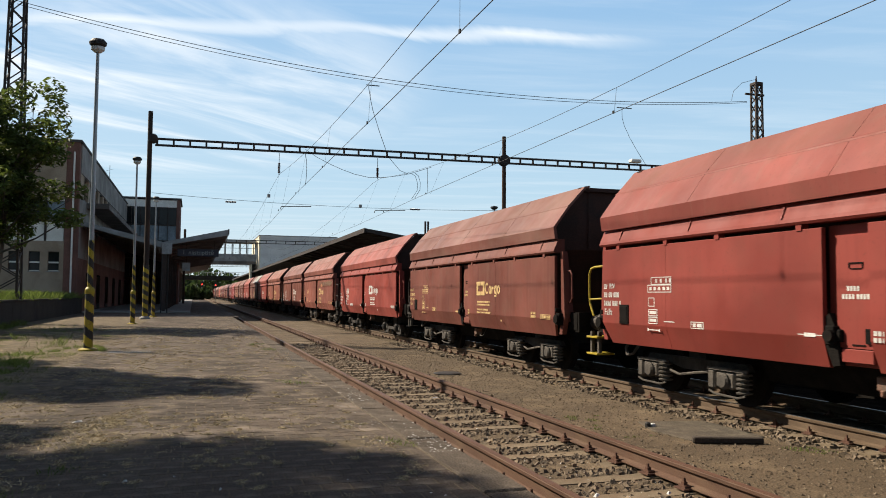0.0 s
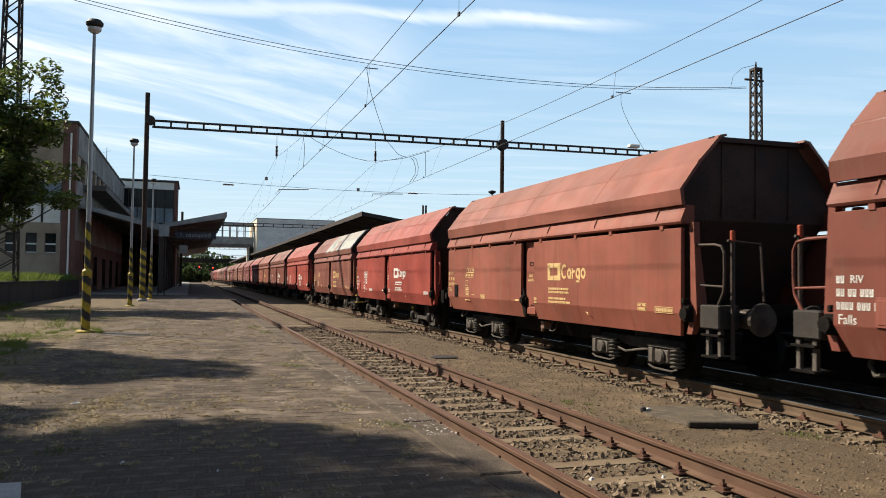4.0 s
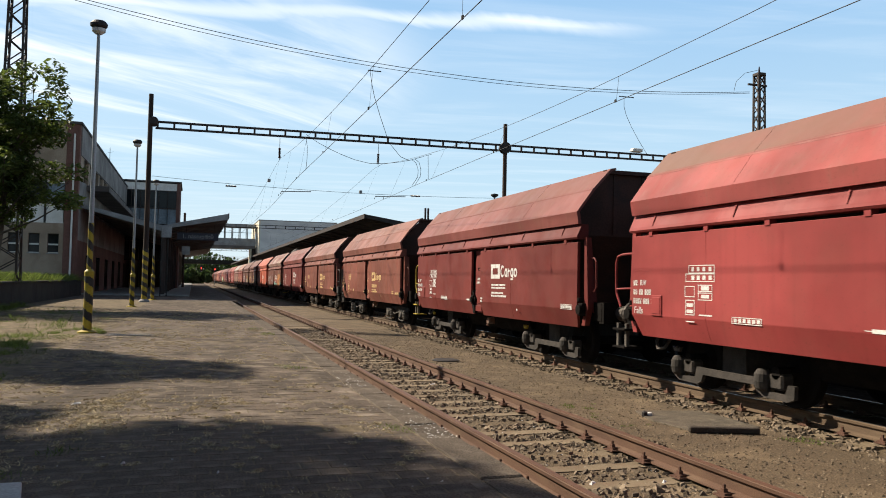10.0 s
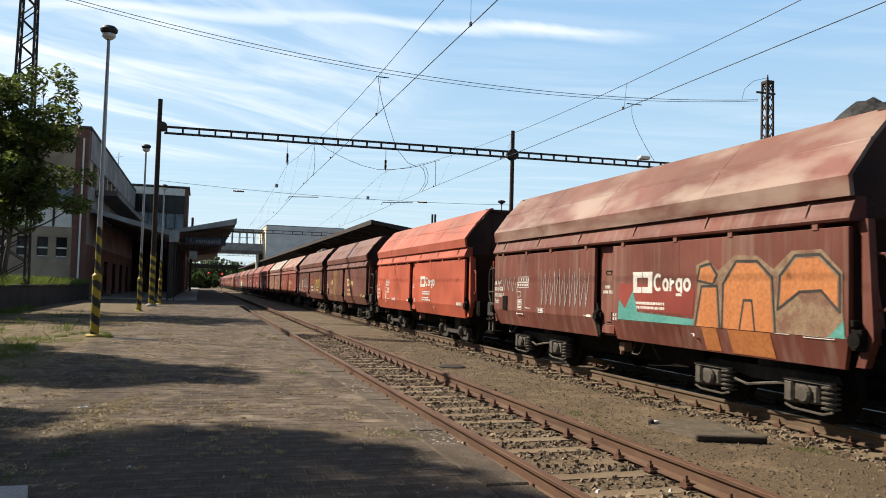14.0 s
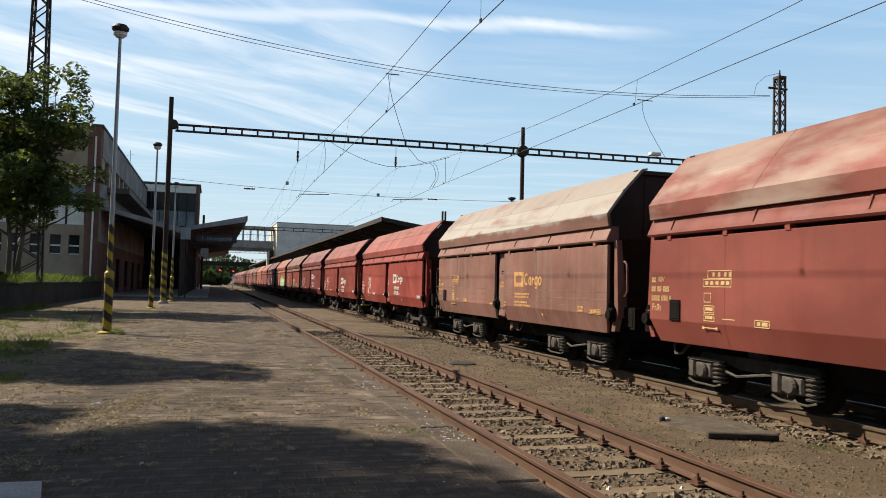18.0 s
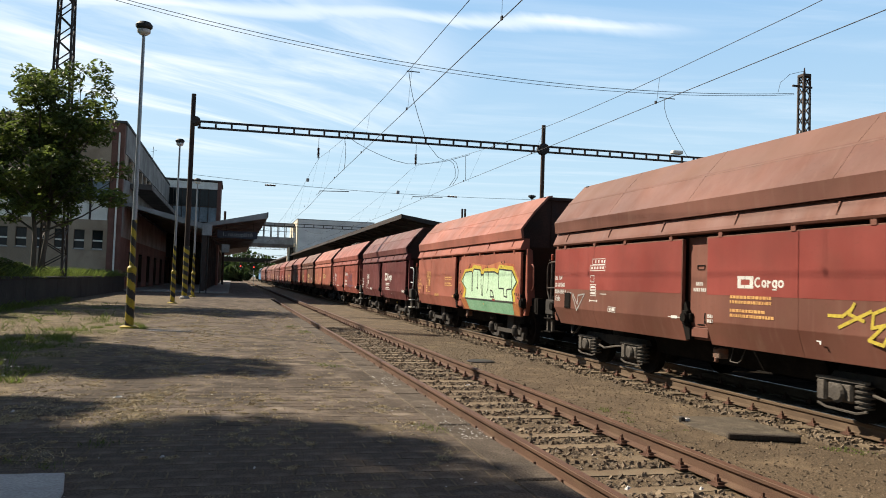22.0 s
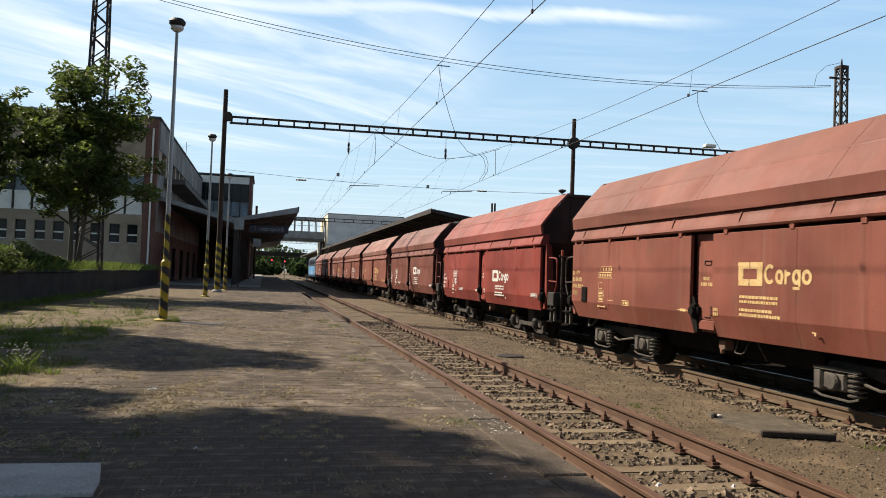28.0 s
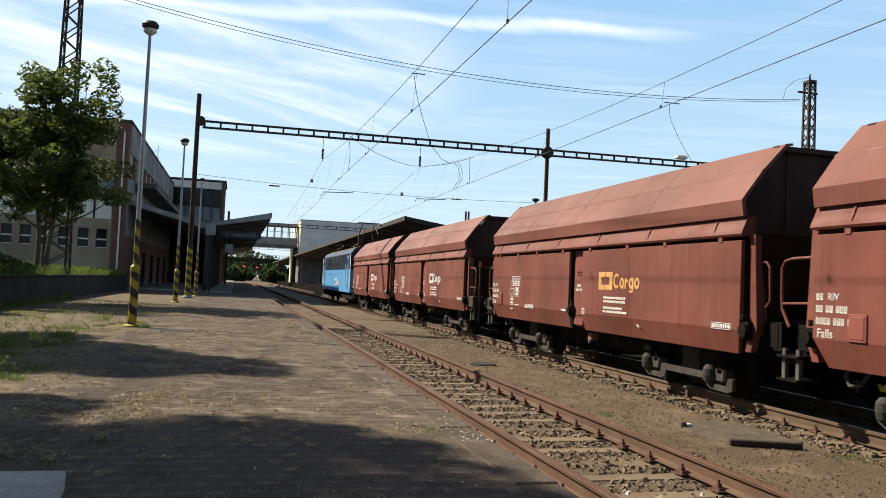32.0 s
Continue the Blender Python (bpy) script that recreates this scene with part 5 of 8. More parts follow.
def far_wood(x0, x1, y0, y1, n, hmin, hmax, seed, label):
    r = np.random.default_rng(seed)
    V, F = [], []
    k = 0
    for i in range(n):
        x, y, h = r.uniform(x0, x1), r.uniform(y0, y1), r.uniform(hmin, hmax)
        for c in range(260):
            d = r.normal(size=3)
            d /= np.linalg.norm(d)
            p = np.array([x, y, h * 0.55]) + d * np.array([h * 0.42, h * 0.42, h * 0.48]) * (0.5 + 0.6 * r.random())
            m = np.array(Euler(r.random(3) * 6.28).to_matrix())
            s = 0.35 + 0.3 * r.random()
            V.append(np.array([(-s, -s, 0), (s, -s, 0.1), (s * 0.8, s, 0), (-s, s * 0.8, 0.2)]) @ m.T + p)
            F.append((k, k + 1, k + 2, k + 3))
            k += 4
    return tagged(from_arrays("trees_far", np.concatenate(V), F, M["leaf_far"]), label, "trees", kind="stuff")


far_wood(-6, 2.2, 185, 225, 14, 1.5, 3.4, 71, "green bushes beside the line beyond the canopy")
far_wood(-60, 80, 305, 380, 40, 7, 12, 72, "distant green trees behind the road bridge")
far_wood(3.5, 24, 225, 280, 14, 2, 4.5, 73, "distant green scrub beside the line")
far_wood(-400, 600, 700, 900, 50, 12, 20, 74, "distant belt of trees on the horizon")


# ---- the train ----
def paint(name, c, streak=0.35, dirt=0.4, pale=None, pale_amount=0.0, rough=0.6, limit=None, upper=0.0):
    """Wagon paint: faded colour with vertical runs, dust towards the seams and optional pale deposit."""
    m = bpy.data.materials.new(name)
    m.use_nodes = True
    nt = m.node_tree
    b = nt.nodes["Principled BSDF"]
    co = nt.nodes.new("ShaderNodeTexCoord")

    def nz(scale, stretch, detail=5.0, shift=0.0):
        mp = nt.nodes.new("ShaderNodeMapping")
        mp.inputs["Scale"].default_value = stretch
        mp.inputs["Location"].default_value = (shift, shift * 0.7, shift * 0.3)
        nt.links.new(co.outputs["Object"], mp.inputs[0])
        n = nt.nodes.new("ShaderNodeTexNoise")
        n.inputs["Scale"].default_value = scale
        n.inputs["Detail"].default_value = detail
        nt.links.new(mp.outputs[0], n.inputs["Vector"])
        return n.outputs["Fac"]

    def rg(out, lo, hi, t0=0.0, t1=1.0):
        r = nt.nodes.new("ShaderNodeMapRange")
        for k, v in (("From Min", lo), ("From Max", hi), ("To Min", t0), ("To Max", t1)):
            r.inputs[k].default_value = v
        nt.links.new(out, r.inputs["Value"])
        return r.outputs[0]

    def mix(fac, a, bb, mode="MIX"):
        x = nt.nodes.new("ShaderNodeMix")
        x.data_type, x.blend_type = "RGBA", mode
        for sock, v in ((x.inputs[0], fac), (x.inputs[6], a), (x.inputs[7], bb)):
            if isinstance(v, tuple):
                sock.default_value = (*v, 1)
            elif isinstance(v, (int, float)):
                sock.default_value = v
            else:
                nt.links.new(v, sock)
        return x.outputs[2]

    sh = sum(c) * 17.0 + len(name)
    faded = tuple(min(1, v * 1.2 + 0.006) for v in c)
    deep = tuple(v * 0.80 for v in c)
    col = mix(rg(nz(0.55, (1, 1, 1.3), 4, sh), 0.35, 0.65), deep, faded)
    col = mix(rg(nz(5.0, (1, 1.6, 0.10), 4, sh), 0.52, 0.75, 0, streak), col, tuple(v * 0.62 for v in c))
    dust = (0.105, 0.054, 0.034)
    col = mix(rg(nz(2.2, (1, 1, 1), 8, sh + 3), 0.5, 0.72, 0, dirt * 0.6), col, dust)
    col = mix(rg(nz(26.0, (1, 1, 1), 2, sh), 0.62, 0.74, 0, 0.25), col, (0.045, 0.02, 0.014))
    if dirt > 0.4:
        col = mix(rg(nz(6.5, (1, 1.3, 0.05), 5, sh + 5), 0.55, 0.80, 0, 0.28), col, (0.19, 0.115, 0.085))
    if pale:
        if name == "wagon paint":
            fac = rg(nz(4.0, (1, 1.2, 0.10), 6, sh + 9), 0.50, 0.74, 0, pale_amount)
        else:
            fac = rg(nz(1.1, (1, 0.5, 1.6), 7, sh + 9), 0.42 if limit is None else 0.22, 0.60 if limit is None else 0.42, 0, pale_amount)
        if limit is not None:
            sx = nt.nodes.new("ShaderNodeSeparateXYZ")
            nt.links.new(co.outputs["Object"], sx.inputs[0])
            mm = nt.nodes.new("ShaderNodeMath")
            mm.operation = "MULTIPLY"
            nt.links.new(fac, mm.inputs[0])
            wob = nt.nodes.new("ShaderNodeMath")
            wob.operation = "MULTIPLY_ADD"
            nt.links.new(nz(3.0, (1, 1, 1), 5, sh + 2), wob.inputs[0])
            wob.inputs[1].default_value = 1.1
            nt.links.new(sx.outputs["Y"], wob.inputs[2])
            nt.links.new(rg(wob.outputs[0], limit + 0.75, limit + 0.55), mm.inputs[1])
            m3 = nt.nodes.new("ShaderNodeMath")
            m3.operation = "MULTIPLY"
            nt.links.new(mm.outputs[0], m3.inputs[0])
            foot = nt.nodes.new("ShaderNodeMath")
            foot.operation = "MULTIPLY_ADD"
            nt.links.new(nz(1.2, (1, 1.2, 0.3), 5, sh + 4), foot.inputs[0])
            foot.inputs[1].default_value = 0.45
            nt.links.new(sx.outputs["Z"], foot.inputs[2])
            nt.links.new(rg(foot.outputs[0], 3.10, 3.18, 0.06, 1.0), m3.inputs[1])
            fac = m3.outputs[0]
        col = mix(fac, col, pale)
    if name == "wagon roof paint":
        # coal dust and chalking lie on the upper sheet, above the fold
        sz = nt.nodes.new("ShaderNodeSeparateXYZ")
        nt.links.new(co.outputs["Object"], sz.inputs[0])
        md = nt.nodes.new("ShaderNodeMath")
        md.operation = "MULTIPLY"
        nt.links.new(rg(sz.outputs["Z"], 3.34, 3.42), md.inputs[0])
        nt.links.new(rg(nz(0.9, (1, 0.35, 1), 6, sh + 1), 0.3, 0.65, upper * 0.45, upper), md.inputs[1])
        col = mix(md.outputs[0], col, (0.155, 0.088, 0.066))
    nt.links.new(col, b.inputs["Base Color"])
    nt.links.new(rg(nz(1.7, (1, 1, 1), 5, sh), 0.3, 0.7, rough - 0.1, rough + 0.15), b.inputs["Roughness"])
    b.inputs["Specular IOR Level"].default_value = 0.2
    bp = nt.nodes.new("ShaderNodeBump")
    bp.inputs["Strength"].default_value = 0.12
    bp.inputs["Distance"].default_value = 0.05
    nt.links.new(nz(1.6, (1, 1, 0.7), 3, sh), bp.inputs["Height"])
    nt.links.new(bp.outputs[0], b.inputs["Normal"])
    return m


SX = -1.50   # the side that faces the platform


def panel_mesh(ya, yb, trim_a, trim_b):
    """One long side flap: upright above, folded inward along its foot; ya > yb."""
    bm = bmesh.new()
    prof = [(SX, 2.36), (SX, 1.10), (SX + 0.11, 0.755), (SX + 0.16, 0.755), (SX + 0.06, 1.10), (SX + 0.06, 2.36)]
    def yy(z, y, trim):
        return y + (trim * (1.10 - z) / 0.34 if z < 1.10 else 0)
    a = [bm.verts.new((x, yy(z, ya, -trim_a), z)) for x, z in prof]
    b = [bm.verts.new((x, yy(z, yb, trim_b), z)) for x, z in prof]
    bm.faces.new(a), bm.faces.new(b[::-1])
    for i in range(6):
        j = (i + 1) % 6
        bm.faces.new((a[i], b[i], b[j], a[j]))
    bmesh.ops.recalc_face_normals(bm, faces=bm.faces[:])
    bmesh.ops.bevel(bm, geom=[e for e in bm.edges], offset=0.006, segments=1, affect="EDGES")
    ym = yb + (ya - yb) * 0.62
    prism(bm, [(SX - 0.0025, 2.35), (SX - 0.0025, 1.10), (SX + 0.105, 0.765), (SX + 0.11, 0.77), (SX + 0.003, 1.10), (SX + 0.003, 2.35)], "y", ym - 0.007, ym + 0.007)
    return mesh_of(bm, "side_panel")


def mirror(me):
    m2 = me.copy()
    m2.transform(Matrix.Diagonal((-1, 1, 1, 1)))
    m2.flip_normals()
    return m2


W = {}   # shared wagon meshes
W["panelA"] = panel_mesh(5.5, 0.40, 0.16, 0.02)
W["panelB"] = panel_mesh(-0.25, -5.5, 0.02, 0.16)
W["panelA2"], W["panelB2"] = mirror(W["panelA"]), mirror(W["panelB"])


def roof_meshes():
    for side, key in ((1, "upper_side"), (-1, "upper_side_b")):
        prof = [(-1.502, 2.70), (-1.535, 2.93), (-1.205, 3.372), (-0.83, 3.78), (-0.72, 3.80), (-0.71, 3.765), (-0.80, 3.74), (-1.165, 3.345), (-1.475, 2.93), (-1.44, 2.70)]
        bm = prism(bmesh.new(), [(side * u, v) for u, v in prof], "y", -5.52, 5.52)
        # the folded crease halfway up, and the welded joints between the sheets
        prism(bm, [(side * u, v) for u, v in ((-1.222, 3.352), (-1.214, 3.376), (-1.190, 3.394), (-1.19, 3.36))], "y", -5.52, 5.52)
        for y in (-2.85, 0.25, 2.95):
            prism(bm, [(side * u, v) for u, v in ((-1.535, 2.93), (-1.5365, 2.933), (-1.2065, 3.375), (-0.8315, 3.782), (-0.83, 3.77), (-1.20, 3.36))], "y", y - 0.006, y + 0.006)
        W[key] = mesh_of(bm, key)
    # end walls: dark plate under the hood, sloping in below
    bm = bmesh.new()
    for s in (1, -1):
        vs = [bm.verts.new(p) for p in ((-1.30, s * 5.28, 2.50), (-1.42, s * 5.3, 2.93), (-0.78, s * 5.3, 3.71), (0, s * 5.3, 3.77), (0.78, s * 5.3, 3.71), (1.42, s * 5.3, 2.93), (1.30, s * 5.28, 2.50))]
        bm.faces.new(vs)
        ws = [bm.verts.new(p) for p in ((-1.15, s * 4.1, 1.05), (1.15, s * 4.1, 1.05))]
        bm.faces.new((vs[0], vs[6], ws[1], ws[0]))
    # inner hopper sides
    for s in (1, -1):
        vs = [bm.verts.new(p) for p in ((s * 1.30, -5.28, 2.50), (s * 1.30, 5.28, 2.50), (s * 1.15, 4.1, 1.05), (s * 1.15, -4.1, 1.05))]
        bm.faces.new(vs)
        vs = [bm.verts.new(p) for p in ((s * 1.30, -5.28, 2.50), (s * 1.30, 5.28, 2.50), (s * 1.36, 5.3, 2.60), (s * 1.36, -5.3, 2.60))]
        bm.faces.new(vs)
    vs = [bm.verts.new(p) for p in ((-1.15, -4.1, 1.05), (1.15, -4.1, 1.05), (1.15, 4.1, 1.05), (-1.15, 4.1, 1.05))]
    bm.faces.new(vs)
    # stiffening ribs and the rim of each end plate
    for s in (1, -1):
        for x in (-0.62, 0.0, 0.62):
            box(bm, x - 0.03, x + 0.03, *sorted((s * 5.285, s * 5.315)), 2.55, 3.70)
        box(bm, -0.86, 0.86, *sorted((s * 5.27, s * 5.39)), 3.70, 3.775)
    W["hopper"] = mesh_of(bm, "hopper")
    # gutter ledge
    bm = bmesh.new()
    for s in (-1, 1):
        prism(bm, [(s * 1.30, 2.42), (s * 1.52, 2.42), (s * 1.54, 2.45), (s * 1.525, 2.495), (s * 1.435, 2.695), (s * 1.30, 2.695)], "y", -5.54, 5.54)
    W["ledge"] = mesh_of(bm, "ledge")
    W["bracket"] = mesh_of(prism(bmesh.new(), [(-1.44, 2.66), (-1.474, 2.66), (-1.535, 2.505), (-1.47, 2.53)], "y", -0.013, 0.013), "bracket")
    W["hinge"] = mesh_of(boxes((SX - 0.012, SX + 0.10, -0.045, 0.045, 2.345, 2.42)), "hinge")


roof_meshes()


def coal_mesh(seed, humps):
    """A lumpy coal load; humps: (y, height, length) of heaps above the rim."""
    xs, ys = np.linspace(-0.86, 0.86, 15), np.linspace(-5.25, 5.25, 70)
    V = []
    for y in ys:
        for x in xs:
            z = 3.52 + 0.10 * noise.noise((x * 1.3, y * 0.6, seed)) + 0.07 * noise.noise((x * 7, y * 7, seed))
            for hy, hh, hl in humps:
                z += hh * math.exp(-((y - hy) / hl) ** 2) * max(0, 1 - (x / 0.8) ** 2)
            V.append((x, y, z))
    n = len(xs)
    me = bpy.data.meshes.new("coal_load")
    me.from_pydata(V, [], [(j * n + i, j * n + i + 1, (j + 1) * n + i + 1, (j + 1) * n + i) for j in range(len(ys) - 1) for i in range(n - 1)])
    return me


COAL = [coal_mesh(k, ()) for k in range(3)]
HEAPS = {16: coal_mesh(4, ((-4.4, 0.62, 0.8),)), 19: coal_mesh(5, ((4.3, 0.66, 0.75), (2.2, 0.3, 0.8))), 28: coal_mesh(6, ((4.5, 0.56, 0.35),)), 34: coal_mesh(7, ((-3.0, 0.5, 0.6),))}
# the recessed plate between the flaps, its top corners cut off, with a pull slot and a lower sill
W["recess"] = mesh_of(prism(boxes((SX + 0.12, SX + 0.2, -0.27, 0.42, 0.80, 2.38), (SX + 0.055, SX + 0.12, -0.24, 0.20, 0.84, 0.99), bevel=0.008),
                            [(-0.245, 1.0), (0.27, 1.0), (0.27, 2.12), (0.22, 2.24), (-0.19, 2.24), (-0.245, 2.16)], "x", SX + 0.075, SX + 0.125), "recess_panel")
W["latch"] = mesh_of(lathe(prism(boxes((SX - 0.01, SX + 0.16, 0.24, 0.38, 1.02, 1.24), (SX + 0.02, SX + 0.12, 0.18, 0.26, 1.06, 1.20), bevel=0.012),
                                 [(0.40, 1.34), (0.34, 1.38), (0.26, 1.22), (0.20, 0.80), (0.30, 0.78), (0.40, 1.0)], "x", SX + 0.03, SX + 0.11),
                           [(0.07, 0), (0.07, 0.05), (0.03, 0.06)], "x", (SX - 0.05, 0.30, 1.13), 12), "latch")
W["slot"] = mesh_of(boxes((SX + 0.066, SX + 0.078, -0.11, 0.09, 1.93, 1.945), (SX + 0.066, SX + 0.078, -0.09, 0.07, 1.87, 1.88), (SX + 0.066, SX + 0.078, -0.11, -0.095, 1.88, 1.93), (SX + 0.066, SX + 0.078, 0.075, 0.09, 1.88, 1.93),
                          (SX + 0.05, SX + 0.078, -0.22, -0.14, 1.06, 1.22), (SX + 0.066, SX + 0.078, -0.12, 0.06, 1.03, 1.045)), "pull_handle")
W["hatch"] = mesh_of(boxes((SX - 0.018, SX + 0.01, -0.14, 0.14, -0.16, 0.16), (SX - 0.024, SX, -0.11, 0.11, -0.13, 0.13), bevel=0.006), "placard_frame")
bm = bmesh.new()
box(bm, -0.16, 0.16, -6.05, 6.05, 0.86, 1.16)
for s in (-1, 1):
    box(bm, s * 1.05 - 0.06, s * 1.05 + 0.06, -6.0, 6.0, 0.92, 1.10)
    box(bm, -1.25, 1.25, s * 5.98 - 0.08, s * 5.98 + 0.08, 0.86, 1.24)
    box(bm, -1.2, 1.2, s * 3.6 - 0.15, s * 3.6 + 0.15, 0.80, 1.0)
for y, l in ((0.2, 1.3), (-1.6, 0.8)):
    box(bm, -0.45, 0.45, y - l / 2, y + l / 2, 0.42, 0.86)
# hopper saddle added to block the light from beyond the wagon
prism(bm, [(-1.10, 1.04), (-0.85, 0.42), (0.85, 0.42), (1.10, 1.04)], "y", -2.1, 2.1)
W["underframe"] = mesh_of(bm, "underframe")
W["buffer"] = mesh_of(lathe(lathe(bmesh.new(), [(0.14, 0.0), (0.14, 0.22), (0.105, 0.23), (0.105, 0.40)], "y", sides=14), [(0.225, 0.40), (0.235, 0.42), (0.22, 0.455), (0.0, 0.47)], "y", sides=18), "buffer")
W["coupling"] = mesh_of(boxes((-0.05, 0.05, 0.0, 0.36, 0.98, 1.10), (-0.07, 0.07, 0.2, 0.48, 0.80, 0.98), bevel=0.015), "coupling")
W["post"] = mesh_of(prism(prism(bmesh.new(), [(5.50, 0.80), (5.62, 0.80), (5.74, 1.12), (5.66, 2.44), (5.56, 2.44), (5.60, 1.12)], "x", SX + 0.10, SX + 0.20),
                          [(5.36, 2.42), (5.44, 2.42), (5.72, 1.05), (5.62, 1.05)], "x", SX + 0.22, SX + 0.32), "end_post")
W["gusset"] = mesh_of(prism(bmesh.new(), [(5.62, 0.90), (6.0, 0.90), (6.0, 1.22), (5.72, 1.24)], "x", SX + 0.24, SX + 0.34), "corner_gusset")
W["door_gear"] = mesh_of(lathe(boxes((SX + 0.02, SX + 0.16, 5.50, 5.66, 0.98, 1.22), (SX - 0.01, SX + 0.10, 5.52, 5.58, 1.24, 1.32), bevel=0.01), [(0.09, 0), (0.09, 0.05), (0.0, 0.06)], "x", (SX - 0.04, 5.60, 1.10), 12), "door_gear")


def rail_tube(pts, r=0.021):
    return tube(bmesh.new(), pts, r, 7)


W["handrail"] = mesh_of(rail_tube([(-1.34, 6.12, 1.20), (-1.34, 6.26, 1.42), (-1.34, 6.28, 1.60), (-1.34, 6.28, 1.96), (-1.34, 6.22, 2.06), (-1.34, 6.08, 2.09), (-1.34, 5.66, 2.10)]), "handrail")
W["grab"] = mesh_of(rail_tube([(-1.30, -5.60, 2.06), (-1.30, -5.80, 2.05), (-1.30, -5.86, 1.98), (-1.30, -5.88, 1.52), (-1.30, -5.80, 1.44), (-1.30, -5.66, 1.43)], 0.018), "grab_handle")
W["midrail"] = mesh_of(rail_tube([(-1.34, 6.27, 1.50), (-1.34, 5.64, 1.52)], 0.016), "mid_rail")
W["step1"] = mesh_of(boxes((-1.42, -1.02, 5.86, 6.26, 0.80, 0.835), bevel=0.006), "step_board")
W["step2"] = mesh_of(boxes((-1.42, -1.06, 5.86, 6.26, 0.50, 0.535), bevel=0.006), "step_board")
W["stepbar"] = mesh_of(boxes((-1.36, -1.30, -0.03, 0.03, 0.53, 0.92)), "step_hanger")
W["stepbox"] = mesh_of(boxes((-1.40, -1.06, 5.80, 6.24, 0.90, 1.24), bevel=0.02), "step_box")
W["brake_stand"] = mesh_of(tube(tube(bmesh.new(), [(-1.22, 6.30, 0.50), (-1.22, 6.30, 2.12)], 0.032, 7), [(-1.3, 6.30, 2.14), (-1.22, 6.30, 2.13), (-0.75, 6.30, 2.10), (-0.70, 6.30, 1.3)], 0.02, 6), "brake_stand")
W["brake_knob"] = mesh_of(boxes((-1.25, -1.19, 6.27, 6.33, 2.12, 2.28), bevel=0.012), "brake_knob")
W["hose"] = mesh_of(tube(bmesh.new(), [(-1.0, 5.4, 0.86), (-1.12, 5.36, 0.66), (-1.16, 5.25, 0.55), (-1.14, 5.1, 0.58), (-1.02, 5.02, 0.80)], 0.028, 6), "air_hose")
W["wheel"] = mesh_of(lathe(lathe(lathe(bmesh.new(), [(0.10, 0.60), (0.22, 0.66), (0.40, 0.70), (0.455, 0.70), (0.46, 0.83), (0.40, 0.82), (0.22, 0.76), (0.10, 0.80)], "x", sides=22),
                                 [(0.10, -0.80), (0.22, -0.76), (0.40, -0.82), (0.46, -0.83), (0.455, -0.70), (0.40, -0.70), (0.22, -0.66), (0.10, -0.60)], "x", sides=22),
                           [(0.085, -1.12), (0.085, 1.12)], "x", sides=10), "wheelset")


def bogie_cast():
    """Cast cross member and thin side bars of the coil-sprung bogie."""
    bm = bmesh.new()
    pts = [(-1.30, 0.52), (-1.22, 0.62), (1.22, 0.62), (1.30, 0.52), (0.62, 0.50), (0.25, 0.44), (-0.25, 0.44), (-0.62, 0.50)]
    for s in (-1, 1):
        prism(bm, pts, "x", s * 0.98 - 0.04, s * 0.98 + 0.04)
    box(bm, -0.95, 0.95, -0.22, 0.22, 0.50, 0.80)
    return mesh_of(bm, "bogie_frame")


def bogie_bar():
    """Flat pressed side frame that dips under each axle."""
    bm = bmesh.new()
    pts = []
    for d in (0.95, -0.95):
        pts += [(d + 0.36, 0.34), (d + 0.36, 0.20), (d + 0.22, 0.125), (d - 0.22, 0.115), (d - 0.34, 0.16)]
        if d > 0:
            pts += [(d - 0.38, 0.265), (-0.58, 0.265)]
    pts += [(-1.30, 0.33), (-1.18, 0.33), (-1.13, 0.20), (-0.80, 0.21), (-0.74, 0.34), (-0.60, 0.365), (0.58, 0.365), (0.72, 0.37), (0.77, 0.21), (1.10, 0.20), (1.14, 0.34)]
    for s in (-1, 1):
        prism(bm, pts, "x", s * 1.10 - 0.03, s * 1.10 + 0.03)
    box(bm, -1.02, 1.02, -0.25, 0.25, 0.36, 0.80)
    return mesh_of(bm, "bogie_frame")


W["castframe"], W["barframe"] = bogie_cast(), bogie_bar()


def spring_mesh():
    prof = []
    for k in range(5):
        z = 0.215 + k * 0.062
        prof += [(0.06, z), (0.108, z + 0.010), (0.113, z + 0.030), (0.06, z + 0.044)]
    return mesh_of(lathe(bmesh.new(), prof, "z", (-1.10, 0, 0), 12), "coil_spring")


W["spring"] = spring_mesh()
W["axlebox"] = mesh_of(tube(lathe(boxes((-1.17, -0.92, 0.25, 0.42, 0.23, 0.52), (-1.16, -0.92, -0.17, 0.24, 0.26, 0.50), (-1.18, -1.10, -0.43, 0.43, 0.52, 0.545), bevel=0.03),
                                  [(0.11, 0), (0.12, -0.04), (0.09, -0.07), (0.0, -0.08)], "x", (-1.15, 0.03, 0.37), 14),
                            [(-1.18, 0.36, 0.215), (-1.18, 0.22, 0.175), (-1.18, -0.28, 0.165), (-1.18, -0.44, 0.21)], 0.016, 5), "axle_box")
W["guard"] = mesh_of(lathe(boxes((-1.12, -0.92, -0.12, 0.14, 0.24, 0.46), bevel=0.03), [(0.06, 0.20), (0.10, 0.24), (0.118, 0.33), (0.112, 0.43), (0.07, 0.49), (0.0, 0.505)], "z", (-1.12, 0.24, 0), 14), "axle_hood")
W["brakebeam"] = mesh_of(tube(bmesh.new(), [(-1.10, -0.50, 0.46), (-1.14, -0.2, 0.42), (-1.14, 0.2, 0.36), (-1.10, 0.50, 0.40)], 0.02, 6), "brake_lever")

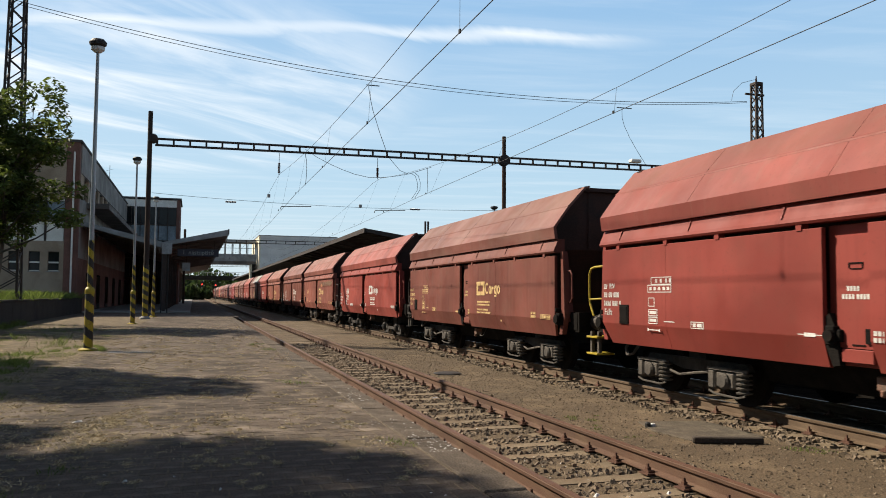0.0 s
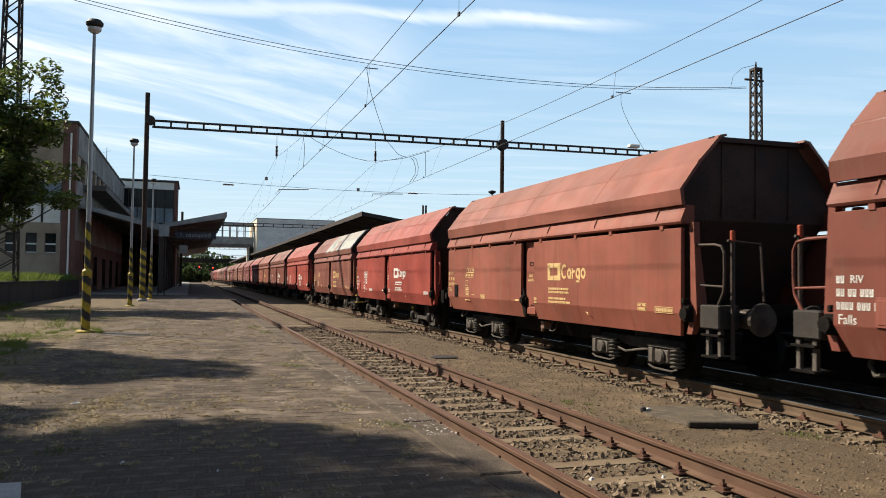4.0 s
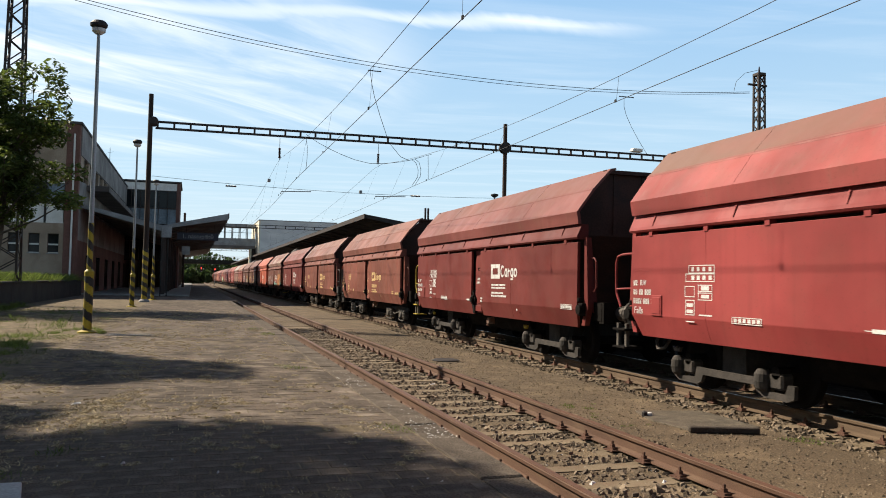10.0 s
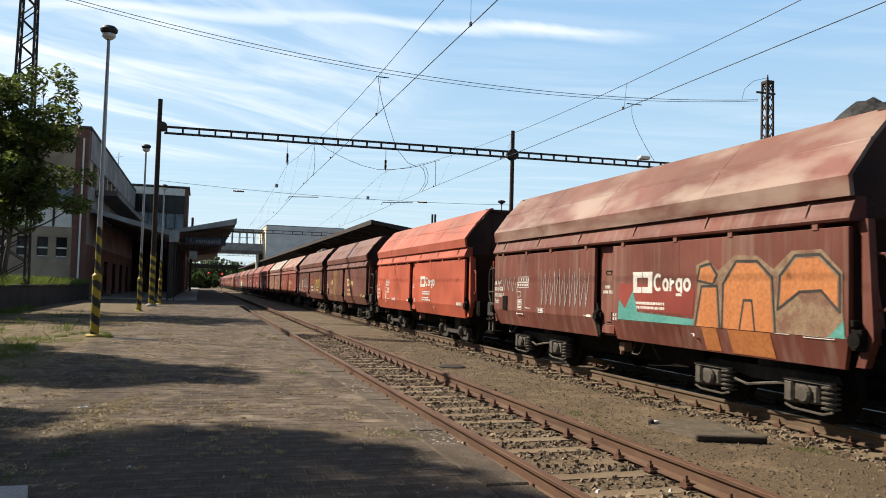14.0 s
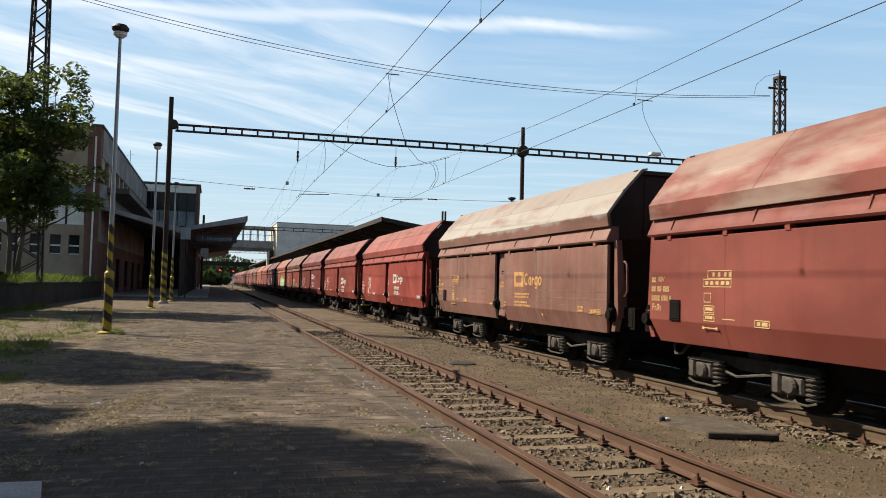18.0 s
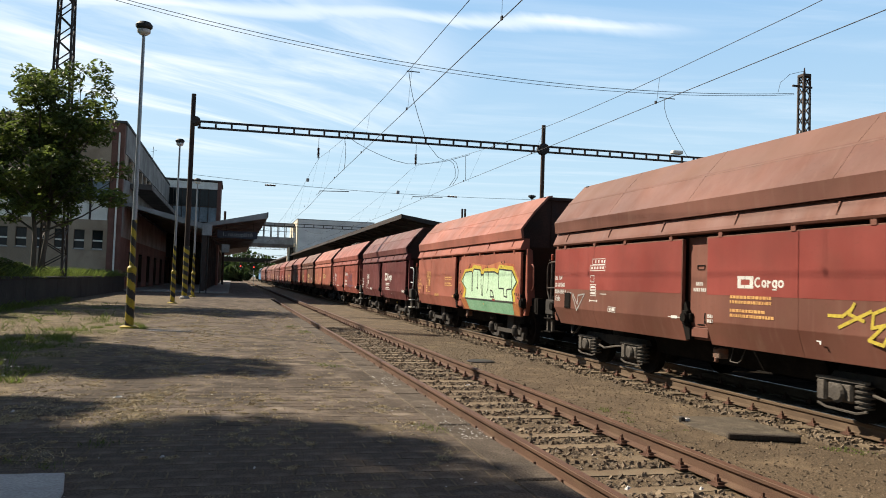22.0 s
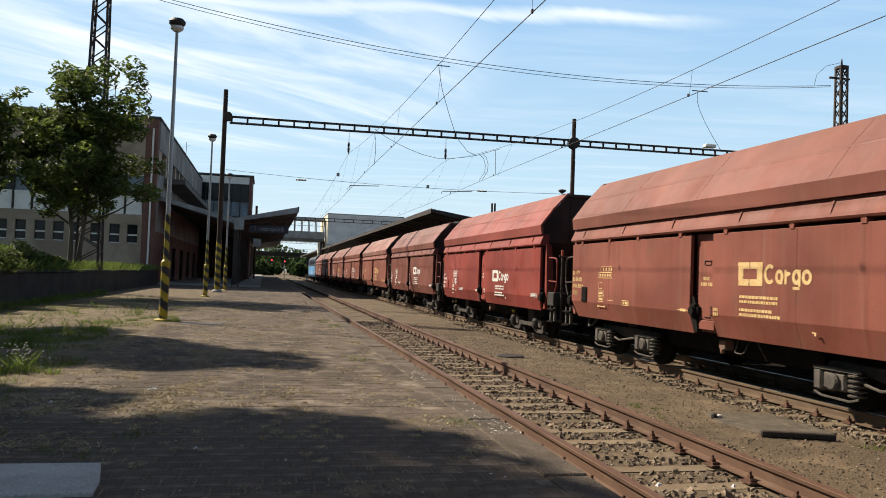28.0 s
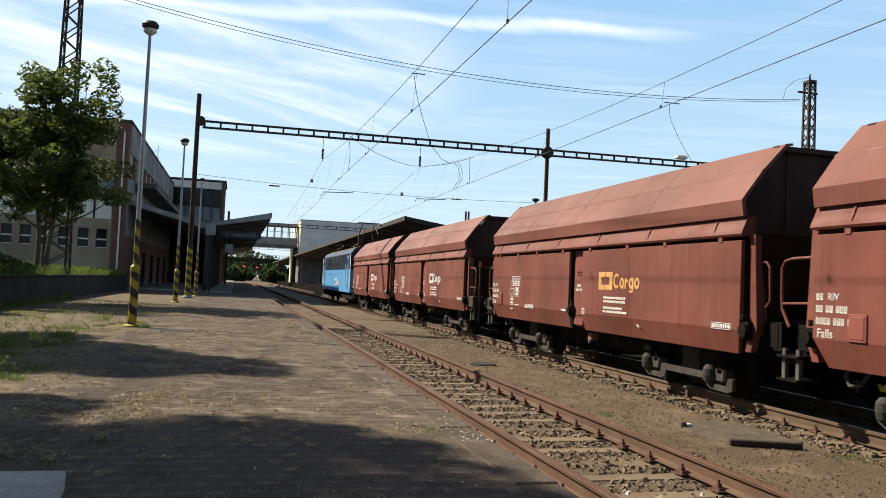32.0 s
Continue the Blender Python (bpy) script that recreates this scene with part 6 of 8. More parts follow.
W["valve"] = mesh_of(boxes((-1.24, -1.08, -0.24, -0.06, 0.54, 0.70), (-1.26, -1.2, -0.18, -0.12, 0.48, 0.56), bevel=0.015), "valve_box")
W["stirrup"] = mesh_of(tube(bmesh.new(), [(-1.15, -0.45, 0.72), (-1.22, -0.48, 0.54), (-1.24, -0.51, 0.53), (-1.24, -0.68, 0.525), (-1.22, -0.72, 0.56), (-1.15, -0.73, 0.72)], 0.009, 6), "stirrup")
W["cap"] = mesh_of(prism(bmesh.new(), [(1.06, 0.56), (1.20, 0.56), (1.24, 0.64), (1.17, 0.61), (1.13, 0.65), (1.09, 0.61), (1.02, 0.64)], "x", -1.20, -1.16), "marker_cap")


def flat_marks(items):
    """Rectangles (y_far, y_near, z0, z1) 4 mm proud of the side, joined as one marking."""
    bm = bmesh.new()
    x = SX - 0.005
    for ya, yb, z0, z1 in items:
        bm.faces.new([bm.verts.new(p) for p in ((x, ya, z0), (x, yb, z0), (x, yb, z1), (x, ya, z1))])
    return mesh_of(bm, "marking")


def frame_marks(ya, yb, z0, z1, t=0.012):
    return [(ya, yb, z1 - t, z1), (ya, yb, z0, z0 + t), (ya, ya - t, z0, z1), (yb + t, yb, z0, z1)]


rm = random.Random(5)


def digits(y, z, h, groups, gap=0.02):
    out = []
    for g in groups:
        for _ in range(g):
            out += [(y, y - h * 0.20, z, z + h), (y - h * 0.20, y - h * 0.54, z, z + h * 0.22), (y - h * 0.34, y - h * 0.54, z + h * 0.22, z + h)]
            y -= h * 0.72
        y -= h * 0.5
    return out


def number_marks(seed):
    """A block of number lines, drawn as plain bars."""
    o = digits(5.44, 1.565, 0.085, (2,))
    for k, g in enumerate(((2, 2, 3), (4, 3, 1))):
        o += digits(5.44, 1.42 - k * 0.145, 0.085, g)
    return flat_marks(o)


def table_marks():
    o = frame_marks(4.07, 3.52, 1.94, 2.06) + frame_marks(4.17, 3.52, 1.82, 1.94) + frame_marks(4.15, 3.9, 1.45, 1.56) + frame_marks(4.15, 3.9, 1.33, 1.44) + frame_marks(4.15, 3.98, 1.60, 1.74)
    for y in (3.95, 3.82, 3.68, 3.58):
        o += [(y, y - 0.05, 1.97, 2.03)]
    for y in (4.12, 4.0, 3.88, 3.75, 3.64):
        o += [(y, y - 0.07, 1.855, 1.905)]
    o += [(4.12, 3.94, 1.485, 1.53), (4.12, 3.94, 1.365, 1.41), (3.72, 3.45, 1.37, 1.385), (4.16, 3.86, 1.23, 1.245), (4.18, 4.14, 1.215, 1.26), (3.86, 3.83, 1.215, 1.26)]
    return flat_marks(o)


def table2_marks():
    o = frame_marks(4.05, 3.45, 1.90, 2.02) + frame_marks(4.12, 3.45, 1.78, 1.90) + frame_marks(4.14, 3.90, 1.56, 1.72) + frame_marks(3.82, 3.50, 1.64, 1.74) + frame_marks(3.82, 3.50, 1.52, 1.63) + frame_marks(4.12, 3.90, 1.30, 1.52)
    for y in (3.98, 3.85, 3.72, 3.58):
        o += [(y, y - 0.06, 1.93, 1.99), (y, y - 0.07, 1.81, 1.87)]
    o += [(4.09, 3.94, 1.33, 1.38), (4.09, 3.94, 1.42, 1.47), (3.75, 3.57, 1.66, 1.72), (3.75, 3.57, 1.55, 1.60), (3.80, 3.50, 1.30, 1.32), (4.1, 3.9, 1.2, 1.215)]
    return flat_marks(o)


def logo_mark():
    """A broad square frame with a flagged corner and two narrow breaks."""
    return flat_marks([(0.30, 0.02, 0.115, 0.17), (0.285, 0.165, -0.17, 0.115), (0.165, 0.03, -0.17, -0.075), (0.165, 0.02, 0.075, 0.115), (0.0, -0.29, 0.075, 0.17), (-0.165, -0.29, -0.17, 0.075), (0.01, -0.165, -0.17, -0.075)])


def ring(bm, y, z, w, h, t, a0=0.0, a1=360.0):
    """A bold elliptical band, or an arc of one."""
    n = 18
    prev = None
    for k in range(n + 1):
        a = radians(a0 + (a1 - a0) * k / n)
        u, v = -math.cos(a), math.sin(a)
        cur = [bm.verts.new((SX - 0.005, y + u * (w / 2 - d), z + v * (h / 2 - d))) for d in (0, t)]
        if prev:
            bm.faces.new((prev[0], cur[0], cur[1], prev[1]))
        prev = cur


def logo_word():
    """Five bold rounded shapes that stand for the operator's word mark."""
    bm = bmesh.new()
    t = 0.053
    ring(bm, -0.455, 0.0, 0.25, 0.28, t, 48, 312)
    for y, w in ((-0.665, 0.175), (-1.02, 0.175), (-1.225, 0.195)):
        ring(bm, y, -0.035, w, 0.205, t)
    ring(bm, -0.85, -0.05, 0.15, 0.17, t, 45, 180)
    for u0, u1, v0, v1 in ((-0.690, -0.735, -0.135, -0.03), (-0.775, -0.822, -0.135, 0.06), (-1.058, -1.105, -0.16, 0.06), (-0.95, -1.09, -0.205, -0.165)):
        bm.faces.new([bm.verts.new((SX - 0.0055, u, v)) for u, v in ((u0, v0), (u1, v0), (u1, v1), (u0, v1))])
    return mesh_of(bm, "word_mark")


def text_rows():
    """Four lines of small print under the emblem."""
    o = []
    for k, z in enumerate((0.10, 0.03, -0.09, -0.16)):
        y = 0.45
        while y > (-0.45, -0.42, -0.28, -0.46)[k]:
            w = rm.uniform(0.02, 0.075)
            o.append((y, y - w, z, z + 0.042))
            y -= w + 0.014
    return flat_marks(o)


def plate_marks(framed):
    o = frame_marks(-4.32, -4.58, 1.10, 1.22, 0.01) + [(-4.35, -4.42, 1.17, 1.205), (-4.46, -4.55, 1.17, 1.205), (-4.35, -4.55, 1.115, 1.15)] if framed else []
    o += [(-4.82, -5.30, 1.085, 1.093), (-4.82, -5.30, 1.172, 1.18), (-4.82, -4.83, 1.085, 1.18), (-5.29, -5.30, 1.085, 1.18)]
    y = -4.85
    while y > -5.25:
        w = rm.uniform(0.03, 0.05)
        o.append((y, y - w, 1.105, 1.16))
        y -= w + 0.016
    o += [(-2.58, -2.66, 0.985, 1.0), (-2.63, -2.66, 0.955, 1.0)]
    if framed:
        o += frame_marks(2.92, 2.62, 1.10, 1.20) + [(2.87, 2.80, 1.125, 1.175), (2.77, 2.66, 1.125, 1.175)]
    else:
        o += frame_marks(2.98, 2.40, 1.08, 1.17, 0.01) + [(2.94 - 0.09 * k, 2.88 - 0.09 * k, 1.10, 1.15) for k in range(6)]
    o += [(0.80, 0.42, 1.118, 1.128), (0.70, 0.52, 1.10, 1.146)]
    for z in (1.085, 1.155):
        o += [(-0.30, -0.345, z, z + 0.05), (-0.36, -0.40, z, z + 0.05), (-0.42, -0.435, z, z + 0.05)]
    return flat_marks(o)


def recess_marks():
    """Two short lines of numbers on the recessed plate."""
    x = SX + 0.0715
    bm = bmesh.new()
    for z, y, m in ((1.63, 0.12, 4), (1.54, 0.19, 8)):
        for k in range(m):
            u = y - 0.046 * k - (0.02 if k > 3 else 0)
            bm.faces.new([bm.verts.new((x, *p)) for p in ((u, z), (u - 0.032, z), (u - 0.032, z + 0.055), (u, z + 0.055))])
    return mesh_of(bm, "marking")


MARKS = {"number_bars": number_marks(1), "load_table": table_marks(), "load_table_b": table2_marks(), "logo_mark": logo_mark(), "word_mark": logo_word(), "small_print": text_rows(), "plateA": plate_marks(True), "plateB": plate_marks(False), "recess": recess_marks()}
for key, word in (("falls", "Falls"), ("riv", "RIV")):
    tmp_ob = lettering(word, 0.155 if key == "falls" else 0.125, M["white"], None, pose(0, 0, 0))
    W[key] = tmp_ob.data
    bpy.data.objects.remove(tmp_ob)
    W[key].materials.clear()
# where the markings sit: table shift (y, z), emblem place (y, z), print place (y, z)
PLACES = {"A": ((-0.12, -0.20), (-1.24, 1.735), (-1.44, 1.28)), "B": ((-0.10, -0.18), (-1.32, 1.76), (-1.70, 1.32))}
OWN = {8: ((-0.16, -0.26), (-1.46, 1.61), (-1.90, 1.22)), 24: ((0.2, -0.10), (-1.10, 1.93), (-1.50, 1.38)), 11: ((-0.1, -0.15), (-1.10, 1.80), (-1.32, 1.22)), 33: ((-0.15, -0.26), (-1.53, 1.61), (-1.98, 1.18)), 34: ((-0.1, -0.2), (-1.46, 1.74), (-1.8, 1.30)), 12: ((0.0, -0.10), (-1.30, 1.84), (-1.50, 1.40)), 23: ((0.28, -0.20), (-1.36, 1.66), (-1.80, 1.24)), 15: ((0.02, -0.05), (-1.38, 1.90), (-1.62, 1.46)), 26: ((0.12, -0.10), (-1.3, 1.7), (1.2, 1.60)), 28: ((0.32, -0.12), (-0.85, 1.87), (-1.1, 1.36)), 25: ((-0.45, 0.05), (-1.19, 1.69), (-1.30, 1.36)),
       19: ((-0.2, -0.12), (-1.24, 1.82), (-1.50, 1.36)), 3: ((-0.10, -0.20), (-1.14, 1.73), (-1.30, 1.26)), 27: ((-0.1, -0.18), (-1.30, 1.72), (-1.70, 1.30)), 29: ((0.0, -0.1), (-1.24, 1.72), (1.1, 1.5))}


def strokes(lines, width):
    """Sprayed strokes: each polyline of (y, z) becomes a ribbon on the side."""
    bm = bmesh.new()
    for n, pts in enumerate(lines):
        x = SX - 0.007 - 0.00004 * n
        for (ya, za), (yb, zb) in zip(pts, pts[1:]):
            d = Vector((yb - ya, zb - za))
            if d.length < 1e-6:
                continue
            d.normalize()
            s = Vector((-d.y, d.x)) * width / 2
            e = d * width * 0.35
            q = [(ya - e.x + s.x, za - e.y + s.y), (yb + e.x + s.x, zb + e.y + s.y), (yb + e.x - s.x, zb + e.y - s.y), (ya - e.x - s.x, za - e.y - s.y)]
            bm.faces.new([bm.verts.new((x, u, v)) for u, v in q])
            x -= 0.00015
    return bm


def area(pts, x):
    bm = bmesh.new()
    bm.faces.new([bm.verts.new((x, u, v)) for u, v in pts])
    bm.normal_update()
    bmesh.ops.triangulate(bm, faces=bm.faces[:], ngon_method="EAR_CLIP")
    return bm


# one row a wagon: colour, logo colour, text colour, bogie, handrail end and colour, offset, roof
RED, DRED, BROWN, LBROWN, ORANGE, CRIM, MAROON = (0.148, 0.0235, 0.0165), (0.096, 0.0145, 0.0115), (0.103, 0.029, 0.020), (0.137, 0.041, 0.027), (0.182, 0.058, 0.039), (0.158, 0.0235, 0.0225), (0.073, 0.024, 0.017)
VERM, SALMON = (0.27, 0.055, 0.028), (0.150, 0.036, 0.026)
WINE, MUD, DUST = (0.060, 0.0115, 0.0115), (0.092, 0.036, 0.025), (0.140, 0.064, 0.050)
ROOFP = (0.33, 0.27, 0.225)
WAGONS = [
    (RED, "white", "A", "F", "yellow", 0.03), (BROWN, "cream", "A", "F", "", -0.07), (RED, "white", "B", "F", "", -0.11), (BROWN, "cream", "A", "N", "", 0.26),
    (BROWN, "white", "B", "F", "", -0.38), (LBROWN, "cream", "A", "N", "", 0.46), (RED, "white", "B", "F", "yellow", 0.19), (BROWN, "cream", "A", "F", "", -0.42),
    (RED, "white", "B", "F", "", 0.18), (BROWN, "white", "A", "N", "", 0.25), (LBROWN, "cream", "A", "F", "", 0.08), (CRIM, "white", "B", "F", "", -0.40),
    (DRED, "white", "B", "F", "yellow", -0.50), (LBROWN, "cream", "A", "F", "", -0.28), (LBROWN, "cream", "A", "N", "", 0.20), (DRED, "white", "B", "F", "yellow", -0.20),
    (BROWN, "white", "A", "F", "", -0.16), (VERM, "white", "B", "F", "", 0.10), (MAROON, "cream", "A", "N", "", 0.38), (MAROON, "redlogo", "B", "F", "", 0.37),
    (SALMON, "cream", "A", "N", "", 0.43), (DUST, "orange", "A", "F", "", -0.14), (RED, "white", "B", "F", "yellow", -0.12), (RED, "white", "B", "F", "", -0.15),
    (DRED, "white", "B", "F", "yellow", -0.14), (MUD, "white", "A", "F", "", -0.10), (ORANGE, "orange", "B", "F", "", 0.0), (WINE, "white", "B", "N", "white", 0.30),
    (SALMON, "white", "B", "N", "", 0.20), (ORANGE, "cream", "B", "F", "", -0.28), (MUD, "cream", "A", "F", "", -0.31), (SALMON, "white", "B", "F", "", -0.10),
    (LBROWN, "cream", "A", "F", "", 0.0), (RED, "white", "B", "N", "", 0.12), (BROWN, "white", "B", "N", "", 0.15), (LBROWN, "cream", "A", "N", "", 0.12),
    (BROWN, "white", "B", "F", "", 0.04), (BROWN, "orange", "B", "F", "", -0.55), (BROWN, "white", "B", "N", "", 0.30), (BROWN, "white", "B", "F", "", 0.0)]
PALE_ROOF = {7: 0.9, 16: 0.6, 20: 0.75, 21: 0.85, 9: 0.15, 1: 0.12, 14: 0.15, 35: 0.25}
# how far single wagons are bleached or darkened
GAIN = {23: 0.80, 24: 0.90, 11: 1.14, 18: 1.12, 8: 1.08, 0: 0.95, 3: 1.28, 14: 0.86, 13: 0.95, 30: 0.95, 26: 0.92, 29: 1.14, 20: 0.86, 36: 1.18, 21: 0.95}


def tone(c, k):
    return tuple(1.25 * v * (1 + 0.10 * math.sin(k * 12.9 + j * 0.35)) for j, v in enumerate(c))


WHEELSETS = []


def wagon(n):
    base, logo, bogie, end, rail_col, off = WAGONS[n]
    c = tuple(v * GAIN.get(n, 1.0) for v in tone(base, n))
    pnt = paint("wagon paint", c, 0.5 if base in (LBROWN, BROWN, DUST) else 0.22, 0.55 if base in (LBROWN, BROWN, MAROON, DUST, MUD) else 0.22,
                (0.22, 0.17, 0.14) if n in (7, 16, 21) else None, 0.25 if n == 7 else 0.45)
    rc = tuple((0.94 * v + 0.26 * w) if base in (RED, CRIM, DRED, ORANGE, SALMON) else (0.88 * v + 0.2 * w) for v, w in zip(c, (0.15, 0.085, 0.074)))
    rpnt = paint("wagon roof paint", rc, 0.15, 0.5, (0.27, 0.295, 0.275) if n == 7 else (0.29, 0.28, 0.25) if n == 21 else (ROOFP if n in PALE_ROOF else None), PALE_ROOF.get(n, 0), 0.6, {7: 1.15, 21: 9.0}.get(n), {11: 0.95, 25: 0.7, 13: 0.5}.get(n, 0.35))
    shade = "red" if base in (RED, DRED, CRIM, WINE, SALMON) else ("orange-red" if base in (ORANGE, VERM) else "weathered brown")
    extra = {7: " and pale limed roof", 16: " and orange graffiti", 18: " and yellow smear", 19: " and scrawled graffiti", 20: " and a bleached roof", 21: " and a bleached roof",
             25: " and a yellow scrawl", 26: " and mint-green graffiti", 28: " and a faded blue tag"}.get(n, " and dusty bogies")
    ob = thing("hopper_wagon", "%s coal hopper wagon with %s markings%s" % (shade, {"redlogo": "red"}.get(logo, logo), extra), "hopper wagon", group="wagons of the coal train")
    part("hopper", W["hopper"], M["shade_brown"], ob, "grimy hopper end with its shade in the paint")
    part("upper_side", W["upper_side"], rpnt, ob)
    part("upper_side", W["upper_side_b"], rpnt, ob)
    tagged(part("coal_load", HEAPS.get(n, COAL[n % 3]), M["coal"], ob, "heaped black coal load"), kind="stuff")
    part("gutter_ledge", W["ledge"], pnt, ob)
    part("underframe", W["underframe"], M["shade_grime"], ob)
    for y in (-4.86, -2.9, -0.95, 1.02, 2.94, 4.88):
        part("roof_bracket", W["bracket"], pnt, ob, m=pose(0, y, 0))
    for y in (-5.0, -3.45, -2.15, -0.6, 0.75, 2.3, 3.55, 4.95):
        part("hinge", W["hinge"], pnt, ob, m=pose(0, y, 0))
    pa = part("side_panel", W["panelA"], pnt, ob)
    pb = part("side_panel", W["panelB"], pnt, ob)
    part("side_panel", W["panelA2"], pnt, ob)
    part("side_panel", W["panelB2"], pnt, ob)
    rp = part("recess_panel", W["recess"], pnt, ob)
    part("door_latch", W["latch"], M["shade_grime"], ob)
    part("pull_handle", W["slot"], M["shade_grime"], ob)
    part("placard_frame", W["hatch"], M["shade_grime"] if bogie == "A" else pnt, ob, m=pose(0, 4.77, 1.26))
    flip = pose(0, 0, 0, 0, 0, 180)
    my = Matrix.Diagonal((1, -1, 1, 1))
    for k in range(2):
        s = 1 if k == 0 else -1
        m = Matrix.Identity(4) if k == 0 else my
        part("end_post", W["post"], pnt, ob, m=m)
        part("corner_gusset", W["gusset"], M["shade_grime"], ob, m=m)
        part("door_gear", W["door_gear"], M["shade_grime"], ob, m=m)
        for x in (-0.875, 0.875):
            part("buffer", W["buffer"], M["buffer"], ob, m=pose(x, s * 6.05, 1.05) @ (Matrix.Identity(4) if s > 0 else my))
        part("coupling", W["coupling"], M["shade_grime"], ob, m=pose(0, s * 6.05, 0) @ (Matrix.Identity(4) if s > 0 else my))
    e = Matrix.Identity(4) if end == "F" else my
    hm = M.get(rail_col) if rail_col else (pnt if bogie == "B" else M["steel"])
    part("handrail", W["handrail"], hm, ob, m=e)
    part("mid_rail", W["midrail"], hm, ob, m=e)
    if end == "F":
        part("grab_handle", W["grab"], pnt, ob)
    for k in ("step1", "step2"):
        part("step_board", W[k], M["yellow"] if rail_col == "yellow" else (M["white"] if rail_col or n == 28 else M["shade_grime"]), ob, m=e)
    for y in (5.93, 6.19):
        part("step_hanger", W["stepbar"], M["bogie"], ob, m=e @ pose(0, y, 0))
    if end == "N" or n % 3 == 1:
        part("step_box", W["stepbox"], M["stepbox"], ob, m=e)
        part("brake_stand", W["brake_stand"], M["steel"], ob, m=e)
        part("brake_knob", W["brake_knob"], M["redlogo"], ob, "red brake knob", m=e)
    part("air_hose", W["hose"], M["bogie"], ob)
    part("valve_box", W["valve"], M["valve"], ob, "brick-red valve box")
    if bogie == "A":
        part("stirrup", W["stirrup"], M["bogie"], ob)
    # markings
    lm = M[logo]
    tm = M["white"] if n == 37 else {"cream": M["cream"], "orange": M["orange"]}.get(logo, M["white"])
    (ty, tz), (ly, lz), (py, pz) = OWN.get(n, PLACES[bogie])
    nz = 0.12 if bogie == "A" else 0.0
    tagged(part("number_block", MARKS["number_bars"], tm, pa, m=pose(0, 0, nz)), kind="stuff")
    part("class_letters", W["riv"], tm, pa, m=pose(SX - 0.005, 5.16, 1.607 + nz, 90, 0, -90))
    part("class_letters", W["falls"], tm, pa, m=pose(SX - 0.005, 5.29, 1.165 + nz, 90, 0, -90))
    tagged(part("load_table", MARKS["load_table" if bogie == "A" else "load_table_b"], tm, pa, m=pose(0, ty, tz)), kind="stuff")
    if n != 26:
        lk = Matrix.Diagonal((1, 0.6, 0.5, 1)) if n in (25, 28) else Matrix.Identity(4)
        part("logo_mark", MARKS["logo_mark"], lm, pb, m=pose(0, ly, lz) @ lk)
        tagged(part("word_mark", MARKS["word_mark"], lm, pb, m=pose(0, ly, lz) @ lk), kind="stuff")
    tagged(part("small_print", MARKS["small_print"], M["orange"] if n == 25 else tm, pa if py > 0 else pb, m=pose(0, py, pz)), kind="stuff")
    tagged(part("plate_mark", MARKS["plate" + bogie], tm, ob), kind="stuff")
    tagged(part("recess_number", MARKS["recess"], tm, rp), kind="stuff")
    # bogies
    for y in (3.55, -3.55):
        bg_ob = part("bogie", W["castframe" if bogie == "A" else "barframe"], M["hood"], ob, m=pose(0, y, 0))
        for d in (-0.95, 0.95):
            if bogie == "A":
                part("axle_box", W["axlebox"], M["bogie"], bg_ob, m=pose(0, d, 0))
                part("coil_spring", W["spring"], M["bogie"], bg_ob, m=pose(0, d - 0.32, 0))
            else:
                part("axle_hood", W["guard"], M["hood"], bg_ob, m=pose(0, d, 0))
                if d > 0:
                    part("marker_cap", W["cap"], M["yellow" if n % 3 == 0 else "buffer"], bg_ob, "small painted cap")
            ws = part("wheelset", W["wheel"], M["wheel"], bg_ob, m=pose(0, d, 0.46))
            WHEELSETS.append((n, ws, d))
        if bogie == "A":
            part("brake_lever", W["brakebeam"], M["bogie"], bg_ob)
    graffiti(n, pa, pb)
    return ob


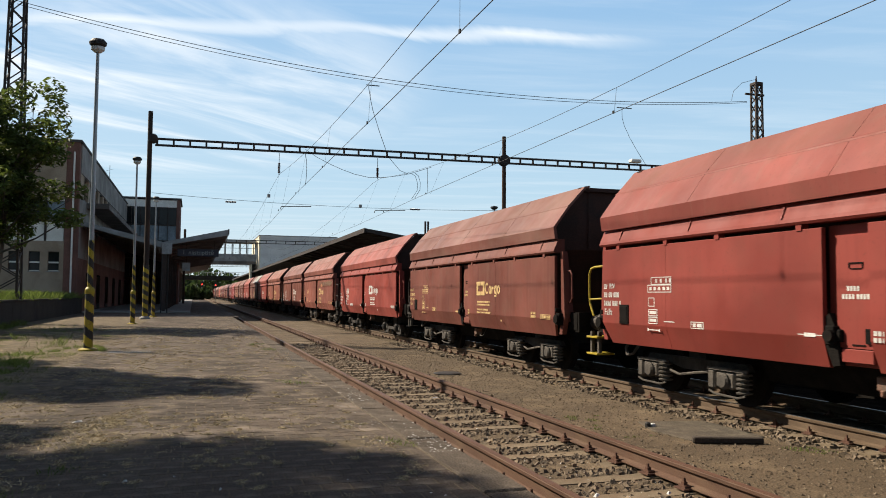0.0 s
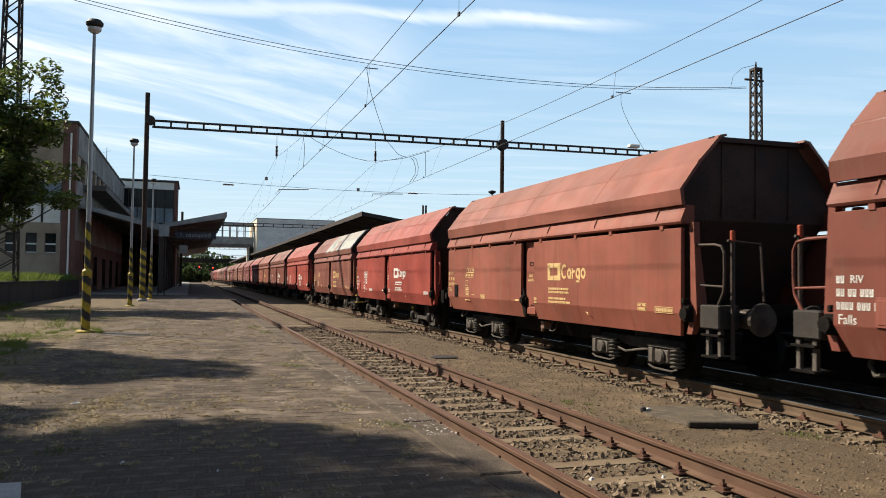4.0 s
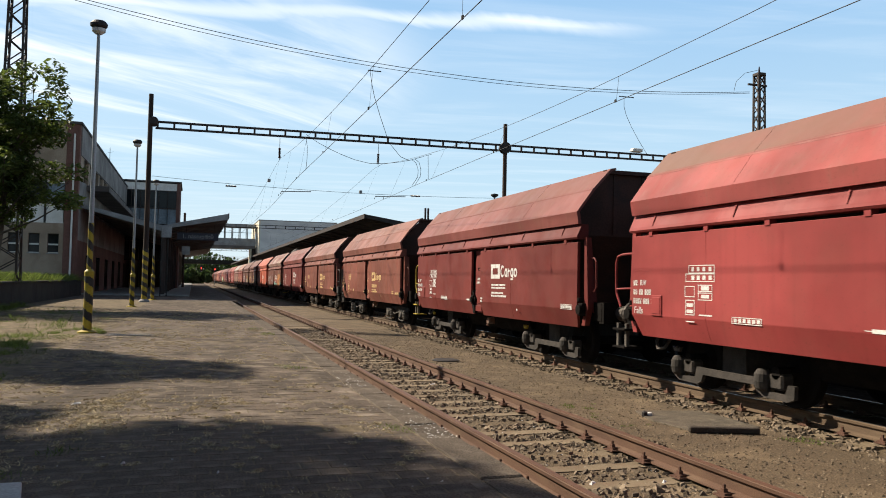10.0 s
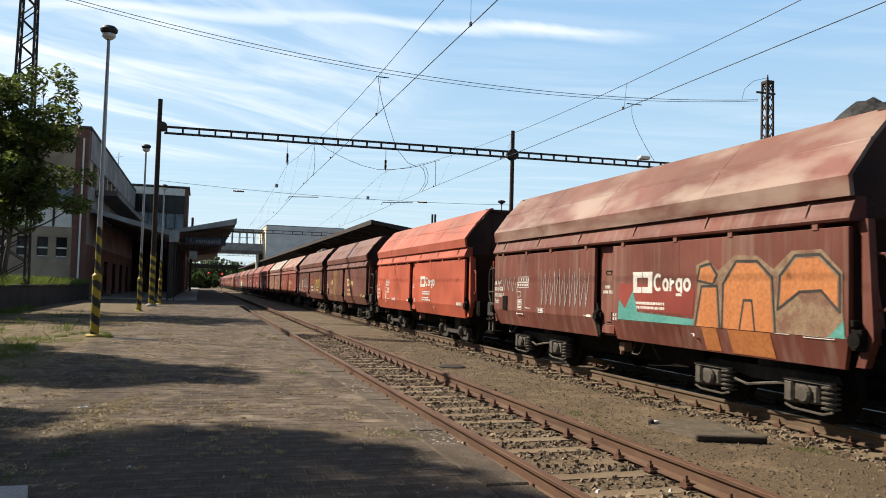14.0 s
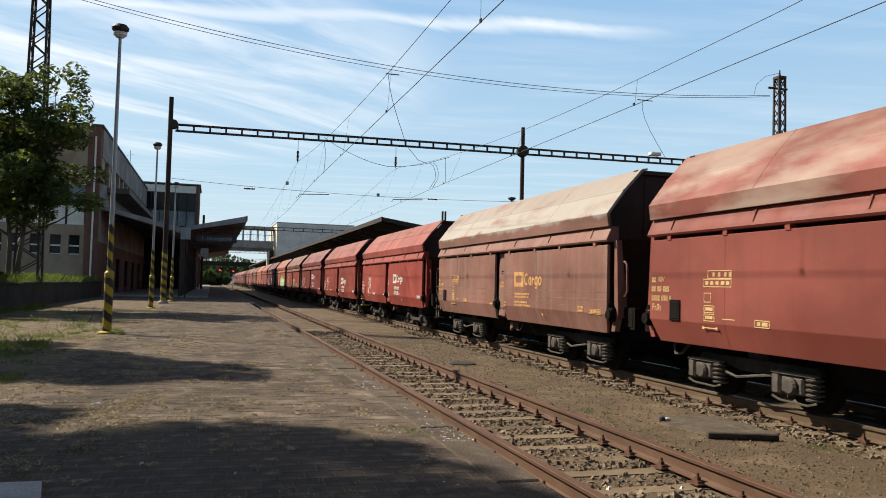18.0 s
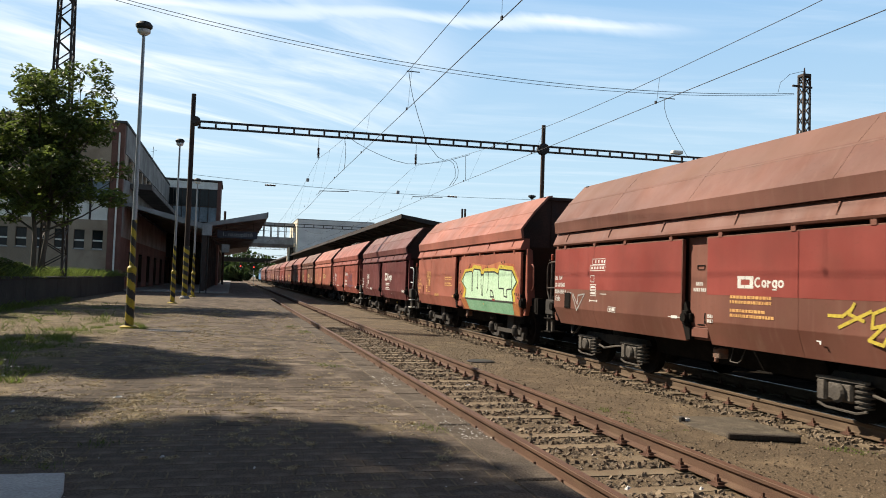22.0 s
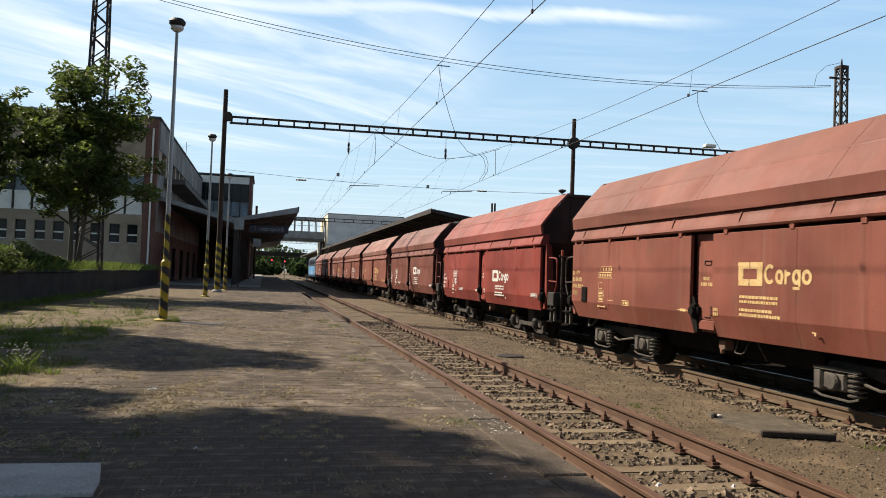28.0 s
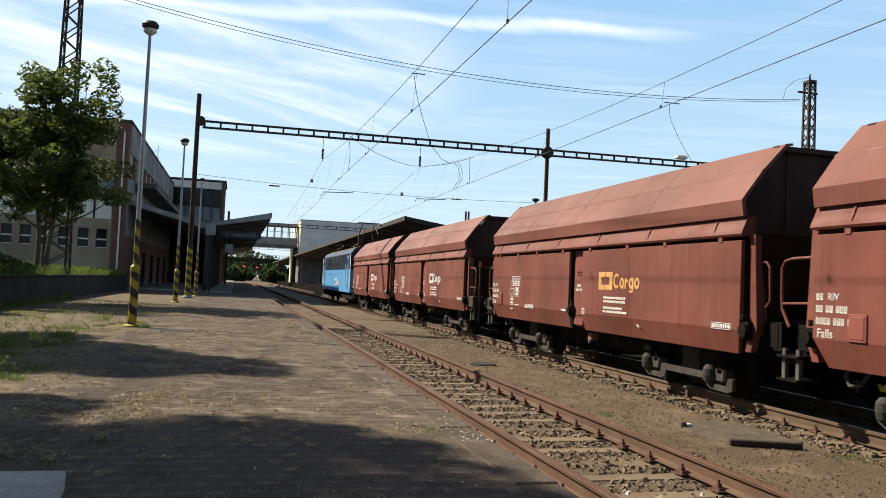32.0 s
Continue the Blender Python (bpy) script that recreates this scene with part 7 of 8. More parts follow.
def graffiti(n, pa, pb):
    if n == 19:
        L = [[(2.76, 1.91), (2.67, 1.49)], [(2.76, 1.88), (2.6, 1.97), (2.5, 1.9), (2.58, 1.76), (2.7, 1.72), (2.48, 1.5)], [(2.42, 1.97), (2.27, 1.52), (2.08, 1.99)], [(2.0, 1.99), (1.94, 1.56), (1.62, 1.6)],
             [(1.6, 1.52), (1.56, 1.97), (1.18, 1.5), (1.08, 1.97)], [(0.74, 1.97), (0.80, 1.68)], [(0.78, 1.56), (0.86, 1.50), (0.78, 1.44), (0.70, 1.50), (0.78, 1.56)], [(2.43, 1.44), (1.8, 1.46), (1.06, 1.41)]]
        part("spray_tag", strokes(L, 0.045), M["gwhite"], pa, "pale sprayed tag")
        L = [[(-2.58, 2.08), (-2.64, 1.9), (-2.71, 1.74)], [(-2.85, 1.62), (-2.68, 1.58), (-2.56, 1.47), (-2.58, 1.34), (-2.72, 1.27), (-2.93, 1.33)], [(-3.10, 1.88), (-3.28, 1.87), (-3.36, 1.80), (-3.26, 1.68), (-3.10, 1.64), (-3.10, 1.88)],
             [(-3.78, 1.9), (-3.70, 1.62), (-3.62, 1.40)], [(-3.95, 1.9), (-3.90, 1.42), (-4.15, 1.42)], [(-4.25, 1.42), (-4.25, 1.95), (-4.6, 1.45), (-4.62, 1.98)], [(-3.18, 1.26), (-3.6, 1.28), (-4.3, 1.26)]]
        part("spray_tag", strokes(L, 0.075), M["gyellow"], pb, "yellow sprayed tag")
        L = [[(-3.11, 1.64), (-3.14, 1.44)], [(-3.25, 1.66), (-3.44, 1.42)], [(-3.38, 1.9), (-3.60, 1.40)]]
        part("spray_tag", strokes(L, 0.05), M["gwhite"], pb, "pale sprayed tag")
        part("repaint_patch", area([(4.1, 1.22), (0.9, 1.20), (0.9, 1.105), (4.1, 1.105)], SX - 0.0035), PATCH, pa, "brighter red repainted strip")
        part("placard", boxes((SX - 0.03, SX - 0.024, 4.68, 4.82, 1.16, 1.34)), M["paper"], pa, "white paper in the placard frame")
    if n == 25:
        L = [[(-2.78, 1.31), (-3.0, 1.31), (-3.14, 1.40), (-3.18, 1.46), (-3.10, 1.34), (-3.32, 1.27)], [(-2.95, 1.18), (-3.3, 1.33), (-3.42, 1.38)], [(-3.62, 1.42), (-3.46, 1.36), (-3.44, 1.2), (-3.62, 1.24), (-3.40, 1.06), (-3.6, 1.02), (-3.68, 1.14)],
             [(-3.85, 1.38), (-3.78, 1.06)], [(-3.95, 1.36), (-4.05, 1.1), (-4.2, 1.34), (-4.25, 1.04)]]
        part("spray_tag", strokes(L, 0.04), M["gyellow"], pb, "yellow sprayed scrawl")
        part("spray_tag", strokes([[(4.86, 1.39), (4.60, 1.42)], [(4.55, 1.40), (4.31, 1.07), (3.95, 1.41), (4.25, 1.38), (4.28, 1.2), (4.5, 1.4)], [(4.75, 1.45), (4.78, 1.33)]], 0.028), M["gwhite"], pa, "white sprayed arrow")
    if n == 28:
        L = [[(-1.92, 1.5), (-1.70, 1.79), (-2.05, 1.76), (-2.39, 1.83), (-2.31, 1.66), (-2.10, 1.62), (-2.08, 1.48), (-1.92, 1.5), (-1.74, 1.14), (-2.05, 1.20), (-2.30, 1.19), (-2.28, 1.45), (-2.31, 1.66)],
             [(-2.31, 1.66), (-2.63, 1.69), (-2.62, 1.5), (-2.68, 1.36), (-2.55, 1.20), (-2.90, 1.22)], [(-2.83, 1.74), (-2.87, 1.5), (-3.05, 1.51), (-3.08, 1.88), (-2.95, 1.70), (-2.83, 1.74)],
             [(-3.05, 1.62), (-3.25, 1.65), (-3.40, 1.85), (-3.40, 1.52), (-3.22, 1.45), (-3.05, 1.51)], [(-3.40, 1.52), (-3.36, 1.22), (-3.1, 1.18)], [(-2.30, 1.19), (-2.41, 1.06), (-2.7, 1.12), (-2.95, 1.15), (-3.31, 1.04), (-3.1, 1.2), (-3.58, 1.17), (-4.1, 1.2)]]
        part("spray_tag", strokes(L, 0.055), M["gblue"], pb, "faded blue tag")
        L = [[(5.0, 1.85), (5.12, 1.7), (5.18, 1.5), (4.95, 1.42), (4.75, 1.6)], [(4.75, 1.95), (4.67, 1.6), (4.4, 1.75), (4.13, 1.71)], [(3.31, 1.98), (3.5, 1.6), (3.75, 1.5), (3.67, 1.25)], [(4.75, 1.4), (4.67, 1.12), (4.2, 1.18), (4.35, 1.45)]]
        part("spray_tag", strokes(L, 0.055), M["gblue"], pa, "faded blue tag")
    if n == 26:
        x = SX - 0.006
        body = [(-0.38, 1.61), (-0.80, 1.88), (-1.42, 1.90), (-1.50, 1.84), (-1.64, 1.97), (-2.25, 1.94), (-2.34, 1.80), (-2.55, 1.80), (-2.63, 1.88), (-3.49, 1.88), (-3.84, 1.82), (-3.93, 1.95), (-4.90, 1.90), (-5.26, 1.62), (-4.92, 1.38), (-5.05, 1.105), (-0.80, 1.105), (-0.91, 1.38)]
        halo = [(-0.30, 1.61), (-0.70, 1.97), (-1.40, 2.0), (-1.60, 2.09), (-2.3, 2.05), (-2.42, 1.92), (-2.60, 1.98), (-3.5, 1.99), (-3.76, 1.94), (-3.88, 2.07), (-4.95, 2.01), (-5.38, 1.64), (-5.12, 1.40), (-5.2, 1.12), (-0.5, 1.12), (-0.72, 1.38)]
        glow_edge = [(-0.28, 1.75), (-0.9, 2.05), (-1.5, 2.14), (-2.3, 2.10), (-3.0, 2.06), (-3.9, 2.15), (-5.0, 2.07), (-5.42, 1.70), (-5.44, 1.10), (-0.28, 1.10)]
        part("mural_halo", area(glow_edge, x), M["gpeach"], pb, "orange mist round the lettering")
        part("mural_halo", area(halo, x - 0.002), M["gyellow"], pb, "yellow graffiti halo")
        part("mural_fill", area(body, x - 0.004), M["mint"], pb, "mint-green graffiti fill")
        for pts, mat in (((-0.86, -4.98, -4.88, -1.0), M["mintlow"]), ((-0.28, -0.85, -0.99, -0.48), M["gorange"]), ((-4.99, -5.45, -5.30, -4.89), M["gorange"])):
            foot = bmesh.new()
            foot.faces.new([foot.verts.new(p) for p in ((SX - 0.008, pts[0], 1.10), (SX - 0.008, pts[1], 1.10), (SX + 0.097, pts[2], 0.775), (SX + 0.097, pts[3], 0.775))])
            part("mural_foot", foot, mat, pb, "painted foot of the graffiti")
        L = [body + [body[0]], [(-1.46, 1.85), (-1.47, 1.33)], [(-1.50, 1.84), (-1.56, 1.36), (-1.47, 1.33)], [(-2.02, 1.90), (-2.05, 1.40), (-1.96, 1.44)], [(-2.34, 1.80), (-2.36, 1.42)], [(-2.55, 1.80), (-2.53, 1.21), (-2.44, 1.24), (-2.44, 1.5)],
             [(-2.99, 1.86), (-3.0, 1.43), (-2.9, 1.3)], [(-3.21, 1.38), (-3.22, 1.20), (-3.52, 1.20), (-3.38, 1.36), (-3.21, 1.38)], [(-3.84, 1.82), (-3.91, 1.44), (-4.30, 1.44), (-4.33, 1.25), (-4.56, 1.22), (-4.54, 1.42)], [(-4.90, 1.90), (-4.89, 1.44), (-4.54, 1.42)],
             [(-4.92, 1.38), (-5.26, 1.62)], [(-0.91, 1.38), (-0.62, 1.5), (-0.60, 1.72)]]
        bm = strokes(L, 0.04)
        bmesh.ops.translate(bm, verts=bm.verts[:], vec=(-0.004, 0, 0))
        part("mural_outline", bm, M["black"], pb, "black graffiti outline")
        rd = random.Random(26)
        dots = bmesh.new()
        for cy0, cz0, m in ((-0.45, 1.3, 7), (-1.25, 2.04, 6), (-2.9, 2.03, 5), (-4.2, 2.08, 6), (-5.28, 1.3, 9)):
            for _ in range(m):
                u, v, q = cy0 + rd.uniform(-0.14, 0.14), cz0 + rd.uniform(-0.09, 0.09), rd.uniform(0.012, 0.035)
                dots.faces.new([dots.verts.new((x - 0.0075, u + q * math.cos(k * math.tau / 8), v + q * math.sin(k * math.tau / 8))) for k in range(8)])
        tagged(part("mural_dots", dots, M["shade_brown"], pb, "dark sprayed dots"), kind="stuff")
        part("bare_patch", area([(-3.38, 1.16), (-3.60, 1.16), (-3.66, 1.10), (-3.40, 1.10)], x - 0.008), PATCH, pb, "bare patch left in the graffiti")
    if n == 16:
        x = SX - 0.006
        part("mural_fill", area([(-0.46, 1.11), (-0.5, 1.45), (-0.7, 1.30), (-0.95, 1.60), (-1.1, 1.25), (-2.7, 1.20), (-2.8, 1.11)], x), M["gteal"], pb, "teal and olive graffiti edge")
        part("mural_fill", area([(-4.3, 1.11), (-4.45, 1.55), (-4.75, 1.7), (-5.1, 1.5), (-5.38, 1.75), (-5.45, 1.11)], x), M["gteal"], pb, "teal graffiti patch")
        part("mural_halo", area([(-2.62, 1.11), (-2.74, 1.72), (-2.68, 1.98), (-2.95, 2.06), (-3.2, 1.9), (-3.55, 2.1), (-4.0, 2.08), (-4.3, 1.9), (-4.62, 2.12), (-5.1, 2.12), (-5.42, 1.85), (-5.42, 1.3), (-5.2, 1.11)], x - 0.001), M["scrub"], pb, "dull yellow graffiti halo")
        part("mural_fill", area([(-2.72, 1.11), (-2.84, 1.65), (-3.15, 1.66), (-3.2, 1.11)], x - 0.003), M["gorange"], pb, "orange bubble letter")
        part("mural_fill", area([(-2.76, 1.76), (-2.80, 1.93), (-3.0, 1.97), (-3.14, 1.84), (-3.08, 1.73)], x - 0.003), M["gorange"], pb, "orange bubble letter")
        part("mural_fill", area([(-3.32, 1.11), (-3.34, 1.70), (-3.6, 1.99), (-3.98, 1.98), (-4.24, 1.78), (-4.3, 1.11)], x - 0.003), M["gorange"], pb, "orange bubble letter")
        part("mural_fill", area([(-4.42, 1.42), (-4.45, 1.80), (-4.7, 2.02), (-5.06, 2.02), (-5.34, 1.80), (-5.34, 1.45), (-5.1, 1.62), (-4.75, 1.6)], x - 0.003), M["gorange"], pb, "orange bubble letter")
        for a, b, z0, z1 in ((-2.82, -3.16, 0.80, 1.10), (-3.40, -4.24, 0.80, 1.10)):
            foot = bmesh.new()
            foot.faces.new([foot.verts.new(p) for p in ((SX - 0.006, a, 1.10), (SX - 0.006, b, 1.10), (SX + 0.096, b, 0.78), (SX + 0.096, a, 0.78))])
            part("mural_foot", foot, M["gorange"], pb, "painted foot of the graffiti")
        L = [[(-2.68, 1.12), (-2.82, 1.68), (-3.18, 1.69), (-3.24, 1.12)], [(-2.72, 1.76), (-2.78, 1.96), (-3.02, 2.0), (-3.18, 1.84), (-3.08, 1.71), (-2.72, 1.76)], [(-3.29, 1.12), (-3.31, 1.72), (-3.58, 2.02), (-4.0, 2.01), (-4.28, 1.8), (-4.34, 1.12)],
             [(-3.66, 1.12), (-3.74, 1.5), (-3.9, 1.5), (-3.96, 1.12)], [(-4.38, 1.4), (-4.42, 1.82), (-4.68, 2.06), (-5.08, 2.06), (-5.38, 1.82), (-5.38, 1.4), (-5.1, 1.64), (-4.75, 1.62), (-4.38, 1.4)]]
        bm = strokes(L, 0.035)
        bmesh.ops.translate(bm, verts=bm.verts[:], vec=(-0.002, 0, 0))
        part("mural_outline", bm, M["black"], pb, "black graffiti outline")
        part("mural_shine", strokes([[(-3.4, 1.7), (-3.6, 1.92), (-3.85, 1.94)], [(-4.55, 1.8), (-4.75, 1.95), (-4.95, 1.96)], [(-2.9, 1.5), (-2.88, 1.6)]], 0.03), M["gwhite"], pb, "pale highlights in the lettering")
        part("repaint_patch", area([(-0.5, 1.72), (-2.66, 1.66), (-2.60, 1.25), (-0.5, 1.30)], SX - 0.0035), PATCH, pb, "fresher red repainted patch")
        rd = random.Random(16)
        L = [[(5.2 - 0.26 * k, 1.82 + rd.uniform(-0.1, 0.1)), (5.1 - 0.26 * k, 1.5 + rd.uniform(-0.05, 0.1)), (5.0 - 0.26 * k, 1.86)] for k in range(5)] + [[(2.75 - 0.22 * k, 2.0 - 0.05 * (k % 2)), (2.7 - 0.22 * k, 1.28), (2.58 - 0.22 * k, 1.9 - 0.1 * (k % 3))] for k in range(10)]
        part("spray_tag", strokes(L, 0.018), M["gwhite"], pa, "pale scratched tags")
    if n in (7, 21):
        for z, w in ((1.50, 0.008), (1.36, 0.012), (1.22, 0.007)):
            part("drip_line", area([(5.46, z + w), (0.44, z + w * 0.6), (0.44, z - w * 0.5), (5.46, z - w * 0.4)], SX - 0.0035), M["scrub"], pa, "thin pale tide line")
            part("drip_line", area([(-0.28, z + w * 0.6), (-5.46, z + w), (-5.46, z - w * 0.5), (-0.28, z - w * 0.4)], SX - 0.0035), M["scrub"], pb, "thin pale tide line")
    if n == 14:
        bm = bmesh.new()
        for u, w in ((5.02, 0.05), (4.72, 0.028)):
            rows = [(-1.541, 2.935, 0.0), (-1.211, 3.38, 0.05), (-1.02, 3.585, 0.02), (-0.835, 3.788, -0.06)]
            vs = [(bm.verts.new((x, u + d + w, z)), bm.verts.new((x, u + d - w, z))) for x, z, d in rows[:4 if w > 0.04 else 3]]
            for (a, b), (e, f) in zip(vs, vs[1:]):
                bm.faces.new((a, b, f, e))
        part("paint_splash", bm, M["gwhite"], pa, "white splash down the sloping side")
    if n == 18:
        part("paint_smear", area([(3.20, 2.34), (2.42, 2.34), (2.55, 1.9), (2.40, 1.5), (2.48, 1.11), (3.15, 1.11), (3.10, 1.5), (3.2, 1.95)], SX - 0.0065), M["smear"], pa, "dull yellow paint smear")
        for u in (2.30, 2.12, 1.96, 1.85):
            part("paint_smear", area([(u + 0.06, 2.30), (u - 0.04, 2.34), (u - 0.07, 1.7), (u - 0.02, 1.12), (u + 0.07, 1.2), (u + 0.03, 1.75)], SX - 0.006), M["smear"], pa, "thin yellow run of paint")
        foot = bmesh.new()
        foot.faces.new([foot.verts.new(p) for p in ((SX - 0.006, 3.14, 1.10), (SX - 0.006, 2.3, 1.10), (SX + 0.096, 2.35, 0.78), (SX + 0.096, 3.05, 0.78))])
        part("smear_foot", foot, M["smear"], pa, "yellow paint on the folded foot")
    if n == 3:
        rd = random.Random(3)
        for w, m in ((0.034, 60), (0.016, 90)):
            L = []
            for _ in range(m):
                u, v, q = -0.55 - 4.6 * rd.random() ** 0.8, rd.uniform(2.05, 2.25), rd.uniform(0.5, 1.0)
                L.append([(u - 0.26 * q * f, v + 0.06 * q * math.sin(4.4 * f + 6 * q)) for f in (0, 0.25, 0.5, 0.75, 1.0)])
            for _ in range(m // 4):
                u, v = rd.uniform(-0.85, -0.40), rd.uniform(1.25, 2.1)
                L.append([(u, v), (u + rd.uniform(-0.05, 0.05), v - rd.uniform(0.08, 0.14)), (u + rd.uniform(-0.05, 0.05), v - rd.uniform(0.16, 0.25))])
            part("paint_smear", strokes(L, w), M["scrub"], pb, "pale scrubbed paint smears")
        part("mural_fill", area([(-1.5, 2.0), (-1.58, 2.10), (-1.75, 2.17), (-1.95, 2.17), (-2.1, 2.10), (-2.2, 2.0)], SX - 0.0125), M["gpeach"], pb, "peach remnant of a graffiti")
        part("mural_outline", strokes([[(-1.46, 2.0), (-1.56, 2.12), (-1.75, 2.20), (-1.96, 2.20), (-2.13, 2.12), (-2.24, 2.0)]], 0.03), M["shade_brown"], pb, "dark outline of the remnant")
        part("repaint_patch", area([(-0.85, 2.02), (-5.30, 2.0), (-5.30, 1.15), (-0.85, 1.15)], SX - 0.0025), PATCH_BROWN, pb, "browner repainted lower field")
    if n == 30:
        part("repaint_patch", area([(3.0, 2.34), (0.43, 2.34), (0.43, 1.12), (3.0, 1.12)], SX - 0.0035), PATCH, pa, "fresher red repainted patch")
    if n == 30:
        part("repaint_patch", area([(-0.95, 1.36), (-2.5, 1.34), (-2.55, 1.18), (-0.9, 1.22)], SX - 0.0035), PATCH_BROWN, pb, "scuffed red repainted strip")
        part("repaint_patch", area([(-4.0, 1.40), (-5.15, 1.42), (-5.2, 1.12), (-3.4, 1.13)], SX - 0.0035), PATCH_BROWN, pb, "scuffed red repainted strip")
        part("paper_label", boxes((SX - 0.011, SX - 0.004, -4.56, -4.32, 1.42, 1.58)), M["paper"], pb, "white paper label")
    if n == 25:
        part("repaint_patch", area([(5.47, 2.34), (0.43, 2.34), (0.43, 1.50), (5.47, 1.50)], SX - 0.0025), PATCH, pa, "fresher red repainted upper half")
        part("repaint_patch", area([(-0.28, 2.34), (-5.47, 2.34), (-5.47, 1.50), (-0.28, 1.50)], SX - 0.0025), PATCH, pb, "fresher red repainted upper half")


def mark_loose():
    for ob in bpy.data.objects:
        if ob.name.startswith(("spray_tag", "paint_smear", "mural_outline")):
            ob["kind"] = "stuff"


PATCH_BROWN = paint("brown patch paint", (0.150, 0.045, 0.031), 0.2, 0.3)
PATCH = paint("red patch paint", (0.172, 0.030, 0.022), 0.2, 0.2)
PITCH, FIRST = 13.0366, 12.394
TRAIN = [wagon(n) for n in range(40)]


def locomotive():
    ob = thing("electric_locomotive", "two-tone blue electric freight locomotive with raised pantograph", "locomotive")
    L = 16.6
    prof_low = [(-1.48, 0.80), (-1.48, 2.25), (1.48, 2.25), (1.48, 0.80)]
    prof_up = [(-1.48, 2.25), (-1.46, 3.25), (-1.25, 3.55), (1.25, 3.55), (1.46, 3.25), (1.48, 2.25)]
    part("lower_body", prism(bmesh.new(), prof_low, "y", 0.4, L - 0.4), M["blue_light"], ob, "light blue lower body")
    part("upper_body", prism(bmesh.new(), prof_up, "y", 0.55, L - 0.55), M["blue_dark"], ob, "dark blue upper body")
    part("roof", prism(bmesh.new(), [(-1.25, 3.55), (-0.9, 3.72), (0.9, 3.72), (1.25, 3.55)], "y", 0.8, L - 0.8), M["steel"], ob)
    part("underframe", boxes((-1.3, 1.3, 0.3, L - 0.3, 0.35, 0.80), bevel=0.03), M["shade_grime"], ob)
    for k in range(4):
        y = 4.2 + k * 2.4
        w = part("side_window", boxes((-1.49, -1.46, y, y + 0.95, 2.55, 3.15), bevel=0.01), M["glass"], ob)
        part("frame", boxes((-1.50, -1.485, y - 0.05, y, 2.5, 3.2), (-1.50, -1.485, y + 0.95, y + 1.0, 2.5, 3.2)), M["galv"], w)
    for y in (1.35, L - 2.1):
        d = part("cab_door", boxes((-1.495, -1.46, y, y + 0.7, 1.05, 3.1), bevel=0.01), M["blue_light"], ob)
        part("door_window", boxes((-1.505, -1.49, y + 0.12, y + 0.58, 2.3, 2.95)), M["glass"], d)
        for q in (-0.08, 0.78):
            part("handrail", tube(bmesh.new(), [(-1.55, y + q, 1.1), (-1.55, y + q, 2.6)], 0.02, 6), M["white"], d, "white handrail")
    for s, y in ((1, 0.5), (-1, L - 0.5)):
        part("windscreen", boxes((-1.2, 1.2, y - 0.1, y + 0.06, 2.4, 3.2), bevel=0.02), M["glass"], ob)
        part("end_stripe", boxes((-1.49, -1.484, y - 0.05, y + 0.12, 1.0, 3.2)), M["white"], ob, "white edge stripe")
    for y in (0.0, L):
        s = -1 if y == 0 else 1
        for x in (-0.875, 0.875):
            part("buffer", W["buffer"], M["buffer"], ob, m=pose(x, y + s * 0.05 + (0.3 if s < 0 else -0.3), 1.05) @ (Matrix.Identity(4) if s > 0 else Matrix.Diagonal((1, -1, 1, 1))))
    mk = pose(0, 7.3, 1.4) @ Matrix.Diagonal((1, 1.4, 1.4, 1))
    part("logo_mark", MARKS["logo_mark"], M["white"], ob, m=mk)
    tagged(part("word_mark", MARKS["word_mark"], M["white"], ob, m=mk), kind="stuff")
    for y in (3.6, L - 3.6):
        bo = part("bogie", boxes((-1.15, 1.15, -1.9, 1.9, 0.45, 0.85), (-1.22, -1.08, -0.5, 0.5, 0.25, 0.5), bevel=0.04), M["shade_grime"], ob, m=pose(0, y, 0))
        for d in (-1.6, 1.6):
            ws = part("wheelset", W["wheel"], M["wheel"], bo, m=pose(0, d, 0.56) @ Matrix.Diagonal((1, 1.2, 1.2, 1)))
    for y, up in ((3.4, True), (L - 3.6, False)):
        pt = part("pantograph", boxes((-0.75, 0.75, -0.6, 0.6, 3.9, 3.97)), M["steel"], ob, m=pose(0, y, 0))
        for x in (-0.6, 0.6):
            for d in (-0.5, 0.5):
                part("insulator", insulator(bmesh.new(), (x, d, 3.70), 3, 0.08, 0.07), M["redlogo"], pt)
        top = 5.36 if up else 4.25
        mid = (3.95 + top) / 2
        for x in (-0.55, 0.55):
            part("arm", tube(bmesh.new(), [(x, 0.5, 3.95), (x * 0.8, 1.2 if up else 1.0, mid), (x * 0.7, 0.0, top)], 0.03, 6), M["steel"], pt)
            part("arm", tube(bmesh.new(), [(x, -0.5, 3.95), (x * 0.8, -1.2 if up else -1.0, mid), (x * 0.7, 0.0, top)], 0.03, 6), M["steel"], pt)
        for d in (-0.18, 0.18):
            part("collector", tube(bmesh.new(), [(-0.9, d, top - 0.12), (-0.7, d, top + 0.02), (0.7, d, top + 0.02), (0.9, d, top - 0.12)], 0.025, 6), M["steel"], pt)
    return ob


mark_loose()
LOCO = locomotive()


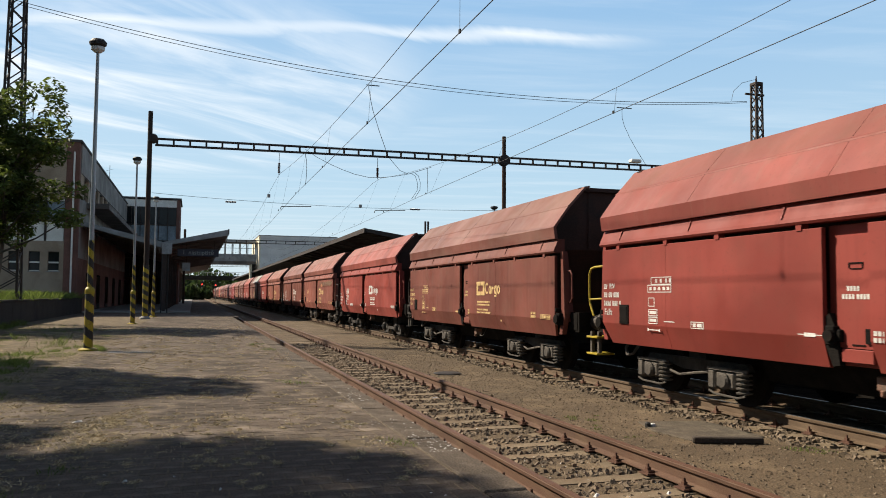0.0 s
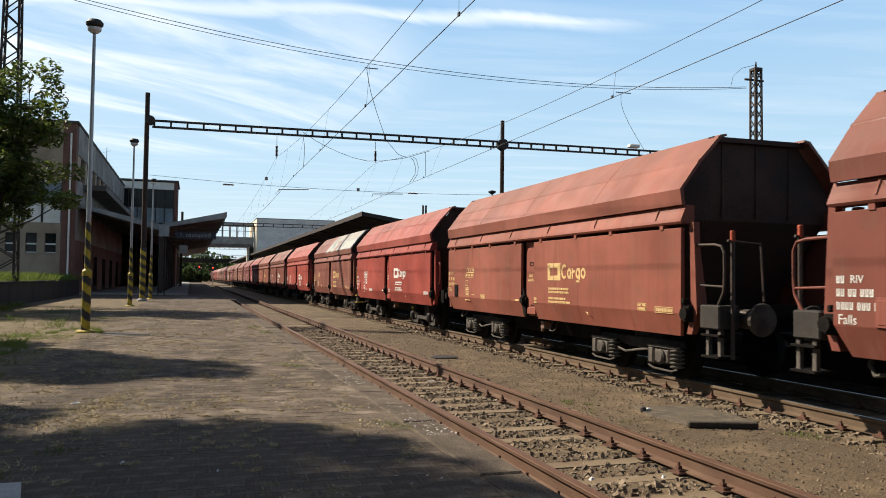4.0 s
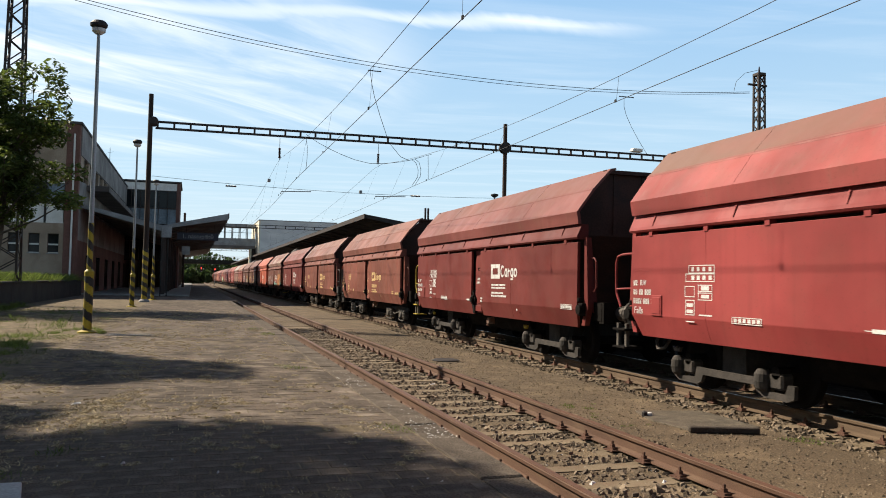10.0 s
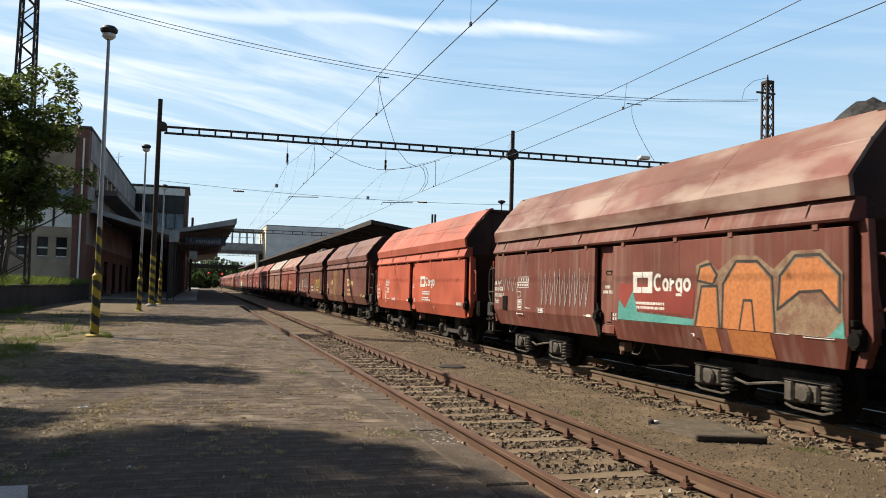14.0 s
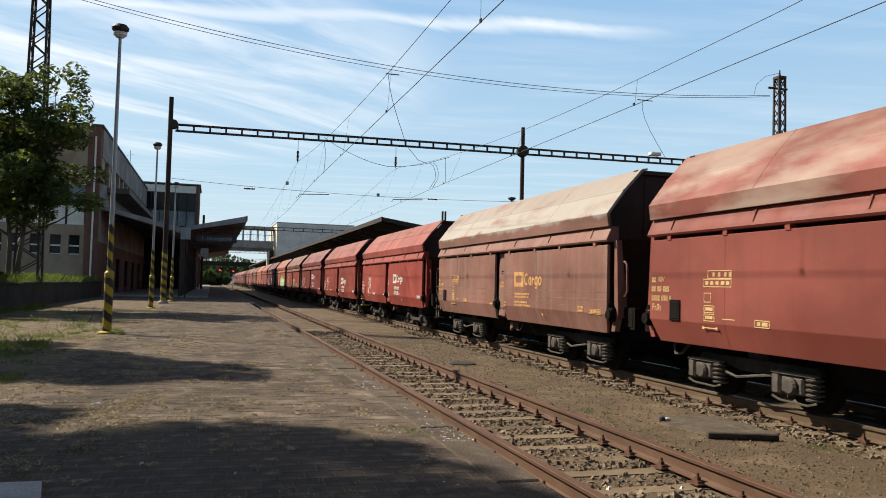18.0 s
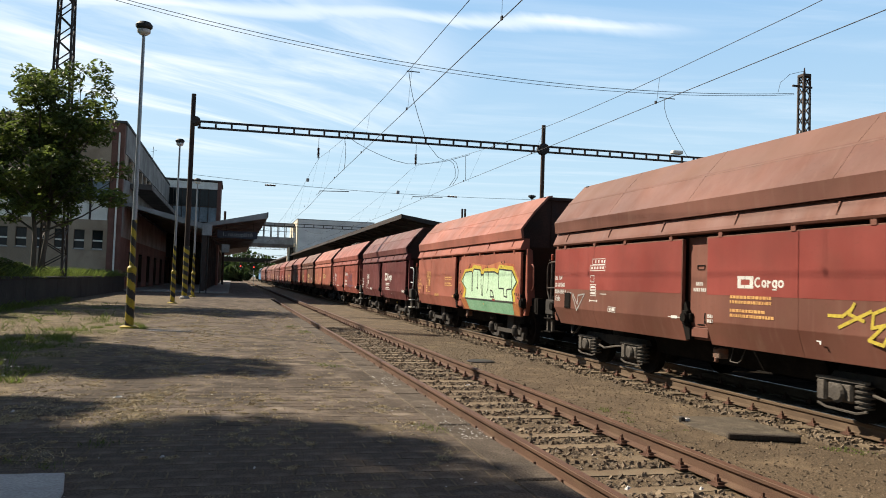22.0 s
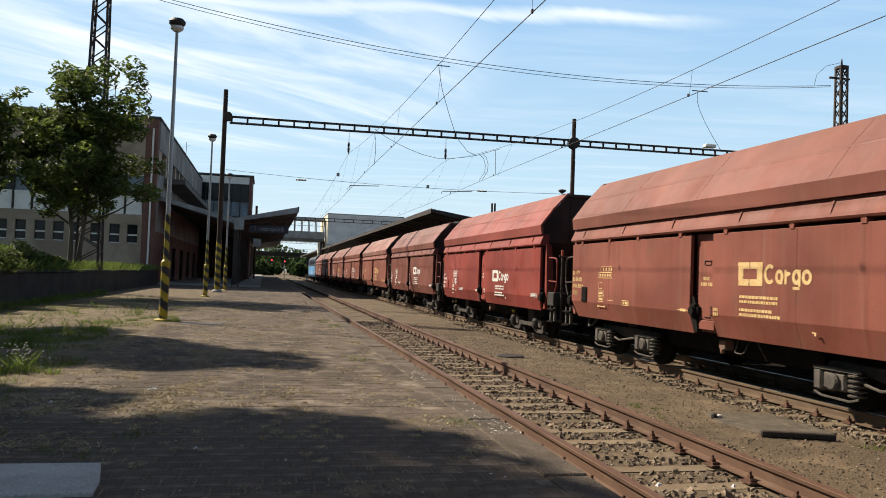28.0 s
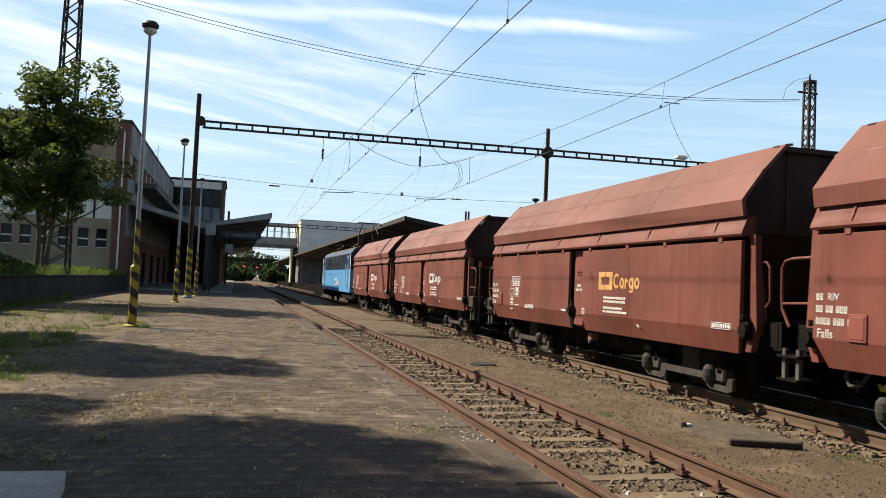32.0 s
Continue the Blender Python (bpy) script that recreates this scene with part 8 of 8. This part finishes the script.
# ---- paving, laid last ----
def block_mesh(w, l, seed):
    r = random.Random(seed)
    bm = bmesh.new()
    h = 0.0012
    q = [(-w / 2, -l / 2), (w / 2, -l / 2), (w / 2, l / 2), (-w / 2, l / 2)]
    lo = [bm.verts.new((x, y, -0.06)) for x, y in q]
    mi = [bm.verts.new((x, y, -h)) for x, y in q]
    hi = [bm.verts.new((x * (1 - 0.015), y * (1 - 0.015), r.uniform(-0.0006, 0.0006))) for x, y in q]
    bm.faces.new(hi)
    for a, b in ((lo, mi), (mi, hi)):
        for i in range(4):
            bm.faces.new((a[i], a[(i + 1) % 4], b[(i + 1) % 4], b[i]))
    me = mesh_of(bm, "paving_block")
    me.materials.append(M["block"])
    return me


def paving():
    bw, bl = 0.2, 0.2
    root = thing("paving", "worn grey-brown concrete block paving with sandy joints", "paving", kind="structure")
    kinds = [block_mesh(bw - 0.013, bl - 0.010, k) for k in range(4)]
    singles, V, F = 0, [], []
    r = random.Random(9)
    base = np.array([(-1, -1), (1, -1), (1, 1), (-1, 1)]) * ((bw - 0.013) / 2, (bl - 0.010) / 2)
    k = 0
    box_half = []
    rows = int((YE - 3.0) / bl)
    for j in range(-45, rows):
        y = 3.0 + j * bl
        for i in range(21):
            x = 1.855 - bw / 2 - i * bw - (bw / 2 if j % 2 else 0)
            if x < -2.05 or x > 1.87:
                continue
            if j % 2 and i == 0:
                box_half.append((y, PZ))
            z = PZ + r.uniform(-0.0014, 0.0008) + 0.004 * noise.noise((x * 0.8, y * 0.8, 3.0))
            tx, ty = r.uniform(-0.25, 0.25), r.uniform(-0.3, 0.3)
            if singles < 300 and 4.2 <= y:
                part("paving_block", kinds[(i * 7 + j * 3) % 4], None, root, m=pose(x, y, z, tx, ty, r.uniform(-0.8, 0.8)))
                singles += 1
            else:
                sx, sy = math.tan(radians(ty)), math.tan(radians(tx))
                ring = []
                for f, dz in ((1.0, -0.06), (1.0, -0.0012), (0.985, 0.0)):
                    for u, v in base * f:
                        ring.append((x + u, y + v, z + dz - u * sx + v * sy))
                V += ring
                F += [(k + 8, k + 9, k + 10, k + 11)] + [(k + a + b, k + a + (b + 1) % 4, k + a + 4 + (b + 1) % 4, k + a + 4 + b) for a in (0, 4) for b in range(4)]
                k += 12
    hb = bmesh.new()
    for y, z in box_half:
        box(hb, 1.762, 1.852, y - 0.096, y + 0.096, z - 0.06, z - 0.002)
    tagged(part("half_blocks", hb, M["block"], root), kind="stuff")
    o = from_arrays("paving_blocks", V, F, M["block"])
    o.parent = root
    o["kind"] = "stuff"
    edge = thing("platform_edge", "worn concrete darkened for shade edge slabs along the platform", "edge", kind="structure")
    me = mesh_of(boxes((-0.158, 0.158, -0.493, 0.493, -0.12, 0.0), bevel=0.012), "edge_slab")
    me.materials.append(M["edge"])
    for j in range(52):
        part("edge_slab", me, None, edge, m=pose(2.028, -4.5 + j, PZ + 0.004 * math.sin(j * 2.7), 0.3 * math.sin(j * 1.9), 0.5 * math.sin(j * 3.1), 0.2 * math.sin(j * 5.3)))
    me = mesh_of(boxes((-0.06, 0.06, -0.493, 0.493, -0.5, -0.12)), "edge_wall")
    me.materials.append(M["concrete"])
    for j in range(52):
        part("edge_wall", me, None, edge, m=pose(2.10, -4.5 + j, PZ))


paving()

lid = thing("concrete_slab", "pale broken concrete slab let into the platform", "slab", pose(-1.62, 5.15, PZ))
bm = prism(bmesh.new(), [(-1.2, -0.41), (0.75, -0.41), (0.73, -0.1), (0.66, 0.31), (-1.2, 0.34)], "z", -0.05, 0.022)
bmesh.ops.bevel(bm, geom=[e for e in bm.edges], offset=0.008, segments=1, affect="EDGES")
part("slab", bm, M["whiteslab"], lid)
gr = thing("drain_grate", "grey metal drain grate in the platform", "grate", pose(-1.3, 18.9, PZ))
for k in range(14):
    part("grate_bar", boxes((-0.42 + k * 0.062, -0.42 + k * 0.062 + 0.025, -0.2, 0.2, -0.02, 0.006)), M["grate"], gr)
part("grate_frame", boxes((-0.46, 0.46, -0.24, -0.2, -0.03, 0.008), (-0.46, 0.46, 0.2, 0.24, -0.03, 0.008)), M["grate"], gr)
def flecks(n, x0, x1, y0, y1, z, seed):
    r = np.random.default_rng(seed)
    V, F = [], []
    for k in range(n):
        x, y, s, a = r.uniform(x0, x1), y0 + (y1 - y0) * min(1, abs(r.normal()) / 2.2), r.uniform(0.004, 0.013), r.uniform(0, 6.28)
        for u, v in ((-1, -0.5), (1, -0.45), (0.8, 0.5), (-0.9, 0.4)):
            V.append((x + s * (u * math.cos(a) - v * math.sin(a)), y + s * (u * math.sin(a) + v * math.cos(a)), z + r.uniform(0.004, 0.012)))
        F.append((4 * k, 4 * k + 1, 4 * k + 2, 4 * k + 3))
    return V, F


fv, ff = [], []
for args in ((110, 1.9, 2.17, 6.3, 8.1, PZ, 1), (55, 1.86, 2.1, 9.6, 11.2, PZ, 2), (40, 1.3, 1.9, 7.6, 10.5, PZ, 3), (45, -2.0, 1.8, 4.6, 9.0, PZ, 4), (60, 3.0, 4.2, 6.0, 12.0, -0.185, 5)):
    v, f = flecks(*args)
    ff += [tuple(q + len(fv) for q in t) for t in f]
    fv += v
tagged(from_arrays("paper_flecks", fv, ff, M["paper"]), "tiny white scraps strewn along the platform edge", "litter", kind="stuff")
for i, (x, y, s, a) in enumerate(((-1.08, 8.73, 0.05, 20), (-1.85, 7.9, 0.03, 70), (-0.42, 5.9, 0.018, 10), (0.2, 5.5, 0.015, 60), (3.35, 6.2, 0.05, 40), (3.9, 12.8, 0.05, 10), (4.0, 6.1, 0.04, 40), (-2.6, 10.5, 0.04, 0))):
    z = PZ if x < 2.3 else -0.17
    li = thing("litter", "small scrap of white litter", "litter", pose(x, y, z, 0, 0, a), group="litter")
    bm = bmesh.new()
    vs = [bm.verts.new(p) for p in ((-s, -s * 0.35, 0.004), (s, -s * 0.3, 0.008), (s * 0.9, s * 0.35, 0.02), (-s * 0.8, s * 0.3, 0.006), (0, 0, 0.022))]
    for q in range(4):
        bm.faces.new((vs[q], vs[(q + 1) % 4], vs[4]))
    part("scrap", bm, M["paper"], li)


# ---- what moves ----
def travelled(t):
    """Metres that the train has gone by t seconds."""
    return 14.15885 * t + 0.0257418 * t * t - 0.000180524 * t ** 3


def motions():
    stops = [k * 1.0 for k in range(33)]
    for n, ob in enumerate(TRAIN):
        y0 = FIRST + PITCH * n + WAGONS[n][5] - 5.5
        walk(ob, [(t, pose(X2, y0 - travelled(t), 0)) for t in stops])
    walk(LOCO, [(t, pose(X2, 521.9 - travelled(t), 0)) for t in stops])
    for n, ws, d in WHEELSETS:
        y0 = FIRST + PITCH * n
        ts = [k / FPS for k in range(0, 32 * FPS + 1) if -2 < y0 - travelled(k / FPS) < 26]
        if len(ts) < 2:
            continue
        s0 = travelled(ts[0])
        rows = [(t, pose(0, d, 0.46, math.degrees((travelled(t) - s0) / 0.46) % 360, 0, 0)) for t in ts]
        if ts[0] > 0:
            rows = [(0.0, rows[0][1])] + rows
        if ts[-1] < 32:
            rows = rows + [(32.0, rows[-1][1])]
        walk(ws, rows)


motions()
